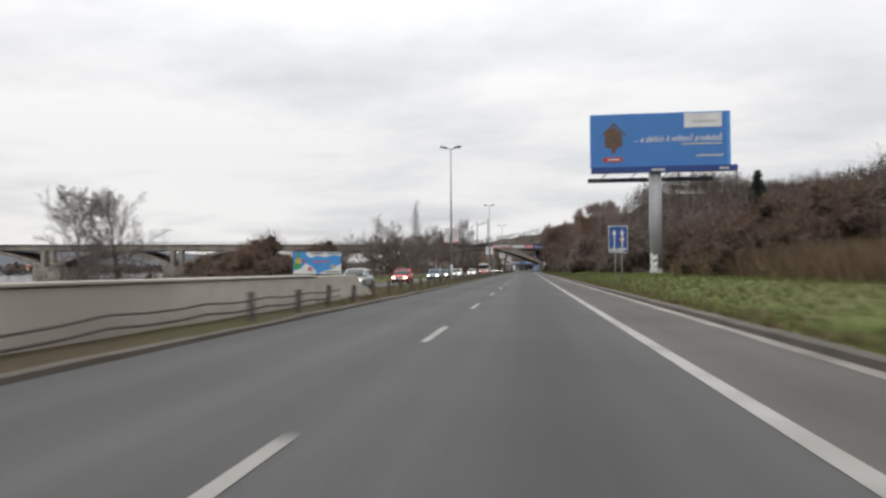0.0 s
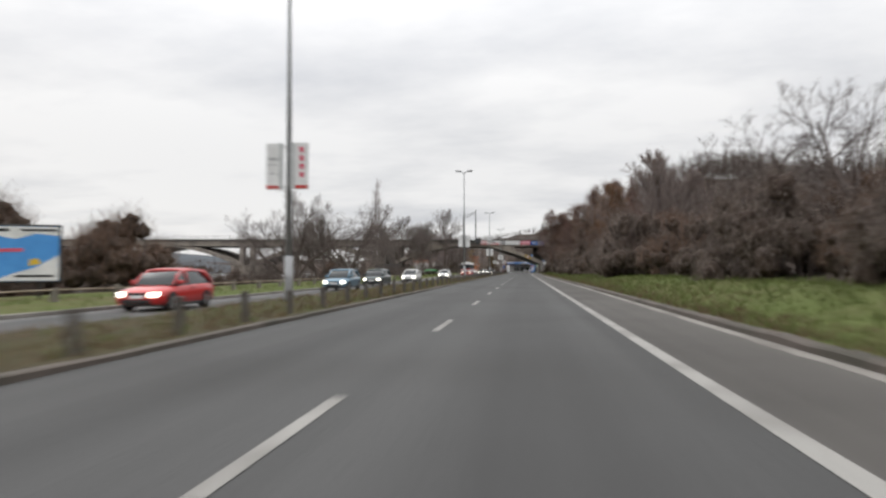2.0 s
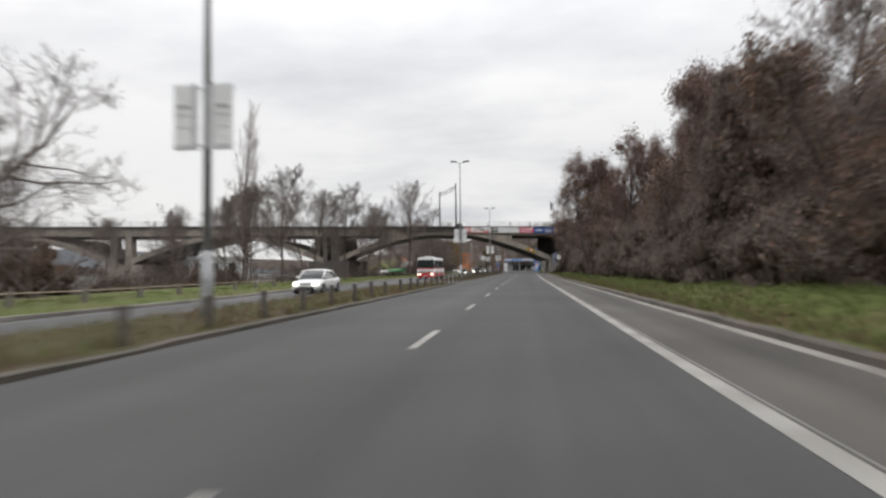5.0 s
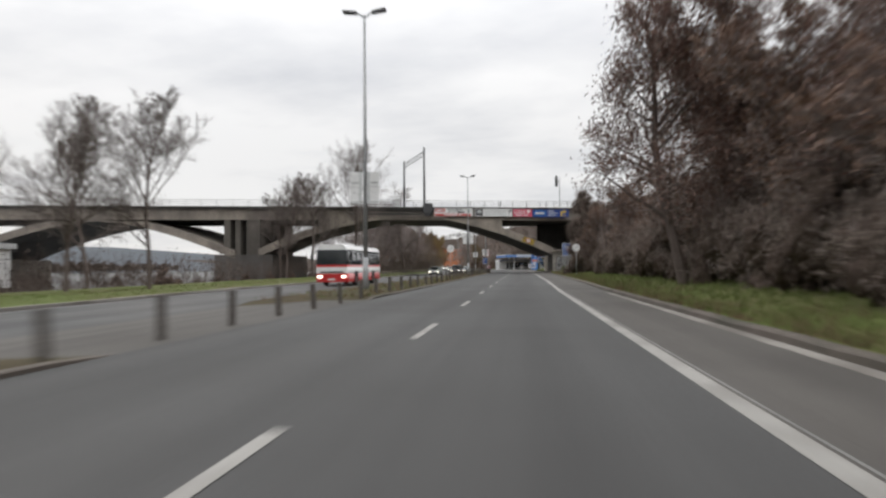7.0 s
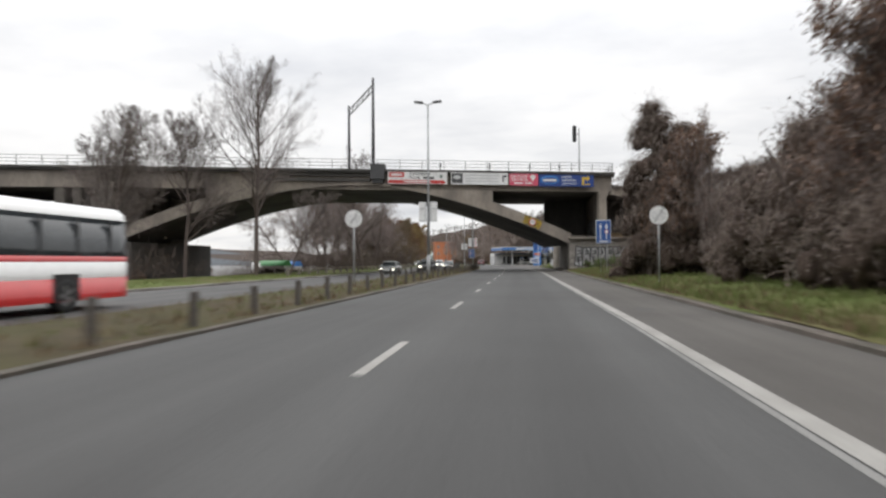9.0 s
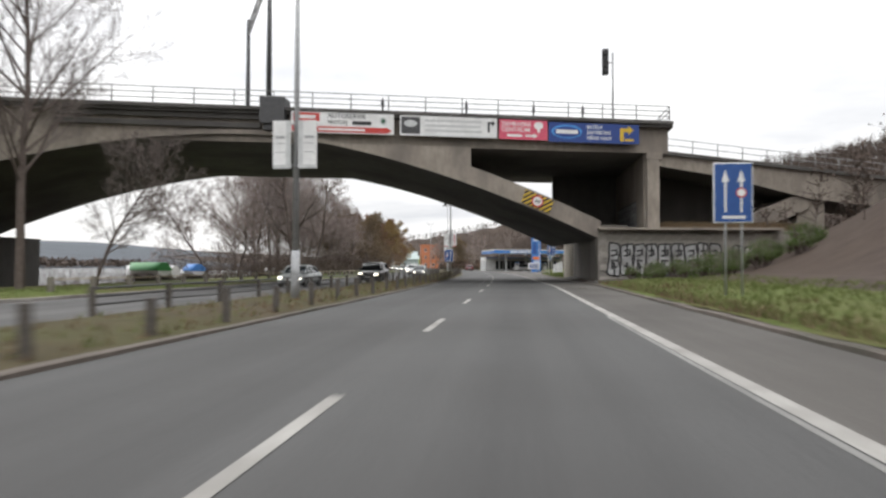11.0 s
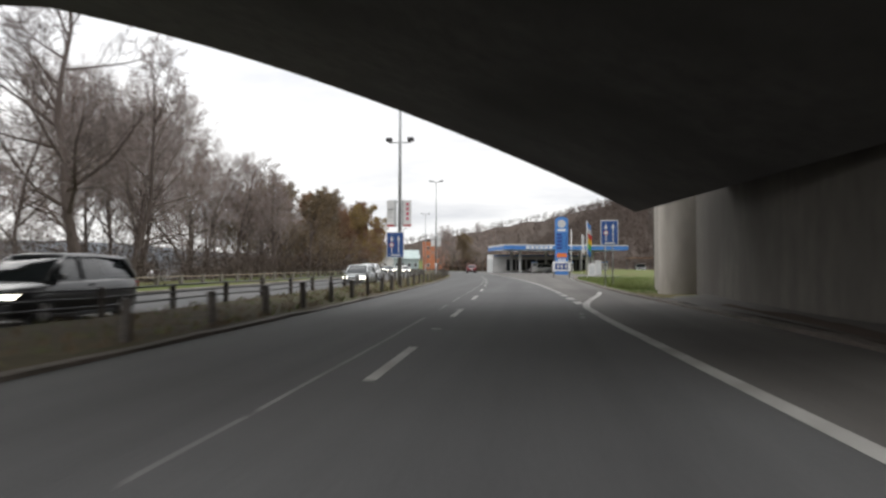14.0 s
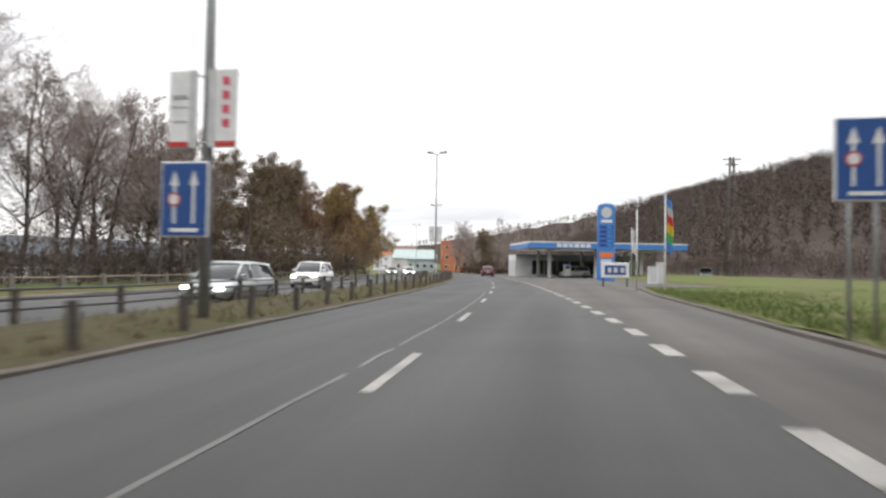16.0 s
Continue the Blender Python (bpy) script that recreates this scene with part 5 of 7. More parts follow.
sheet_poly("snow_shape", ((2.7, 0.1), (W - 0.1, 0.1), (W - 0.1, 1.25), (4.4, 0.7), (3.6, 0.45)), M_WHITE, 0.02)
sheet_poly("green_shape", ((0.12, 0.7), (0.7, 0.6), (0.95, 1.2), (0.6, 1.5), (0.2, 1.35)), M_GREEN, 0.024)
sheet_poly("yellow_shape", ((0.35, 1.3), (0.85, 1.2), (0.95, 1.7), (0.6, 1.9), (0.3, 1.7)), M_YELLOW, 0.028)
sheet_poly("green_shape", ((0.45, 1.9), (0.85, 1.85), (0.8, 2.4), (0.55, 2.4)), M_GREEN, 0.026)
sheet_poly("red_shape", ((1.05, 1.4), (1.4, 1.35), (1.3, 1.65), (1.05, 1.62)), M_RED, 0.03)
sheet_poly("red_shape", ((1.6, 0.5), (2.1, 0.4), (2.0, 0.85), (1.75, 0.95)), M_PINK, 0.026)
sheet_poly("text_bar", ((1.95, 2.28), (3.35, 2.28), (3.35, 2.42), (1.95, 2.42)), M_BLACK, 0.03)
sheet_poly("text_bar", ((3.8, 2.3), (5.2, 2.3), (5.2, 2.4), (3.8, 2.4)), M_BLACK, 0.03)
sheet_poly("text_bar", ((2.2, 1.35), (3.9, 1.4), (3.9, 1.55), (2.2, 1.5)), M_PINK, 0.03)
sheet_poly("text_bar", ((3.6, 0.25), (5.1, 0.25), (5.1, 0.36), (3.6, 0.36)), M_BLACK, 0.03)
sheet_poly("yellow_shape", ((4.1, 0.75), (4.6, 0.85), (4.5, 1.1), (4.15, 1.05)), M_YELLOW, 0.03)
for x in (0.9, 2.7, 4.5):
    cyl("leg", x, 0.2, -1.6, 2.4, 0.07, M_DARKSTEEL, sb, 8)


# ---- plants ----
class Soup:
    """Collects tapered sticks and leaf blades, then makes one mesh."""

    def __init__(self):
        self.v, self.f, self.n = [], [], 0

    def stick(self, a, b, ra, rb, n=3):
        d = b - a
        if d.length < 1e-5:
            return
        d.normalize()
        u = d.cross(Vector((0, 0, 1)) if abs(d.z) < 0.9 else Vector((1, 0, 0))).normalized()
        w = d.cross(u)
        s = self.n
        for p, r in ((a, ra), (b, rb)):
            for k in range(n):
                t_ = 2 * math.pi * k / n
                self.v.append(p + (u * math.cos(t_) + w * math.sin(t_)) * r)
        for k in range(n):
            self.f.append((s + k, s + (k + 1) % n, s + n + (k + 1) % n, s + n + k))
        self.n += 2 * n

    def spike(self, a, b, r):
        d = (b - a).normalized()
        u = d.cross(Vector((0.3, 0.2, 1))).normalized()
        w = d.cross(u)
        s = self.n
        self.v += [a + u * r, a - u * r * 0.5 + w * r * 0.87, a - u * r * 0.5 - w * r * 0.87, b]
        self.f += [(s, s + 1, s + 3), (s + 1, s + 2, s + 3), (s + 2, s, s + 3)]
        self.n += 4

    def blade(self, a, b, r, rnd):
        u = (b - a).cross(Vector((rnd.gauss(0, 1), rnd.gauss(0, 1), rnd.gauss(0, 1)))).normalized() * r
        s = self.n
        self.v += [a - u, a + u, b]
        self.f.append((s, s + 1, s + 2))
        self.n += 3

    def leaf(self, p, size, rnd, droop=0.0):
        u = Vector((rnd.gauss(0, 1), rnd.gauss(0, 1), rnd.gauss(0, 1) - droop)).normalized() * size
        w = u.cross(Vector((rnd.gauss(0, 1), rnd.gauss(0, 1), rnd.gauss(0, 1)))).normalized() * size * rnd.uniform(0.35, 0.7)
        s = self.n
        self.v += [p - u * 0.65 - w * 0.3, p + w * 0.8, p + u * 0.65 - w * 0.3]
        self.f.append((s, s + 1, s + 2))
        self.n += 3

    def mesh(self, name, material):
        me = bpy.data.meshes.new(name)
        me.from_pydata(self.v, [], self.f)
        me.materials.append(material)
        return me


def tree_meshes(seed, h, spread=0.5, trunk=0.25, counts=(9, 6, 5, 5), angles=(55, 45, 45, 50), ratio=(0.45, 0.5, 0.5, 0.55), clear=0.25, up=0.15, wob=0.12, leaf=0, leaf_size=0.12, lean=0.0, stems=1, twig=0.012, oval=False, splay=0.5, fuzz=0.15):
    """Trunk with limbs, and a crown of fine twigs (and leaves) for one tree of height h."""
    rnd = random.Random(seed)
    wood, crown, leaves = Soup(), Soup(), Soup()
    tips = []

    def grow(p, d, length, r, lvl):
        last = lvl == len(counts)
        n = (7, 4, 3, 1, 1)[min(lvl, 4)]
        pts = [p.copy()]
        q = p.copy()
        dd = d.copy()
        for i in range(n):
            dd = (dd + Vector((rnd.gauss(0, wob), rnd.gauss(0, wob), rnd.gauss(0, wob) + (up if lvl else 0.0)))).normalized()
            nq = q + dd * length / n
            ra, rb = r * (1 - 0.75 * i / n), r * (1 - 0.75 * (i + 1) / n)
            if last:
                crown.blade(q, nq, twig, rnd)
                tips.append(nq)
            elif lvl >= 3:
                crown.spike(q, nq, max(ra, twig))
            elif lvl >= 2:
                crown.stick(q, nq, max(ra, twig), max(rb, twig * 0.8), 3)
            else:
                wood.stick(q, nq, ra, rb, 7 if lvl == 0 else 5)
            q = nq
            pts.append(q.copy())
        if last:
            return
        m = counts[lvl]
        for k in range(m):
            t_ = (clear if lvl == 0 else 0.2) + (1 - (clear if lvl == 0 else 0.2)) * (k + rnd.random() * 0.8) / m
            u = (t_ - clear) / (1 - clear)
            i = min(n - 1, int(t_ * n))
            pp = pts[i].lerp(pts[i + 1], t_ * n - i)
            axis = (pts[i + 1] - pts[i]).normalized()
            side = axis.cross(Vector((rnd.gauss(0, 1), rnd.gauss(0, 1), rnd.gauss(0, 1)))).normalized()
            a = radians(angles[lvl] * rnd.uniform(0.7, 1.25)) * (1 - 0.35 * t_ if lvl == 0 else 1)
            nd = (axis * math.cos(a) + side * math.sin(a)).normalized()
            grow(pp, nd, length * ratio[lvl] * ((0.7 + 1.6 * u if u < 0.3 else 1.18 - (u - 0.3) * 1.25) if lvl == 0 and oval else 1.2 - 0.78 * t_ if lvl == 0 else 1.15 - 0.6 * t_) * rnd.uniform(0.75, 1.2) * (spread / 0.5 if lvl == 0 else 1), max(r * (1 - 0.7 * t_) * 0.5, 0.006), lvl + 1)

    for s in range(stems):
        d = Vector((rnd.gauss(0, 0.03) + lean, rnd.gauss(0, 0.03), 1)) if stems == 1 else Vector((rnd.uniform(-splay, splay), rnd.uniform(-splay, splay), 1))
        grow(Vector((rnd.uniform(-0.2, 0.2) * (stems > 1), rnd.uniform(-0.2, 0.2) * (stems > 1), -0.3)), d.normalized(), h * (1 if stems == 1 else rnd.uniform(0.75, 1)), trunk, 0)
    for k in range(leaf):
        t_ = rnd.choice(tips)
        leaves.leaf(t_ + Vector((rnd.gauss(0, fuzz), rnd.gauss(0, fuzz), rnd.gauss(0, fuzz))), leaf_size * rnd.uniform(0.6, 1.4), rnd, 0.5)
    return wood, crown, leaves


def make_tree(name, label, category, bark, twigs, leafm, group="", **kw):
    wood, crown, leaves = tree_meshes(**kw)
    t_ = tagged(new(name), label, category, group)
    for nm, s, m in (("trunk", wood, bark), ("crown", crown, twigs), ("foliage", leaves, leafm)):
        if s.n:
            o = new(nm, s.mesh(nm, m))
            o.parent = t_
    return t_


def make_shrub(name, label, seed, h, w, lumps, per, material, size=0.13, category="shrub", group="", drape=0.0, tower=False):
    """Overgrown thicket: stems, overlapping mounds of inner growth, and chains of shoots that hang down over them (drape) or stand out."""
    rnd = random.Random(seed)
    t_ = tagged(new(name), label, category, group)
    wood, crown, leaves = Soup(), Soup(), Soup()
    hull = bmesh.new()
    for k in range(11):
        a = rnd.uniform(0, 6.28)
        p, q = Vector((math.cos(a) * 0.3 * w * 0.5, math.sin(a) * 0.3 * w * 0.5, -0.4)), Vector((math.cos(a) * w * rnd.uniform(0.1, 0.42), math.sin(a) * w * rnd.uniform(0.1, 0.42), h * rnd.uniform(0.6, 1.0) * (0.6 if tower else 1)))
        m = p.lerp(q, 0.5) + Vector((rnd.gauss(0, 0.3), rnd.gauss(0, 0.3), 0.3))
        wood.stick(p, m, 0.09, 0.06, 5)
        wood.stick(m, q, 0.06, 0.02, 5)
    for k in range(lumps):
        a = rnd.uniform(0, 6.28)
        if tower:
            f = rnd.random() ** 0.85
            rr = math.sqrt(rnd.random()) * w * 0.42 * (1.0 - 0.3 * f - 0.45 * f * f)
            cz, R = f * h * 0.93, h * 0.066 * (1.4 - 0.8 * f) * rnd.uniform(0.55, 1.35)
        else:
            rr = math.sqrt(rnd.random()) * w * 0.4
            cz = (rnd.random() ** 0.6 * 0.8 + 0.08) * h * max(0.35, 1 - (rr / (w * 0.5)) ** 2)
            R = rnd.uniform(0.4, 1.0) * h * 0.2
        c = Vector((math.cos(a) * rr, math.sin(a) * rr, cz))
        # solid mound, coloured dark in place of the thicket's inner shade
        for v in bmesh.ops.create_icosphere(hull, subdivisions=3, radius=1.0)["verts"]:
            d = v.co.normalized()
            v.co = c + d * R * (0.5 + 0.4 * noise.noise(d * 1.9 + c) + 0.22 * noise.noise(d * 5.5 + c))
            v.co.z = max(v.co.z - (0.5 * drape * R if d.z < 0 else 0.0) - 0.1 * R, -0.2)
        for j in range(per // 4):
            d = Vector((rnd.gauss(0, 1), rnd.gauss(0, 1), rnd.gauss(0, 1) + 0.15)).normalized()
            r_ = R * (0.6 + 0.3 * rnd.random() + 0.4 * noise.noise(d * 1.9 + c))
            p = c + d * r_
            p.z = max(p.z, rnd.uniform(0.05, 0.4))
            g = Vector((d.x, d.y, 0)) * rnd.uniform(0.1, 0.6) + Vector((rnd.gauss(0, 0.3), rnd.gauss(0, 0.3), rnd.uniform(0.0, 0.5) + 0.45 * (1 - drape)))
            step = rnd.uniform(0.1, 0.26) * (0.7 + 0.3 * R)
            for n in range(4):
                q = p + (g + Vector((rnd.gauss(0, 0.2), rnd.gauss(0, 0.2), rnd.gauss(0, 0.15)))).normalized() * step
                q.z = max(q.z, 0.03)
                leaves.blade(p, q, size * rnd.uniform(0.05, 0.1), rnd)
                leaves.leaf(q, size * rnd.uniform(0.3, 0.65), rnd, drape)
                g.z -= drape * 0.75
                p = q
            if j % 7 == 0:
                # long thin shoots that stand out of the outline
                e = c + d * r_
                b0 = e + d * rnd.uniform(0.2, 0.7) + Vector((rnd.gauss(0, 0.15), rnd.gauss(0, 0.15), rnd.uniform(0.15, 0.7)))
                crown.blade(e, b0, 0.011, rnd)
                if drape:
                    crown.blade(b0, b0 + Vector((rnd.gauss(0, 0.3), rnd.gauss(0, 0.3), rnd.uniform(-0.5, 0.2))), 0.01, rnd)
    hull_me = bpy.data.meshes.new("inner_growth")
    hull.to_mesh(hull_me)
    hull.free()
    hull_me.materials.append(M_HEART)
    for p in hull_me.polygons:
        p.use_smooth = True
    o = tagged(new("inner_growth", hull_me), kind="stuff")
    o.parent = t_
    for nm, s, m in (("stem_frame", wood, M_BARK), ("brushwood", crown, M_TWIG), ("foliage", leaves, material)):
        o = tagged(new(nm, s.mesh(nm, m)), kind="stuff")
        o.parent = t_
    return t_


def put(ob, x, y, rz=0.0, s=1.0, first=False, sink=0.1):
    m = Matrix.LocRotScale((x, y, land(x, y) - sink), Euler((0, 0, radians(rz))), (s, s, s))
    if first:
        ob.matrix_basis = m
        return ob
    c = copy_thing(ob, m)
    c.matrix_basis = m
    return c


R = random.Random(11)
# bare trees on the river side
spreading = [make_tree("bare_tree", "wide spreading bare tree with crooked dark limbs on the river bank", "tree", M_BARK, M_TWIG_DARK, None, "bare trees", seed=s, h=9.8, spread=0.72, trunk=0.2, counts=(10, 9, 8, 5), angles=(56, 50, 52, 55), clear=0.24, up=0.1, wob=0.19, stems=st, twig=0.0095, splay=0.6) for s, st in ((1, 3), (2, 3), (5, 4))]
tall = [make_tree("bare_tree", "tall bare tree with a broad crown of fine twigs", "tree", M_BARK, M_TWIG, M_DRY, "bare trees", seed=s, h=17.0, spread=0.9, trunk=0.24, counts=(22, 10, 9, 6), angles=(64, 48, 50, 58), ratio=(0.28, 0.5, 0.52, 0.6), oval=True, clear=0.28, up=0.06, wob=0.11, leaf=lf, leaf_size=0.1) for s, lf in ((21, 0), (22, 900), (23, 500))]
mid = [make_tree("bare_tree", "slender bare tree with fine hazy twigs beside the road", "tree", M_BARK, M_TWIG, M_DRY, "bare trees", seed=s, h=11.5, spread=0.64, trunk=0.15, counts=(17, 8, 8, 6), angles=(62, 48, 48, 55), ratio=(0.34, 0.48, 0.5, 0.6), clear=0.22, up=0.09, wob=0.12, leaf=lf, leaf_size=0.1) for s, lf in ((31, 0), (32, 900), (33, 400))]
duskmid = [make_tree("bare_tree", "slender dark bare tree on the river bank", "tree", M_BARK, M_TWIG_DARK, M_DRY, "bare trees", seed=s, h=11.5, spread=0.66, trunk=0.15, counts=(22, 10, 8, 6), angles=(58, 46, 46, 55), ratio=(0.31, 0.48, 0.52, 0.6), oval=True, clear=0.26, up=0.11, wob=0.09) for s in (34, 35, 36)]
broad = make_tree("bare_tree", "big bare tree with a thick dark trunk and long limbs", "tree", M_BARK, M_TWIG_DARK, None, "bare trees", seed=24, h=17.5, spread=0.8, trunk=0.3, counts=(22, 9, 8, 7), angles=(76, 48, 48, 58), ratio=(0.26, 0.5, 0.52, 0.6), clear=0.2, up=0.06, wob=0.12)
poplar = make_tree("poplar", "narrow bare poplar with upright branches", "tree", M_BARK, M_TWIG, None, "", seed=41, h=19.5, spread=0.62, trunk=0.17, counts=(24, 7, 5, 4), angles=(26, 26, 32, 40), ratio=(0.3, 0.5, 0.55, 0.6), clear=0.12, up=0.22, wob=0.045)
autumn = [make_tree("autumn_tree", "roadside tree with remaining yellow and brown leaves", "tree", M_BARK, M_TWIG, m, "autumn trees", seed=s, h=10.5, spread=0.62, trunk=0.22, counts=(15, 8, 6, 5), angles=(58, 48, 45, 50), ratio=(0.42, 0.5, 0.5, 0.55), clear=0.05, up=0.12, leaf=22000, leaf_size=0.14) for s, m in ((51, M_AUTUMN), (52, M_OLIVE), (53, M_RUST))]
oval = make_tree("bare_tree", "tall oval bare tree with a straight trunk before the bridge", "tree", M_BARK, M_TWIG_DARK, None, "bare trees", seed=25, h=21.0, spread=0.8, trunk=0.27, counts=(28, 10, 8, 5), angles=(56, 40, 44, 52), ratio=(0.25, 0.5, 0.52, 0.6), oval=True, clear=0.3, up=0.15, wob=0.05, twig=0.013)
brush = [make_tree("brush_tree", "slim roadside tree full of pale brown twigs and dry leaves", "tree", M_BARK, M_TWIG, M_DRY, "brush trees", seed=s, h=9.6, spread=0.5, trunk=0.13, counts=(15, 9, 8, 6), angles=(48, 44, 46, 52), ratio=(0.36, 0.5, 0.5, 0.55), clear=0.08, up=0.2, wob=0.15, stems=2, leaf=7000, leaf_size=0.12) for s in (65, 66)]
rusty = make_tree("rusty_tree", "tree with rust-coloured dry leaves behind the thicket", "tree", M_BARK, M_TWIG, M_RUST, "", seed=61, h=10.0, spread=0.52, trunk=0.16, counts=(24, 9, 7, 5), angles=(58, 48, 48, 52), ratio=(0.27, 0.5, 0.52, 0.58), oval=True, clear=0.42, up=0.1, wob=0.08, leaf=9000, leaf_size=0.11, fuzz=0.22)
hazy = [make_tree("bare_tree", "slender bare tree with a rounded crown of fine twigs", "tree", M_BARK, M_TWIG, M_DRY, "bare trees", seed=s, h=10.6, spread=0.56, trunk=0.13, counts=(26, 10, 9, 6), angles=(50, 44, 46, 52), ratio=(0.27, 0.5, 0.54, 0.6), oval=True, clear=0.4, up=0.12, wob=0.07, leaf=1500, leaf_size=0.08, fuzz=0.2) for s in (67, 68)]
dark = [make_tree("overgrown_tree", "tall roadside tree hung with dark dry leaves", "tree", M_BARK, M_TWIG, M_DARKLEAF, "overgrown trees", seed=s, h=14.5, spread=0.5, trunk=0.24, counts=(34, 9, 7, 5), angles=(58, 52, 50, 55), ratio=(0.27, 0.52, 0.55, 0.6), clear=0.08, up=0.1, wob=0.08, leaf=26000, leaf_size=0.11, fuzz=0.34) for s in (71, 72)]
bough = make_tree("overgrown_tree", "leaning tree with leafy boughs reaching over the shoulder", "tree", M_BARK, M_TWIG, M_DARKLEAF, "overgrown trees", seed=73, h=12.0, spread=0.6, trunk=0.24, counts=(28, 9, 7, 6), angles=(64, 50, 50, 55), ratio=(0.29, 0.52, 0.55, 0.6), clear=0.26, up=0.02, wob=0.08, lean=-0.1, leaf=24000, leaf_size=0.11, fuzz=0.3)
vines = [make_shrub("vine_thicket", "thicket draped with dry vine and pale seed heads", s, 6.0, 6.5, 34, 420, M_VINE, 0.15, "shrub", "thickets", 0.6) for s in (81, 82, 83)]
bushes = [make_shrub("brown_thicket", "dense brown leafless thicket on the slope", s, 5.2, 6.0, 28, 380, M_DRY, 0.15, "shrub", "thickets", 0.1) for s in (91, 92, 93)]
russets = [make_shrub("russet_thicket", "reddish brown leafless bushes on the slope", s, 5.0, 6.4, 30, 380, M_RUSSET, 0.14, "shrub", "thickets", 0.05) for s in (94, 95)]
vtower = [make_shrub("vine_tower", "tree trunk wrapped to the top in dry climbing vine", s, 12.0, 5.6, 100, 300, M_VINE, 0.17, "tree", "vine-wrapped trees", 0.6, True) for s in (101, 102)]
roundbush = make_shrub("round_bush", "large rounded bush of dark bare twigs", 111, 6.6, 9.0, 60, 420, M_DRY, 0.14, "shrub", "round bushes", 0.0)
greenbush = make_shrub("green_bush", "low green leafy bush before the wall", 121, 1.5, 2.6, 18, 260, M_LUSH, 0.12, "shrub", "green bushes", 0.2)

first = set()


def plant(ob, x, y, rz=None, s=1.0, sink=0.1):
    rz = R.uniform(0, 360) if rz is None else rz
    f = ob.name not in first
    first.add(ob.name)
    return put(ob, x, y, rz, s, f, sink)


# river side, in driving order
for ob, x, y, s in ((duskmid[1], -40.0, 61, 0.95), (duskmid[0], -45.5, 62, 1.0), (spreading[2], -50, 70, 0.9),
                    (roundbush, -34.5, 84, 1.15), (roundbush, -27.5, 87, 0.9), (roundbush, -40, 88, 1.0),
                    (spreading[0], -27.4, 121.6, 1.02), (spreading[1], -25.2, 125.4, 1.14), (spreading[2], -23.6, 132.4, 1.14), (spreading[0], -24.4, 141, 0.55), (roundbush, -52, 132, 1.1), (roundbush, -60, 136, 1.2), (roundbush, -46, 128, 0.8), (roundbush, -66, 128, 1.2),
                    (poplar, -31.3, 181.4, 0.93), (duskmid[0], -25.2, 177.4, 0.98), (duskmid[1], -28.0, 176, 0.96), (duskmid[0], -26, 166, 0.62), (roundbush, -30, 148, 0.6), (duskmid[2], -36, 150, 0.85), (duskmid[1], -44, 160, 0.9),
                    (duskmid[0], -22.8, 193, 0.98), (duskmid[2], -25.5, 189, 0.92), (duskmid[1], -29, 196, 0.98), (duskmid[0], -33, 186, 0.95), (duskmid[2], -37, 194, 1.0), (duskmid[1], -42, 188, 1.0), (duskmid[0], -48, 196, 0.9), (duskmid[2], -54, 190, 0.9),
                    (oval, -25.0, 253.6, 0.88), (duskmid[2], -31.2, 240.4, 1.12), (duskmid[0], -33.0, 243, 0.95), (duskmid[0], -31.6, 252.5, 1.3), (duskmid[1], -22.6, 256, 0.75),
                    (broad, -25.0, 296, 1.0), (mid[2], -32.4, 297, 0.85), (mid[0], -23.6, 298.5, 1.15), (mid[2], -36.0, 313.0, 1.23), (mid[1], -33.0, 322.0, 1.12), (mid[0], -35.0, 317.0, 1.23), (tall[2], -40.0, 320.0, 0.9), (mid[2], -32.0, 336.0, 1.06), (mid[1], -34.0, 330.0, 1.06), (mid[0], -38.0, 339.0, 1.06), (tall[0], -31.2, 310.0, 0.81), (tall[1], -34.5, 308.0, 0.88), (mid[0], -32.0, 313.0, 1.23), (tall[2], -35.5, 318.0, 0.83), (mid[2], -31.2, 319.0, 1.12), (tall[0], -33.5, 326.0, 0.73), (mid[1], -31.0, 332.0, 1.06), (tall[1], -37.0, 334.0, 0.75), (mid[2], -42.0, 310.0, 1.34), (tall[1], -30.6, 303.0, 0.73), (mid[1], -29.0, 325.0, 1.01), (tall[2], -44.0, 322.0, 0.88), (mid[1], -29.5, 297.0, 1.12), (mid[1], -45.0, 342.0, 1.23), (mid[0], -36.5, 329.0, 1.23),
                    (mid[1], -29.5, 337, 1.05), (mid[2], -31, 344, 1.05), (mid[0], -27.5, 331, 0.92), (mid[2], -33.5, 350, 1.1), (mid[1], -25.8, 325, 0.85), (autumn[1], -26.5, 338, 0.88), (autumn[1], -30, 333, 0.90), (autumn[1], -27.5, 345, 0.92), (autumn[2], -27.8, 352, 0.95), (autumn[0], -29.2, 361, 0.97), (autumn[2], -31, 356, 0.99), (autumn[2], -28.5, 366, 0.95), (autumn[0], -29.8, 376, 0.97), (autumn[0], -32, 370, 0.99), (autumn[0], -31.5, 384, 0.95), (autumn[0], -32.2, 392, 0.90), (autumn[1], -37, 394, 0.95), (autumn[1], -33, 343, 0.99), (autumn[0], -35.5, 402, 0.90)):
    plant(ob, x, y, None, s)
# undergrowth along the bank
for k in range(46):
    y = 30 + 5.0 * k + R.uniform(-2, 2)
    if 200 < y < 250 and R.random() < 0.5 or 255 < y < 292:
        continue
    plant(R.choice(bushes), R.uniform(-46, -33), y, None, R.uniform(0.35, 0.6), 0.3)

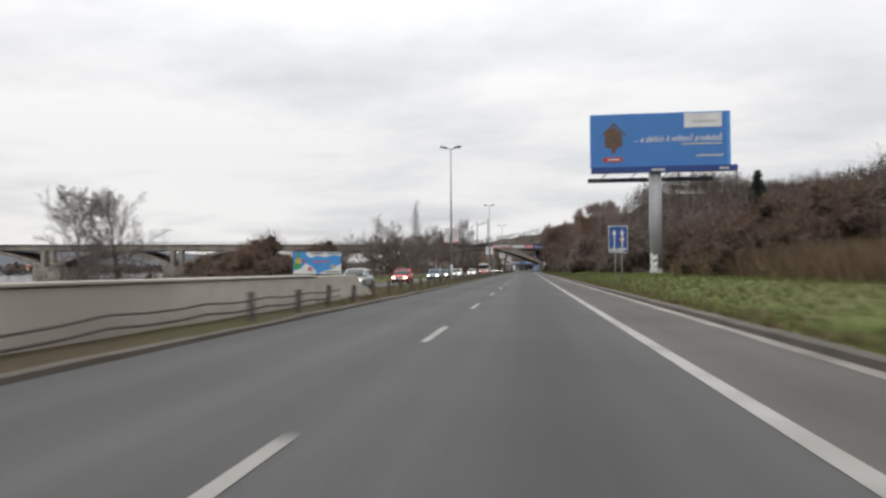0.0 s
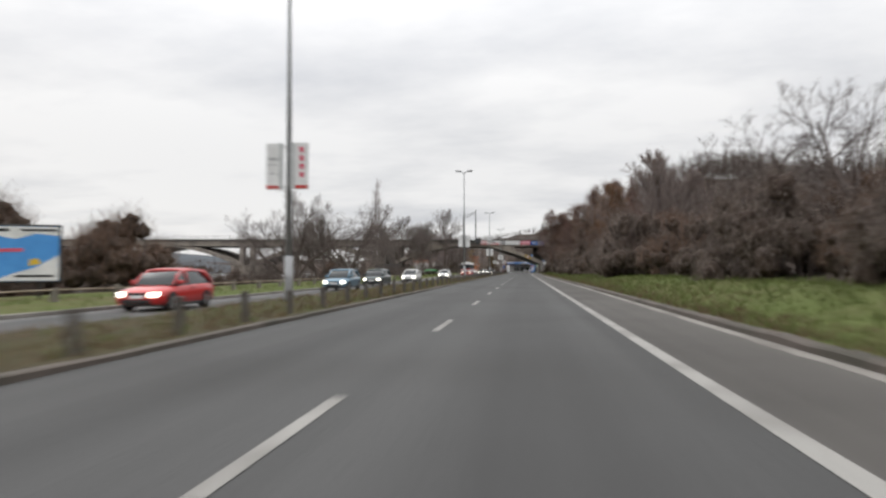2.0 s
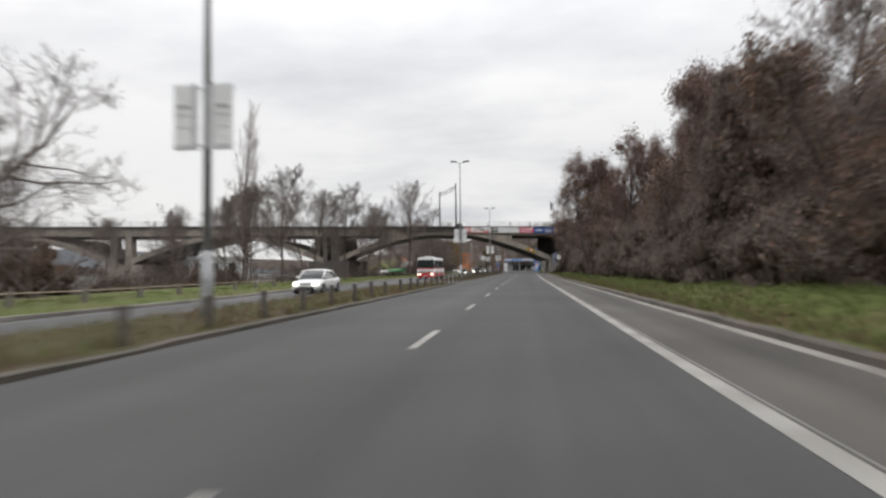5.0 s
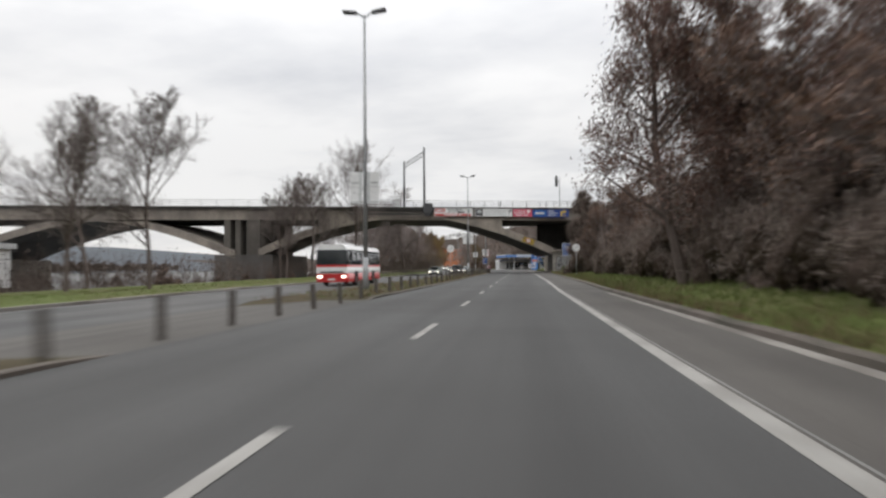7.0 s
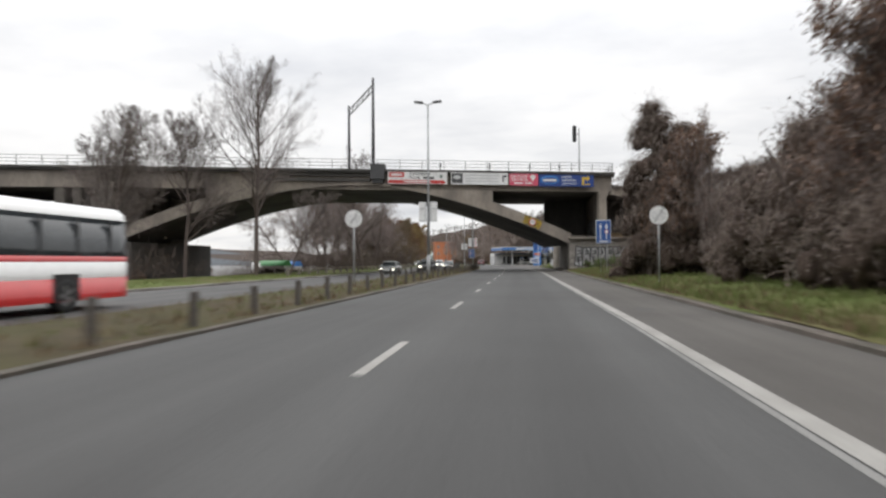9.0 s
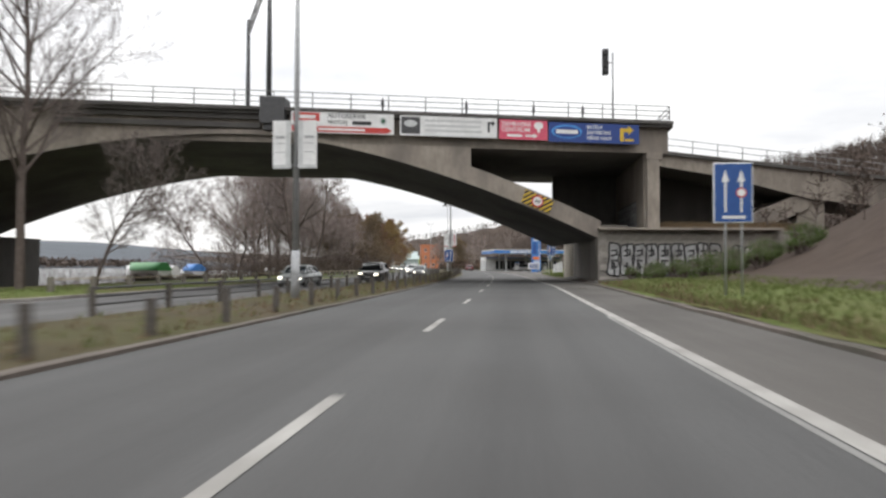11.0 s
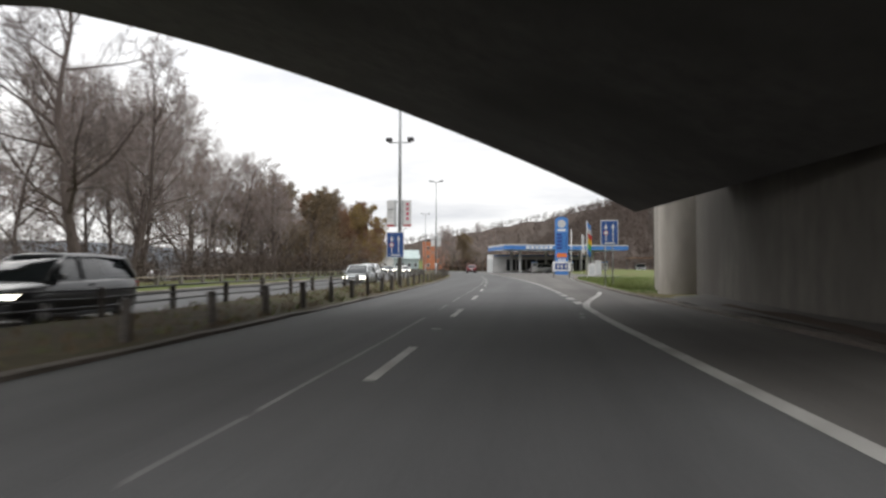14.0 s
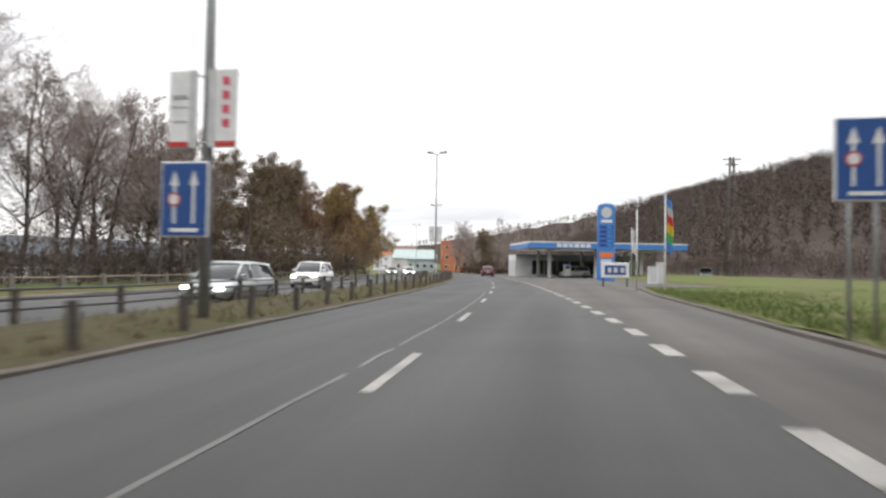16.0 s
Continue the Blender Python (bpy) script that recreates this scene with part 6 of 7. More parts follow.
for x, y, sc in ((-38, 252, 0.35), (-41, 250, 0.4), (-45, 249, 0.45), (-49, 251, 0.5), (-54, 249, 0.5), (-33, 247, 0.25), (-60, 247, 0.6)):
    plant(R.choice(bushes), x, y, None, sc, 0.2)

# hill side: verge thickets, then taller growth
for k in range(26):
    y = 14 + 5.2 * k + R.uniform(-1.2, 1.2)
    x = 10.3 + R.uniform(-0.6, 0.9) + (2.6 if 44 < y < 58 else 0) + (3.0 if y < 30 else 0) - (0.9 if y > 95 else 0)
    plant(R.choice(russets if y < 58 else vines if R.random() < 0.75 else bushes), x, y, None, R.uniform(0.6, 1.12) * (0.75 if y < 66 else 1.0), 0.25)
for k in range(26):
    y = 16 + 5.6 * k + R.uniform(-2, 2)
    plant(R.choice(russets), R.uniform(17, 22), y, None, R.uniform(0.9, 1.25), 0.3)
for k in range(70):
    y = R.uniform(18, 135)
    plant(R.choice(russets), R.uniform(23, 50), y, None, R.uniform(0.7, 1.2), 0.4)
for ob, x, y, s in ((spreading[0], 14.8, 75, 0.9), (brush[0], 12.0, 90, 0.55), (brush[1], 11.6, 96, 0.65), (hazy[0], 11.8, 102, 0.95), (hazy[1], 13.3, 102.6, 0.78), (brush[1], 10.8, 106.5, 0.62), (brush[0], 13.2, 110, 0.7), (hazy[1], 14.2, 118, 1.06), (rusty, 10.6, 120.9, 0.96), (brush[0], 9.6, 119, 0.62), (brush[1], 9.1, 122.5, 0.66), (brush[0], 12.4, 125, 0.75), (brush[0], 9.6, 127, 0.82), (rusty, 9.9, 128.5, 0.66), (brush[1], 9.2, 132, 0.95), (hazy[0], 10.4, 133.6, 0.98), (brush[1], 11.6, 136, 0.92), (brush[0], 10.0, 138.5, 0.95), (brush[1], 9.2, 141.8, 1.24), (brush[0], 10.4, 143, 1.16), (vtower[1], 9.4, 141, 0.85),
                    (brush[1], 10.0, 148, 0.95), (dark[0], 12.6, 147, 0.74), (brush[0], 9.8, 155, 0.95), (dark[0], 12.8, 155, 0.78), (dark[1], 14.0, 162, 0.95), (brush[1], 10.2, 163, 1.05), (dark[0], 13.6, 168, 0.92), (dark[1], 13.2, 175, 0.9), (brush[0], 10.2, 174, 1.0), (dark[0], 11.4, 183, 0.85), (dark[1], 12.4, 189, 0.85), (dark[0], 13.2, 195, 0.8), (dark[1], 18.5, 171, 1.1), (dark[0], 19.0, 161, 1.05), (dark[1], 17.0, 179, 1.0),
                    (vtower[1], 10.6, 190, 0.85), (vtower[0], 10.2, 183, 0.85), (vines[1], 11.6, 199, 1.2),
                    (vines[0], 11.4, 203, 1.1), (vines[1], 12.6, 208, 1.2), (vines[0], 10.2, 212.4, 1.15), (brush[0], 9.4, 212.4, 0.95), (brush[1], 8.9, 211.8, 0.98), (brush[0], 10.2, 213.2, 1.0), (brush[1], 10.8, 211.6, 0.95), (vines[2], 11.4, 217, 1.15), (vines[0], 11.4, 222, 0.85),
                    (vtower[1], 7.1, 228.4, 0.82), (vtower[0], 8.3, 227.8, 0.7), (brush[0], 7.0, 228.2, 0.92), (poplar, 8.9, 225.3, 0.36), (vines[1], 8.4, 229.5, 0.75), (vines[2], 11.0, 232, 0.85), (vines[0], 13.5, 227, 1.0), (vtower[1], 10.6, 224.5, 0.46), (vtower[0], 12.2, 223, 0.58), (vines[1], 14.0, 236, 0.9)):
    plant(ob, x, y, None, s, 0.3)
plant(bough, 7.0, 183, 0, 0.98, 0.3)
plant(bough, 10.4, 171, 20, 0.95, 0.3)
for k in range(20):
    y = 142 + 5.0 * k + R.uniform(-1, 1)
    x = 9.0 + R.uniform(-0.3, 0.7) + (0.9 if y > 225 else 0.5 if y > 205 else 0)
    plant(R.choice(vines), x, y, None, R.uniform(0.6, 0.95) * (0.85 if y > 200 else 1), 0.25)
for x, y, s in ((7.2, 265.3, 0.9), (8.4, 264.3, 1.2), (9.8, 263.9, 1.3), (11.2, 263.6, 1.5), (12.8, 264.0, 1.6), (9.6, 261.8, 0.9), (14.8, 264.3, 1.5), (16.5, 263.0, 1.6), (11.6, 261.2, 1.1), (13.6, 261.6, 1.3), (8.2, 262.2, 0.7), (15.4, 260.8, 1.2)):
    plant(greenbush, x, y - 0.5, None, s * 0.55, 0.05)
for x, y, s in ((14, 274, 0.5), (17, 276, 0.6), (12.5, 272.5, 0.35)):
    plant(bushes[0], x, y, None, s, 0.0)


# a dark spruce on the slope
def spruce():
    rnd = random.Random(7)
    s = Soup()
    for k in range(46):
        # tiers of drooping boughs
        z = k / 46
        for b in range(7):
            a, L_ = rnd.uniform(0, 6.28), (1 - z) ** 0.85 * 2.9 * rnd.uniform(0.7, 1.1) + 0.15
            for n in range(16):
                r_ = L_ * (n + rnd.random()) / 16
                s.leaf(Vector((math.cos(a) * r_ + rnd.gauss(0, 0.08), math.sin(a) * r_ + rnd.gauss(0, 0.08), 0.9 + z * 8.6 - r_ * 0.3 + 0.1 * r_ * r_)), 0.24, rnd, 0.5)
    t_ = tagged(new("spruce"), "dark green spruce standing out on the slope", "tree")
    w = Soup()
    w.stick(Vector((0, 0, -0.5)), Vector((0, 0, 9)), 0.18, 0.03, 6)
    for nm, q, m in (("trunk", w, M_BARK), ("crown", s, M_FIR)):
        o = new(nm, q.mesh(nm, m))
        o.parent = t_
    return t_


plant(spruce(), 25.8, 78, 0, 0.92)


# ---- the wooded hill as one stand ----
def woods():
    rnd = np.random.default_rng(5)
    V, F, n = [], [], 0
    pts = []
    while len(pts) < 7600:
        y = -20 + 760 * rnd.random() ** 1.15
        if rnd.random() < 0.16:
            y = 500 + 800 * rnd.random()
        f, (rx, rz) = hill_foot(y), ridge(y)
        k = rnd.random() ** 0.85
        x = f + 3 + (rx + 14 - f) * k
        if y < 262 and x < 18:
            continue
        pts.append((x, y))
    for x, y in pts:
        z = land(x, y)
        far = min(1.0, max(0.0, (math.hypot(x, y - 150) - 80) / 300))
        h = rnd.uniform(4.5, 8.5) * (1 + 0.25 * far) * (0.35 + 0.65 * smooth((x - hill_foot(y)) / 26)) * (0.7 if 80 < y < 215 or y > 285 else 1.0)
        m = int(66 - 24 * far)
        c = np.array((x, y, z))
        tip = c + (rnd.normal(0, 0.3), rnd.normal(0, 0.3), h)
        r_ = 0.03
        V += [tuple(c + (r_, 0, -0.3)), tuple(c + (-r_ * 0.5, r_, -0.3)), tuple(c + (-r_ * 0.5, -r_, -0.3)), tuple(tip)]
        F += [(n, n + 1, n + 3), (n + 1, n + 2, n + 3), (n + 2, n, n + 3)]
        n += 4
        # upright shoots and ragged clumps of dry leaves
        for k in range(m):
            t_ = rnd.uniform(0.2, 1.0)
            b = c + (tip - c) * t_
            w = h * (0.36 if y < 285 else 0.55) * (1.1 - t_ * 0.6)
            d = np.array((rnd.normal(0, w * 0.55), rnd.normal(0, w * 0.55), rnd.uniform(0.1, 1.0) * w))
            e = b + d
            s = rnd.normal(0, 1, 3) * 0.02 * (1 + 1.6 * far)
            V += [tuple(b - s), tuple(b + s), tuple(e)]
            F.append((n, n + 1, n + 2))
            n += 3
            if k % 4 != 0:
                q = rnd.normal(0, 1, (2, 3)) * (0.055 + 0.085 * far)
                V += [tuple(e - q[0] * 1.2), tuple(e + q[1] * 1.5), tuple(e + q[0] * 1.2)]
                F.append((n, n + 1, n + 2))
                n += 3
    me = bpy.data.meshes.new("hill_woods")
    me.from_pydata(V, [], F)
    me.materials.append(M_HILLWOOD)
    return tagged(new("hill_woods", me), "brown leafless woods covering the hill", "woods", kind="stuff")


M_HILLWOOD = leafmat("hill_twigs", ((0.075, 0.058, 0.05), (0.085, 0.067, 0.058), (0.1, 0.078, 0.067), (0.098, 0.072, 0.058), (0.09, 0.075, 0.063)))
woods()


# scrub on the banks, far woods across the river
def scrub():
    rnd = np.random.default_rng(8)
    V, F, n = [], [], 0
    pts = []
    for k in range(800):
        pts.append((-555 - 60 * rnd.random(), -300 + 1500 * rnd.random(), rnd.uniform(7, 13), 16, 0))
    for k in range(900):
        y = rnd.uniform(15, 255)
        pts.append((rnd.uniform(-60, -30) - 6 * (y < 60), y, rnd.uniform(1.6, 4.2), 60, 1))
    for k in range(900):
        y = rnd.uniform(288, 420)
        pts.append((bend(y) - 21.5 - 34 * rnd.random() ** 1.2, y, rnd.uniform(1.2, 4.8), 60, 1))
    for k in range(700):
        y = rnd.uniform(272, 460)
        pts.append((hill_foot(y) + rnd.uniform(-2.5, 6) - 3 * (y < 300), y, rnd.uniform(0.8, 3.6), 44, 1))
    for x, y, h, m, near in pts:
        z = land(x, y)
        for j in range(m):
            c = np.array((x, y, z + h * rnd.uniform(0.05, 0.6) if near else z + h * rnd.uniform(0.2, 0.9)))
            c[:2] += rnd.normal(0, h * (0.3 if near else 0.25), 2)
            if near and j % 3:
                e = c + np.array((rnd.normal(0, 0.22), rnd.normal(0, 0.22), rnd.uniform(0.3, 1.0))) * h * 0.5
                s = rnd.normal(0, 1, 3) * 0.014
                V += [tuple(c - s), tuple(c + s), tuple(e)]
                F.append((n, n + 1, n + 2))
                n += 3
                c = e
            q = rnd.normal(0, 1, (2, 3)) * (0.05 if near else h * 0.13)
            V += [tuple(c - q[0] * 1.2), tuple(c + q[1] * 1.5), tuple(c + q[0] * 1.2)]
            F.append((n, n + 1, n + 2))
            n += 3
    me = bpy.data.meshes.new("bank_scrub")
    me.from_pydata(V, [], F)
    me.materials.append(M_HILLWOOD)
    return tagged(new("bank_scrub", me), "brown leafless scrub along the banks and hill foot", "scrub", kind="stuff")


scrub()


# ---- grass tufts, longest along the kerbs ----
def tufts(name, label, material, count, place, h0, h1, seed):
    rnd = np.random.default_rng(seed)
    V, F, n = [], [], 0
    for k in range(count):
        x, y, z = place(rnd)
        for j in range(4):
            a = rnd.uniform(0, 6.28)
            h = rnd.uniform(h0, h1)
            p = np.array((x + rnd.normal(0, 0.06), y + rnd.normal(0, 0.06), z - 0.02))
            s = np.array((math.cos(a), math.sin(a), 0)) * rnd.uniform(0.008, 0.02)
            e = p + np.array((rnd.normal(0, 0.4), rnd.normal(0, 0.4), 1)) * h
            V += [tuple(p - s), tuple(p + s), tuple(e)]
            F.append((n, n + 1, n + 2))
            n += 3
    me = bpy.data.meshes.new(name)
    me.from_pydata(V, [], F)
    me.materials.append(material)
    return tagged(new(name, me), label, "grass", kind="stuff")


def on_right(rnd):
    y = rnd.uniform(0, 262) if rnd.random() < 0.92 else rnd.uniform(292, 320)
    x = kr(y) + 0.3 + 6.5 * rnd.random() ** 1.5
    return x, y, max(land(x, y), 0.12) + 0.03


def on_median(rnd):
    y = rnd.choice((rnd.uniform(19, 157), rnd.uniform(19, 157), rnd.uniform(177, 340)))
    x = kl(y) - 0.3 - 4.2 * rnd.random() ** 1.4
    return x, y, 0.1 if x - bend(y) > -8 else 0.0


def on_bank(rnd):
    y = rnd.uniform(15, 260)
    x = verge_far(y) - 0.3 - 7 * rnd.random()
    return x, y, -0.1


def on_straw(rnd):
    y = rnd.uniform(8, 46)
    x = 9.3 + 4.5 * rnd.random()
    return x, y, land(x, y)


tufts("verge_grass", "green grass blades on the verge", M_BLADE, 30000, on_right, 0.06, 0.2, 1)
tufts("median_grass", "yellowing grass on the median", M_STRAW, 9000, on_median, 0.05, 0.22, 2)
tufts("median_grass", "green grass on the median", M_BLADE, 4500, on_median, 0.05, 0.2, 3)
tufts("bank_grass", "grass on the river side", M_BLADE, 9000, on_bank, 0.06, 0.22, 4)
tufts("straw", "tall rust-brown dry grass before the thicket", M_STRAW, 5000, on_straw, 0.5, 1.5, 6)


def by_kerb(rnd):
    y = rnd.uniform(0, 263)
    x = kr(y) + 0.25 + (0.9 if noise.noise((y * 0.13, 2.0, 0)) > 0 else 2.2) * rnd.random() ** 1.6
    return x, y, max(land(x, y), 0.12) + 0.03


tufts("verge_grass", "dry brown grass along the kerb", M_STRAW, 7000, by_kerb, 0.05, 0.2, 9)


def on_lawn(rnd):
    y = rnd.uniform(288, 330)
    x = kr(y) + 0.3 + 20 * rnd.random()
    return x, y, 0.12 + 0.012 * (x - kr(y))


def on_ledge(rnd):
    x = rnd.uniform(10.2, 20)
    k = rnd.random()
    return x, gwy(x) + 0.4 + 5.4 * k, GZ + 0.02 + 0.6 * k


tufts("ledge_grass", "bleached dry grass on top of the graffiti wall", M_STRAW, 2600, on_ledge, 0.15, 0.6, 14)
tufts("lawn_grass", "short green grass of the lawn", M_LUSH, 12000, on_lawn, 0.04, 0.12, 12)


# ---- vehicles ----
def loft(bm, rings, mi=None, caps=True, smooth_=True):
    R_ = [[bm.verts.new(p) for p in r] for r in rings]
    n = len(R_[0])
    for i, (A, B) in enumerate(zip(R_, R_[1:])):
        for k in range(n - 1):
            f = bm.faces.new((A[k], B[k], B[k + 1], A[k + 1]))
            f.smooth = smooth_
            if mi is not None:
                f.material_index = mi(i, k)
    if caps:
        bm.faces.new(R_[0])
        bm.faces.new(R_[-1][::-1])
    return R_


def wheel(parent, x, y, r, w):
    bm = bmesh.new()
    prof = ((r * 0.62, -w / 2), (r * 0.93, -w / 2), (r, -w * 0.35), (r, w * 0.35), (r * 0.93, w / 2), (r * 0.62, w / 2))
    n = 20
    rings = [[(x + o, y + rr * math.cos(2 * math.pi * k / n), r + rr * math.sin(2 * math.pi * k / n)) for rr, o in prof] for k in range(n + 1)]
    loft(bm, rings, caps=False)
    bmesh.ops.remove_doubles(bm, verts=bm.verts, dist=1e-4)
    wh = part("wheel", bm, M_RUBBER, parent)
    bm = bmesh.new()
    s = 1 if x > 0 else -1
    for k in range(5):
        a = 2 * math.pi * k / 5
        d, e = Vector((0, math.cos(a), math.sin(a))), Vector((0, -math.sin(a), math.cos(a)))
        o = Vector((x + s * w * 0.36, y, r))
        q = [o + d * 0.05 + e * 0.045, o + d * r * 0.64 + e * 0.06, o + d * r * 0.64 - e * 0.06, o + d * 0.05 - e * 0.045]
        top = [bm.verts.new(p + Vector((s * 0.03, 0, 0))) for p in q]
        low = [bm.verts.new(p) for p in q]
        bm.faces.new(top)
        for j in range(4):
            bm.faces.new((low[j], low[(j + 1) % 4], top[(j + 1) % 4], top[j]))
    tube(bm, [(x + s * w * 0.3, y, r), (x + s * w * 0.33, y, r)], r * 0.63, n=16)
    bmesh.ops.recalc_face_normals(bm, faces=bm.faces)
    part("rim", bm, M_ALLOY, wh)


def car(label, colour, L=4.2, W=1.76, H=1.47, style="hatch", lit=True):
    """A car facing +y, wheels on z = 0."""
    c = tagged(new("car"), label, "car", "cars on the road")
    w = W / 2
    belt = 0.92 if style != "suv" else 1.06
    hood = belt - 0.06
    yf, yr = L / 2, -L / 2
    tail = {"hatch": 0.1, "estate": 0.1, "suv": 0.12, "sedan": 0.75}[style]
    body = [  # y, half width, bottom, top at the middle
        (yr, w * 0.8, 0.36, belt - 0.22), (yr + 0.08, w * 0.93, 0.27, belt - 0.05), (yr + 0.3, w, 0.22, belt + 0.02), (yr + 1.0, w, 0.2, belt + 0.02), (0.0, w, 0.19, belt), (yf - 1.35, w, 0.2, belt - 0.02),
        (yf - 1.0, w * 0.99, 0.21, hood - 0.02), (yf - 0.45, w * 0.97, 0.22, hood - 0.1), (yf - 0.14, w * 0.9, 0.24, hood - 0.22), (yf, w * 0.74, 0.3, hood - 0.38)]
    rings = []
    for y, hw, z0, z1 in body:
        m = (z0 + z1) / 2
        half = [(hw * 0.86, z0), (hw * 0.985, z0 + 0.1), (hw, m), (hw * 0.985, z1 - 0.1), (hw * 0.9, z1 - 0.02), (hw * 0.55, z1 + 0.025)]
        rings.append([(-x, y, z) for x, z in half][::1] + [(x, y, z) for x, z in half[::-1]])
    bm = bmesh.new()
    loft(bm, rings)
    bmesh.ops.recalc_face_normals(bm, faces=bm.faces)
    body_ob = part("body", bm, colour, c)
    ws = yf - 1.05      # foot of the windscreen
    rear = yr + tail
    top_f, top_r = ws - 0.75, rear + (0.35 if style in ("estate", "suv") else 0.55 if style == "hatch" else 0.7)
    # cabin: dark glass all round
    cab = []
    for y, z, hw in ((ws, belt - 0.03, w * 0.86), (ws - 0.4, belt + (H - belt) * 0.6, w * 0.8), (top_f, H - 0.05, w * 0.7), ((top_f + top_r) / 2, H - 0.02, w * 0.71), (top_r, H - 0.06, w * 0.69), (rear + 0.12, belt + (H - belt) * 0.45, w * 0.78), (rear, belt, w * 0.84)):
        cab.append([(-w * 0.93, y, belt - 0.05), (-hw - 0.02, y, max(belt - 0.04, z - 0.07)), (-hw * 0.9, y, z), (hw * 0.9, y, z), (hw + 0.02, y, max(belt - 0.04, z - 0.07)), (w * 0.93, y, belt - 0.05)])
    bm = bmesh.new()
    loft(bm, cab)
    bmesh.ops.recalc_face_normals(bm, faces=bm.faces)
    part("glasshouse", bm, M_GLASS, c, "dark tinted glass")
    # roof skin and pillars
    bm = bmesh.new()
    rf = []
    for y, z, hw in ((top_f + 0.08, H - 0.055, w * 0.71), (top_f - 0.15, H - 0.012, w * 0.72), ((top_f + top_r) / 2, H + 0.008, w * 0.725), (top_r + 0.1, H - 0.035, w * 0.71), (top_r - 0.08, H - 0.09, w * 0.7)):
        rf.append([(-hw - 0.03, y, z - 0.09), (-hw, y, z - 0.015), (-hw * 0.6, y, z + 0.012), (hw * 0.6, y, z + 0.012), (hw, y, z - 0.015), (hw + 0.03, y, z - 0.09)])
    loft(bm, rf)
    bmesh.ops.recalc_face_normals(bm, faces=bm.faces)
    part("roof", bm, colour, c)
    for s in (-1, 1):
        for a, b, r_ in (((ws, belt - 0.04, 0.86), (top_f, H - 0.07, 0.73), 0.045), ((0.05, belt, 0.93), (0.0, H - 0.08, 0.74), 0.04), ((rear, belt, 0.86), (top_r, H - 0.09, 0.72), 0.07)):
            bm = bmesh.new()
            tube(bm, ((s * w * a[2], a[0], a[1]), (s * w * (a[2] * 0.4 + b[2] * 0.62), (a[0] + b[0]) / 2, (a[1] + b[1]) / 2 + 0.03), (s * w * b[2], b[0], b[1])), r_, n=6)
            part("pillar", bm, colour, c)
        bm = bmesh.new()
        box(bm, s * w * 1.02 - 0.1, s * w * 1.02 + 0.1, ws - 0.35, ws - 0.2, belt - 0.01, belt + 0.13, 0.03)
        part("mirror", bm, colour, c)
        bm = bmesh.new()
        xa, xb = sorted((s * w * 0.5, s * w * 0.88))
        box(bm, xa, xb, yf - 0.3, yf + 0.035, hood - 0.4, hood - 0.2, 0.05)
        for v in bm.verts:
            v.co.y -= 0.13 * max(0, (abs(v.co.x) / w - 0.5)) / 0.38
        hl = part("headlight", bm, M_LAMP if lit else M_GREYPAINT, c, "lit headlight" if lit else "")
        bm = bmesh.new()
        xa, xb = sorted((s * w * 0.62, s * w * 0.93))
        box(bm, xa, xb, yr - 0.01, yr + 0.12, belt - 0.3, belt - 0.08, 0.03)
        part("tail_light", bm, M_TAIL, c)
        bm = bmesh.new()
        box(bm, s * w - 0.012, s * w + 0.012, -0.3, -0.12, belt - 0.16, belt - 0.12, 0.005)
        part("door_handle", bm, M_TRIM, c)
        bm = bmesh.new()
        box(bm, s * w * 0.97 - 0.03, s * w * 0.97 + 0.03, yr + 1.1, yf - 1.2, 0.18, 0.28, 0.02)
        part("sill", bm, M_TRIM, c)
        for y in (yr + 0.75, yf - 0.82):
            # dark arch round each wheel
            bm = bmesh.new()
            n = 12
            rr = 0.37 if style != "suv" else 0.41
            ring = []
            for k in range(n + 1):
                a = math.pi * k / n
                ring.append(((s * (w + 0.004), y + rr * math.cos(a), 0.3 + rr * math.sin(a)), (s * (w + 0.004), y + (rr - 0.09) * math.cos(a), 0.3 + (rr - 0.09) * math.sin(a))))
            for (a0, a1), (b0, b1) in zip(ring, ring[1:]):
                bm.faces.new([bm.verts.new(p) for p in (a0, b0, b1, a1)])
            part("wheel_arch", bm, M_TRIM, c)
    for x in (-w + 0.1, w - 0.1):
        for y in (yr + 0.75, yf - 0.82):
            wheel(c, x, y, 0.31 if style != "suv" else 0.35, 0.22)
    for nm, x0, x1, z0, z1, m in (("grille", -w * 0.42, w * 0.42, hood - 0.38, hood - 0.22, M_TRIM), ("lower_grille", -w * 0.62, w * 0.62, 0.3, 0.42, M_TRIM), ("plate", -0.26, 0.26, 0.44, 0.55, M_WHITE)):
        bm = bmesh.new()
        box(bm, x0, x1, yf - 0.13, yf + 0.012 - (0.05 if nm == "grille" else 0.0), z0, z1, 0.015)
        part(nm, bm, m, c)
    for nm, x0, x1, z0, z1, m in (("plate", -0.26, 0.26, 0.58, 0.69, M_WHITE), ("bumper", -w * 0.8, w * 0.8, 0.28, 0.42, M_TRIM)):
        bm = bmesh.new()
        box(bm, x0, x1, yr - 0.02, yr + 0.1, z0, z1, 0.02)
        part(nm, bm, m, c)
    bm = bmesh.new()
    box(bm, -w * 0.8, w * 0.8, yr + 0.3, yf - 0.4, 0.17, 0.3)
    part("underbody", bm, M_TRIM, c)
    return c


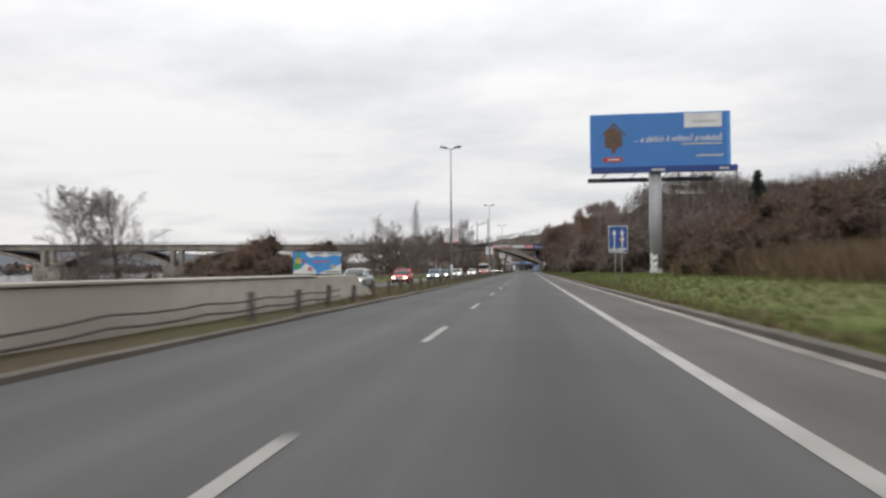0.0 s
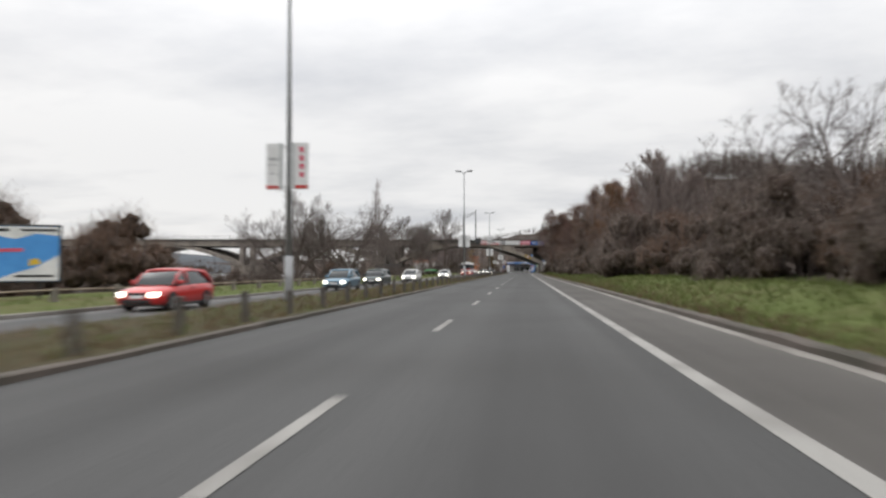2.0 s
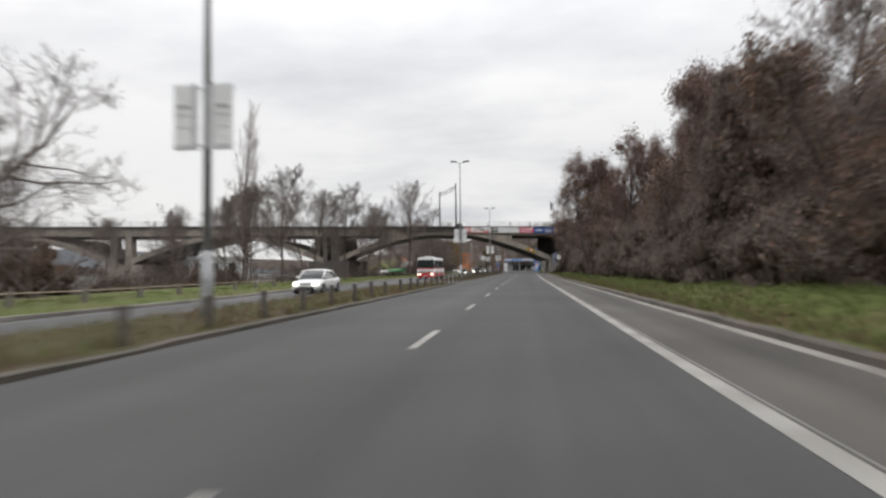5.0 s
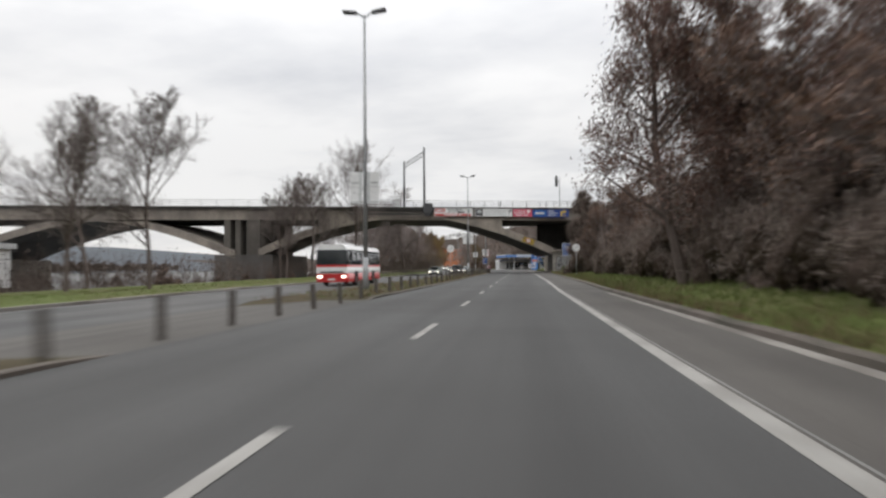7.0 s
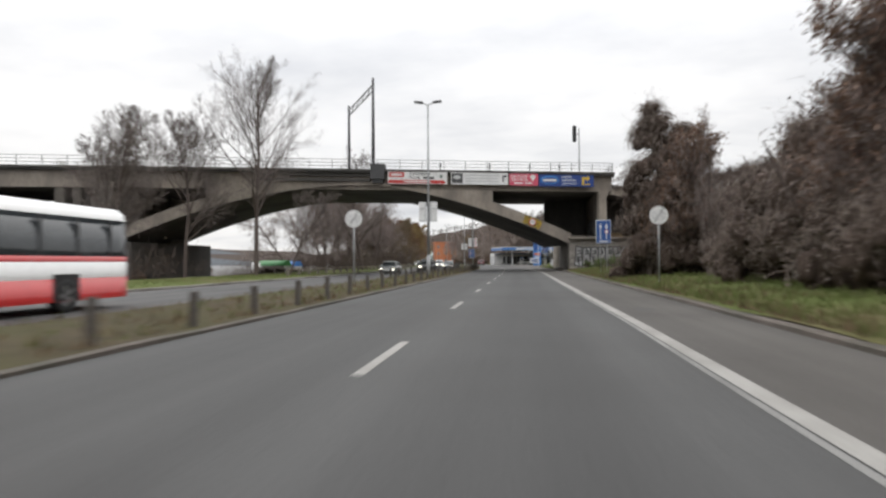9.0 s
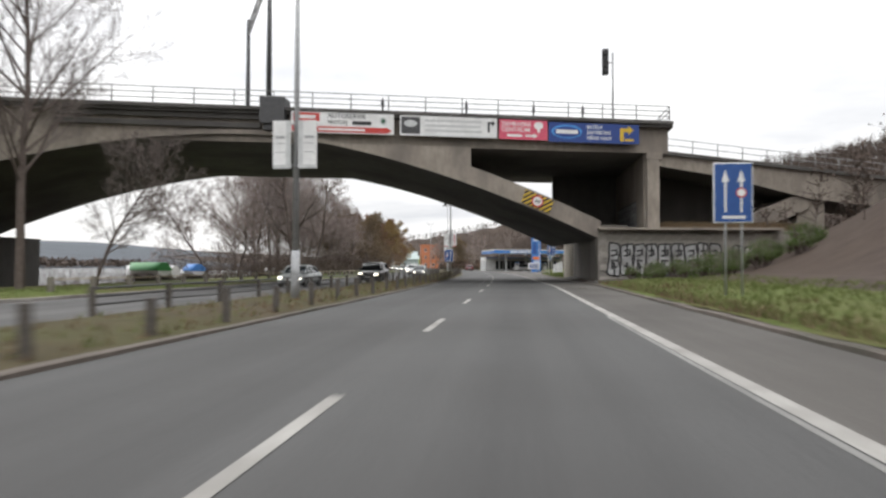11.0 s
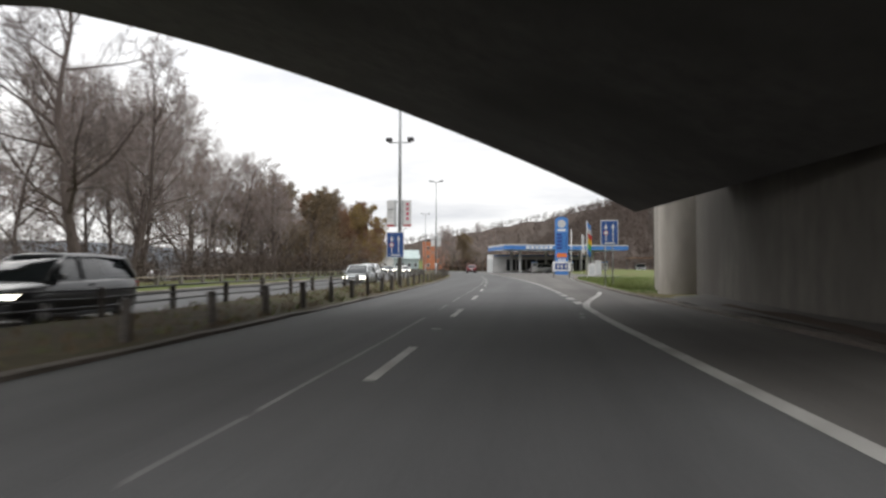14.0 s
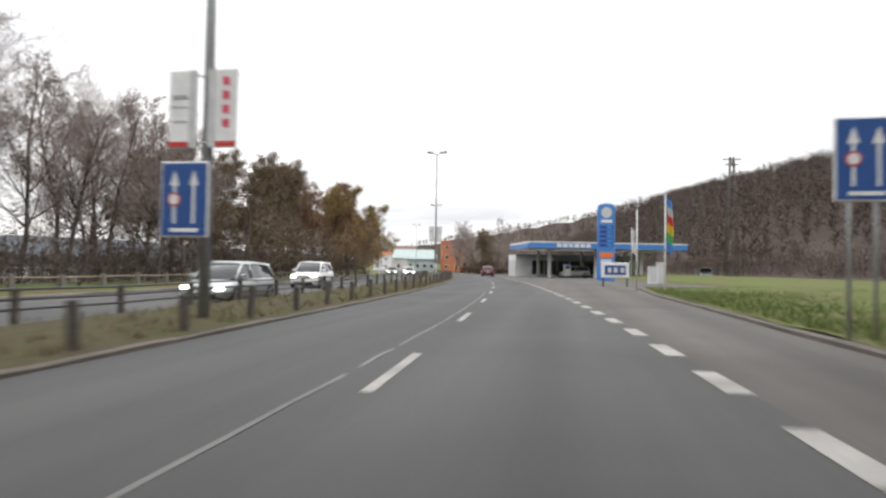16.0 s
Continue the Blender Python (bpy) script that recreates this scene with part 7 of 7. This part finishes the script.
P_SILVER, P_RED, P_BLUE, P_GREEN, P_WHITE, P_BLACK, P_WINE, P_GREY = (paint(n, c_, f) for n, c_, f in (("silver_lacquer", (0.36, 0.38, 0.38), 0.5), ("red_lacquer", (0.45, 0.02, 0.02), 0.1), ("blue_lacquer", (0.1, 0.19, 0.26), 0.4), ("dark_green_lacquer", (0.025, 0.045, 0.045), 0.4), ("white_lacquer", (0.66, 0.66, 0.65), 0.0), ("black_lacquer", (0.015, 0.016, 0.018), 0.2), ("wine_lacquer", (0.13, 0.022, 0.028), 0.3), ("grey_lacquer", (0.17, 0.18, 0.19), 0.5)))


def park(ob, x, y, heading=180.0, z=None):
    ob.matrix_basis = pose(x, y, O_Z if z is None else z, 0, 0, heading)
    return ob


park(car("silver hatchback with lit headlights on the opposite carriageway", P_SILVER, 4.1), -12.6, 48)
park(car("bright red hatchback with lit headlights", P_RED, 4.0, 1.72, 1.47), -12.75, 67)
park(car("steel-blue hatchback with lit headlights", P_BLUE, 4.2), -12.6, 89.6)
park(car("dark green estate car with lit headlights", P_GREEN, 4.6, 1.78, 1.48, "estate"), -13.0, 102.5)
park(car("white hatchback with lit headlights", P_WHITE, 4.1), -12.7, 119)
park(car("white saloon with lit headlights", P_WHITE, 4.5, 1.78, 1.44, "sedan"), -12.6, 150)
park(car("grey-silver saloon with lit headlights", P_SILVER, 4.6, 1.78, 1.43, "sedan"), -14.3, 265.5)
park(car("black sport utility car with bright headlights", P_BLACK, 4.5, 1.88, 1.68, "suv"), -10.9 - 0.9, 277)
park(car("silver estate car with lit headlights", P_SILVER, 4.7, 1.8, 1.5, "estate"), -12.6, 309.5, 184)
park(car("white sport utility car with lit headlights", P_WHITE, 4.4, 1.85, 1.66, "suv"), -16.4, 327.5, 186)
for k, (cl, y, lane, st) in enumerate(((P_WHITE, 398, -12.2, "hatch"), (P_GREY, 407, -15.6, "estate"), (P_WHITE, 416, -12.2, "suv"), (P_SILVER, 428, -15.6, "hatch"), (P_WHITE, 440, -12.2, "sedan"), (P_GREY, 452, -15.6, "hatch"))):
    park(car("distant car with lit headlights rounding the bend", cl, 4.3, 1.78, 1.66 if st == "suv" else 1.46, st), bend(y) + lane, y, 194)
park(car("dark wine-red estate car driving ahead", P_WINE, 4.4, 1.76, 1.5, "estate", False), bend(386) + 0.1, 386, 9, 0.0)


def bus():
    """A line coach: white over red, facing +y."""
    b = tagged(new("bus"), "white and red line bus with lit headlights", "bus")
    L, W, H = 11.2, 2.5, 3.1
    w = W / 2

    def shell(name, z0, z1, hw0, hw1, m, grow=0.0, y0=-L / 2, y1=L / 2):
        bm = bmesh.new()
        rings = []
        for y, k in ((y0, 0.9), (y0 + 0.15, 0.985), (y0 + 0.5, 1.0), (y1 - 0.6, 1.0), (y1 - 0.2, 0.975), (y1, 0.9)):
            rings.append([(-hw0 * k - grow, y, z0), (-hw1 * k - grow, y, z1), (hw1 * k + grow, y, z1), (hw0 * k + grow, y, z0)])
        loft(bm, rings)
        bmesh.ops.recalc_face_normals(bm, faces=bm.faces)
        return part(name, bm, m, b)

    shell("skirt", 0.32, 0.95, w, w, P_RED)
    shell("waist", 0.95, 1.42, w, w, P_WHITE)
    shell("red_band", 1.42, 1.58, w, w, P_RED)
    shell("window_band", 1.58, 2.7, w * 0.985, w * 0.94, M_GLASS)
    shell("cornice", 2.7, 2.92, w * 0.95, w * 0.9, P_WHITE)
    shell("roof", 2.92, 3.08, w * 0.9, w * 0.72, P_WHITE)
    for s in (-1, 1):
        for y in (-4.6, -3.1, -1.6, -0.1, 1.4, 2.9, 4.3):
            bm = bmesh.new()
            box(bm, s * w * 0.972 - 0.02, s * w * 0.972 + 0.02, y - 0.04, y + 0.04, 1.58, 2.7)
            part("window_pillar", bm, M_TRIM, b)
        bm = bmesh.new()
        xa, xb = sorted((s * 0.72, s * 1.08))
        box(bm, xa, xb, L / 2 - 0.1, L / 2 + 0.02, 0.62, 0.8, 0.03)
        part("headlight", bm, M_LAMP, b, "lit headlight")
        bm = bmesh.new()
        tube(bm, ((s * 1.15, L / 2 - 0.1, 2.6), (s * 1.45, L / 2 + 0.15, 2.5), (s * 1.45, L / 2 + 0.15, 2.2)), 0.03, n=5)
        box(bm, s * 1.45 - 0.1, s * 1.45 + 0.1, L / 2 + 0.1, L / 2 + 0.2, 1.9, 2.3, 0.02)
        part("mirror", bm, M_TRIM, b)
        bm = bmesh.new()
        tube(bm, ((s * w * 0.93, L / 2 - 0.12, 1.58), (s * w * 0.88, L / 2 - 0.14, 2.7)), 0.05, n=6)
        part("corner_pillar", bm, M_TRIM, b)
        for y in (3.2, -2.6):
            bm = bmesh.new()
            box(bm, s * (w - 0.04) - 0.05, s * (w - 0.04) + 0.05, y - 0.58, y + 0.58, 0.3, 1.12, 0.05)
            part("wheel_housing", bm, M_TRIM, b)
    for x in (-1.13, 1.13):
        for y in (3.2, -2.6):
            wheel(b, x, y, 0.48, 0.3)
    bm = bmesh.new()
    box(bm, -0.9, 0.9, L / 2 - 0.06, L / 2 + 0.03, 1.0, 1.1, 0.02)
    part("wiper_trim", bm, M_TRIM, b)
    bm = bmesh.new()
    box(bm, -0.26, 0.26, L / 2 - 0.06, L / 2 + 0.03, 0.46, 0.57, 0.01)
    part("plate", bm, M_WHITE, b)
    bm = bmesh.new()
    box(bm, -0.6, 0.6, 1.0, 3.0, 3.07, 3.24, 0.05)
    part("roof_hatch", bm, P_WHITE, b)
    return b


park(bus(), -13.7, 207.3)


# ---- fuel station beyond the bridge ----
def local_box(name, x0, x1, y0, y1, z0, z1, m, parent, bev=0.0, label=""):
    bm = bmesh.new()
    box(bm, x0, x1, y0, y1, z0, z1, bev)
    return part(name, bm, m, parent, label)


fs = tagged(new("fuel_station_canopy"), "blue and white canopy of the fuel station on grey pillars", "canopy")
fs.matrix_world = Matrix.Translation((4.6, 389, 0)) @ Matrix.Rotation(radians(16), 4, "Z")
local_box("roof_slab", -11.2, 12.2, -4.5, 8.5, 4.3, 4.9, M_WHITE, fs)
local_box("fascia", -11.3, 12.3, -4.62, -4.5, 4.25, 5.08, M_ADBLUE, fs)
local_box("fascia", -11.32, -11.2, -4.5, 8.5, 4.25, 5.08, M_ADBLUE, fs)
local_box("fascia", 12.2, 12.32, -4.5, 8.5, 4.25, 5.08, M_ADBLUE, fs)
local_box("fascia_edge", -11.3, 12.3, -4.68, -4.62, 5.0, 5.17, M_WHITE, fs)
local_box("fascia_edge", -11.36, -11.32, -4.6, 8.5, 4.9, 5.17, M_WHITE, fs)
for k in range(6):
    local_box("name_bar", -7.2 + 0.85 * k, -6.55 + 0.85 * k, -4.66, -4.62, 4.4, 4.85, M_WHITE, fs)
for x in (-7.5, -0.5, 6.5):
    for y in (-1.5, 5.0):
        local_box("pillar", x - 0.22, x + 0.22, y - 0.22, y + 0.22, -0.05, 4.15, M_GREYPAINT, fs, 0.03)
shop = tagged(new("fuel_station_shop"), "low white station shop with wide dark windows", "building")
shop.matrix_world = fs.matrix_world @ Matrix.Translation((-0.6, -3.0, 0))
local_box("body", -10.2, 9.5, 9.2, 15.0, -0.2, 3.5, M_WHITE, shop)
local_box("fascia", -10.25, 9.55, 9.05, 9.2, 2.75, 3.5, M_PLASTER, shop)
local_box("blue_stripe", -10.2, 9.5, 8.99, 9.05, 3.2, 3.4, M_ADBLUE, shop)
for k in range(8):
    w_ = local_box("window", -7.6 + 2.05 * k, -5.75 + 2.05 * k, 9.1, 9.19, 0.35, 2.6, M_DARKSTEEL, shop)
    local_box("pane", -7.5 + 2.05 * k, -5.85 + 2.05 * k, 9.04, 9.1, 0.45, 2.5, M_GLASS, w_)
local_box("side_panel", -10.3, -10.2, 9.4, 14.5, 0.0, 2.6, M_GREYPAINT, shop)
for k, x in enumerate((-4.2, 3.0, 9.8)):
    p = tagged(new("fuel_pump"), "white and blue fuel pump under the canopy", "fuel pump", "fuel pumps")
    p.matrix_world = fs.matrix_world @ Matrix.Translation((x, 0.5, 0))
    local_box("island", -1.3, 1.3, -0.5, 0.5, -0.05, 0.16, M_KERB, p, 0.04)
    local_box("cabinet", -0.5, 0.5, -0.28, 0.28, 0.16, 1.9, M_WHITE, p, 0.04)
    local_box("display", -0.35, 0.35, -0.31, -0.28, 1.35, 1.7, M_BLACK, p)
    local_box("cap", -0.55, 0.55, -0.32, 0.32, 1.9, 2.1, M_ADBLUE, p, 0.03)
py = tagged(new("price_pylon"), "tall blue price pylon with a white emblem and number rows", "sign")
at(py, 4.35, 362.0, 0.0, 8)
local_box("slab", -0.95, 0.95, -0.15, 0.15, -0.1, 8.2, M_ADBLUE, py, 0.05)
bm = bmesh.new()
n = 16
rim = [(0.95 * math.cos(math.pi * k / n), 8.15 + 0.42 * math.sin(math.pi * k / n)) for k in range(n + 1)]
A = [bm.verts.new((x, -0.15, z)) for x, z in rim]
B = [bm.verts.new((x, 0.15, z)) for x, z in rim]
bm.faces.new(A[::-1])
bm.faces.new(B)
for k in range(n):
    bm.faces.new((A[k], A[k + 1], B[k + 1], B[k]))
part("rounded_top", bm, M_ADBLUE, py)
bm = bmesh.new()
ellipse(bm, 0, 7.55, 0.6, 0.6, 0, 20, 0.02)
for v in bm.verts:
    v.co = Vector((v.co.x, -0.16 - v.co.z, v.co.y))
bmesh.ops.recalc_face_normals(bm, faces=bm.faces)
part("emblem", bm, M_GREYPAINT, py)
local_box("name_bar", -0.6, 0.6, -0.18, -0.15, 6.45, 6.75, M_WHITE, py)
for k in range(5):
    local_box("price_field", -0.75, 0.75, -0.18, -0.15, 3.75 + 0.5 * k, 4.1 + 0.5 * k, M_ADNAVY, py)
    local_box("price_digits", 0.05, 0.6, -0.2, -0.18, 3.83 + 0.5 * k, 4.02 + 0.5 * k, M_SKYBLUE, py)
local_box("offer_panel", -0.75, 0.75, -0.18, -0.15, 2.55, 3.15, M_ORANGE, py)
for z in (1.5, 1.95, 2.2):
    local_box("text_bar", -0.6, 0.6, -0.18, -0.15, z, z + 0.15, M_WHITE, py)


def flagpole(x, y, h, cloth, label):
    f = tagged(new("flagpole"), label, "flagpole", "flagpoles")
    at(f, x, y)
    cyl("pole", 0, 0, -0.1, h, 0.05, M_WHITE, f, 8, 0.035)
    if cloth:
        n = len(cloth)
        for k, m in enumerate(cloth):
            bm = bmesh.new()
            z0, z1 = h - 0.1 - 2.9 * (k + 1) / n, h - 0.1 - 2.9 * k / n
            cols = []
            for j in range(6):
                a = j / 5
                cols.append([bm.verts.new((0.06 + 0.34 * a + 0.05 * math.sin(z * 2), 0.12 * math.sin(a * 9 + z), z - 0.35 * a)) for z in (z0, (z0 + z1) / 2, z1)])
            for P_, Q_ in zip(cols, cols[1:]):
                for r_ in range(2):
                    bm.faces.new((P_[r_], Q_[r_], Q_[r_ + 1], P_[r_ + 1])).smooth = True
            part("flag_stripe", bm, m, f)
    return f


flagpole(5.05, 325.0, 5.4, (M_ADBLUE, M_GREYPAINT, M_RED, M_YELLOW, M_GREEN, M_ADBLUE), "white flagpole with a limp rainbow-striped flag")
flagpole(3.7, 326.5, 4.7, (), "bare white flagpole on the lawn")
flagpole(8.0, 371.0, 6.5, (M_GREYPAINT, M_WHITE), "white flagpole with a pale limp flag")
bd = tagged(new("notice_board"), "white framed board on two legs on the lawn", "sign")
at(bd, 3.1, 334, 0.1)
local_box("panel", -0.95, 0.95, -0.05, 0.05, 0.55, 1.6, M_WHITE, bd, 0.03)
local_box("print", -0.7, 0.7, -0.07, -0.05, 0.75, 1.4, M_ADNAVY, bd)
for x in (-0.5, -0.1, 0.35):
    local_box("print_bar", x, x + 0.25, -0.085, -0.07, 0.9, 1.25, M_GREYPAINT, bd)
for x in (-0.8, 0.8):
    local_box("leg", x - 0.05, x + 0.05, -0.05, 0.05, -0.2, 0.55, M_DARKSTEEL, bd)
for x, y, h, m, lb in ((7.6, 349, 1.5, M_WHITE, "white service cabinet on the lawn"), (8.6, 351, 1.9, M_PLASTER, "pale service cabinet with a flat lid")):
    k = tagged(new("service_cabinet"), lb, "cabinet", "service cabinets")
    at(k, x, y)
    local_box("body", -0.4, 0.4, -0.35, 0.35, -0.05, h, m, k, 0.03)
    local_box("lid", -0.45, 0.45, -0.4, 0.4, h, h + 0.08, M_GREYPAINT, k, 0.02)
    local_box("door", -0.34, 0.34, -0.37, -0.35, 0.15, h - 0.1, M_GREYPAINT, k)
sh = tagged(new("car_port"), "dark flat-roofed shelter beside the station", "shelter")
at(sh, 19.5, 383, 0.1, 12)
local_box("roof", -2.4, 2.4, -2.2, 2.2, 2.5, 2.72, M_BROWNAD, sh)
for x in (-2.2, 2.2):
    for y in (-2, 2):
        local_box("post", x - 0.06, x + 0.06, y - 0.06, y + 0.06, -0.2, 2.5, M_DARKSTEEL, sh)
park(car("silver car parked under the shelter", P_SILVER, 4.1, 1.75, 1.5, "hatch", False), 19.2, 383.4, 170, 0.25)
park(car("white van-like car at the pumps", P_WHITE, 4.6, 1.85, 1.75, "suv", False), 1.6, 392, 100, 0.0)


def lattice_mast(x, y, h):
    m = tagged(new("lattice_mast"), "dark steel lattice pylon with short cross arms on the hill", "mast")
    at(m, x, y, land(x, y) - 0.3)
    for sx in (-1, 1):
        for sy in (-1, 1):
            bm = bmesh.new()
            tube(bm, ((sx * 0.7, sy * 0.7, 0), (sx * 0.22, sy * 0.22, h)), 0.06, n=4)
            part("leg", bm, M_POST, m)
    for k in range(10):
        a, b = 0.7 - 0.048 * k, 0.7 - 0.048 * (k + 1)
        z0, z1 = h * k / 10, h * (k + 1) / 10
        for sy in (-1, 1):
            for sx in (-1, 1):
                bm = bmesh.new()
                tube(bm, ((sx * a, sy * a, z0), (-sx * b, sy * b, z1)), 0.035, n=4)
                part("brace", bm, M_POST, m)
    for z, w_ in ((h - 0.3, 1.1), (h - 1.0, 0.8)):
        bm = bmesh.new()
        box(bm, -w_, w_, -0.06, 0.06, z - 0.06, z + 0.06)
        part("cross_arm", bm, M_POST, m)


lattice_mast(20.6, 375.0, 15.4)
lattice_mast(36.0, 470.0, 15.0)


# ---- houses where the road bends away ----
def house(name, label, x, y, rz, w, d, h, wallm, roofm, roof_h, cols, rows, flat=False):
    o = tagged(new(name), label, "house")
    at(o, x, y, -0.2, rz)
    local_box("wall", -w / 2, w / 2, -d / 2, d / 2, 0, h, wallm, o)
    if flat:
        local_box("roof", -w / 2 - 0.3, w / 2 + 0.3, -d / 2 - 0.3, d / 2 + 0.3, h, h + 0.4, roofm, o)
    else:
        bm = bmesh.new()
        e = 0.5
        P_ = [bm.verts.new(p) for p in ((-w / 2 - e, -d / 2 - e, h), (w / 2 + e, -d / 2 - e, h), (w / 2 + e, d / 2 + e, h), (-w / 2 - e, d / 2 + e, h), (-w / 2 - e, 0, h + roof_h), (w / 2 + e, 0, h + roof_h))]
        for q in ((0, 1, 5, 4), (2, 3, 4, 5), (0, 4, 3), (1, 2, 5), (3, 2, 1, 0)):
            bm.faces.new([P_[k] for k in q])
        part("roof", bm, roofm, o)
    for r_ in range(rows):
        for c_ in range(cols):
            cx = -w / 2 + (c_ + 0.5) * w / cols
            cz = 1.2 + r_ * (h - 0.6) / rows
            wi = local_box("window", cx - 0.55, cx + 0.55, -d / 2 - 0.06, -d / 2 + 0.02, cz, cz + 1.4, M_WHITE, o)
            local_box("pane", cx - 0.45, cx + 0.45, -d / 2 - 0.09, -d / 2 - 0.06, cz + 0.1, cz + 1.3, M_GLASS, wi)
    return o


house("orange_house", "tall orange-plastered house with a flat roof", -37.5, 522, 12, 10.5, 9, 10.6, M_TILE, M_TILE, 2, 3, 3, True)
house("hall", "low hall with a grey-green pitched roof", -51, 515, 10, 14, 16, 4.6, M_PLASTER, M_ROOFG, 3.2, 4, 1)
house("hall", "grey-green glazed hall front beside the road", -45.5, 500, 10, 9, 7, 4.2, M_ROOFG, M_ROOFG, 1.6, 4, 1)
house("house", "pale plastered house with a dark roof on the slope", -66, 560, 14, 10, 9, 7.5, M_PLASTER, M_BROWNAD, 3, 3, 2)
house("house", "white plastered house with a brown roof far away", -90, 620, 18, 12, 9, 8, M_WHITE, M_TILE, 3, 3, 2)
house("kiosk", "small white flat-roofed kiosk behind the trees", -42.5, 199, 8, 7, 4, 3.0, M_WHITE, M_GREYPAINT, 0, 3, 1, True)
RH = random.Random(77)
for k in range(14):
    y = -150 + 75 * k + RH.uniform(-20, 20)
    x = -620 - RH.uniform(0, 160)
    o = house("far_house", "small pale house with a red roof on the far bank", x, y, RH.uniform(60, 120), RH.uniform(12, 22), 11, RH.uniform(5, 9), M_PLASTER, M_TILE, 4, 3, 2)
    o.matrix_basis = Matrix.Translation((0, 0, max(0.0, land(x, y)))) @ o.matrix_basis
for ob, x, y, s in ((mid[0], -27, 455, 1.1), (mid[1], -24, 462, 1.05), (mid[2], -20, 452, 1.15), (mid[0], -16, 446, 1.1), (mid[1], -29, 478, 1.2), (mid[2], -13, 438, 1.0), (autumn[1], -22, 470, 1.0), (mid[1], -10, 430, 0.95), (autumn[1], -18, 462, 0.9), (mid[2], -33, 492, 1.1)):
    plant(ob, x, y, None, s)
for k in range(7):
    plant(bushes[k % 3], -10 - 3 * k, 436 + 8 * k, None, 0.8, 0.1)


# ---- covered boats laid up on the bank ----
def boat(x, y, rz, cover, s):
    b = tagged(new("covered_boat"), "boat laid up on the bank under a bright tarpaulin", "boat", "covered boats")
    b.matrix_basis = Matrix.LocRotScale((x, y, land(x, y) + 0.55), Euler((0, 0, radians(rz))), (s, s, s))
    bm = bmesh.new()
    rings = []
    for y_, w_ in ((-3.2, 0.75), (-2.0, 1.05), (0, 1.15), (1.8, 0.9), (3.3, 0.12)):
        rings.append([(-w_, y_, 0.75), (-w_ * 0.8, y_, 0.25), (0, y_, 0.0), (w_ * 0.8, y_, 0.25), (w_, y_, 0.75)])
    loft(bm, rings)
    bmesh.ops.recalc_face_normals(bm, faces=bm.faces)
    part("hull", bm, M_WHITE, b)
    bm = bmesh.new()
    rings = []
    for y_, w_ in ((-3.25, 0.8), (-2.0, 1.1), (0, 1.2), (1.8, 0.95), (3.35, 0.16)):
        rings.append([(-w_, y_, 0.6), (-w_, y_, 0.85), (-w_ * 0.4, y_, 1.45), (w_ * 0.4, y_, 1.45), (w_, y_, 0.85), (w_, y_, 0.6)])
    loft(bm, rings)
    bmesh.ops.recalc_face_normals(bm, faces=bm.faces)
    part("tarpaulin", bm, cover, b)
    for y_ in (-1.5, 1.2):
        local_box("cradle", -0.8, 0.8, y_ - 0.1, y_ + 0.1, -0.55, 0.22, M_POST, b)
    return b


for k, (x, y, c_) in enumerate(((-33, 279, M_GREEN), (-35.5, 284, M_WHITE), (-34.5, 290.5, M_ADBLUE), (-37.5, 287, M_WHITE), (-39, 296, M_GREYPAINT), (-41, 304, M_WHITE), (-42, 312, M_WHITE), (-43, 321, M_GREYPAINT), (-41, 330, M_WHITE))):
    boat(x, y, 60 + 25 * math.sin(k * 2.1), c_, 0.85)
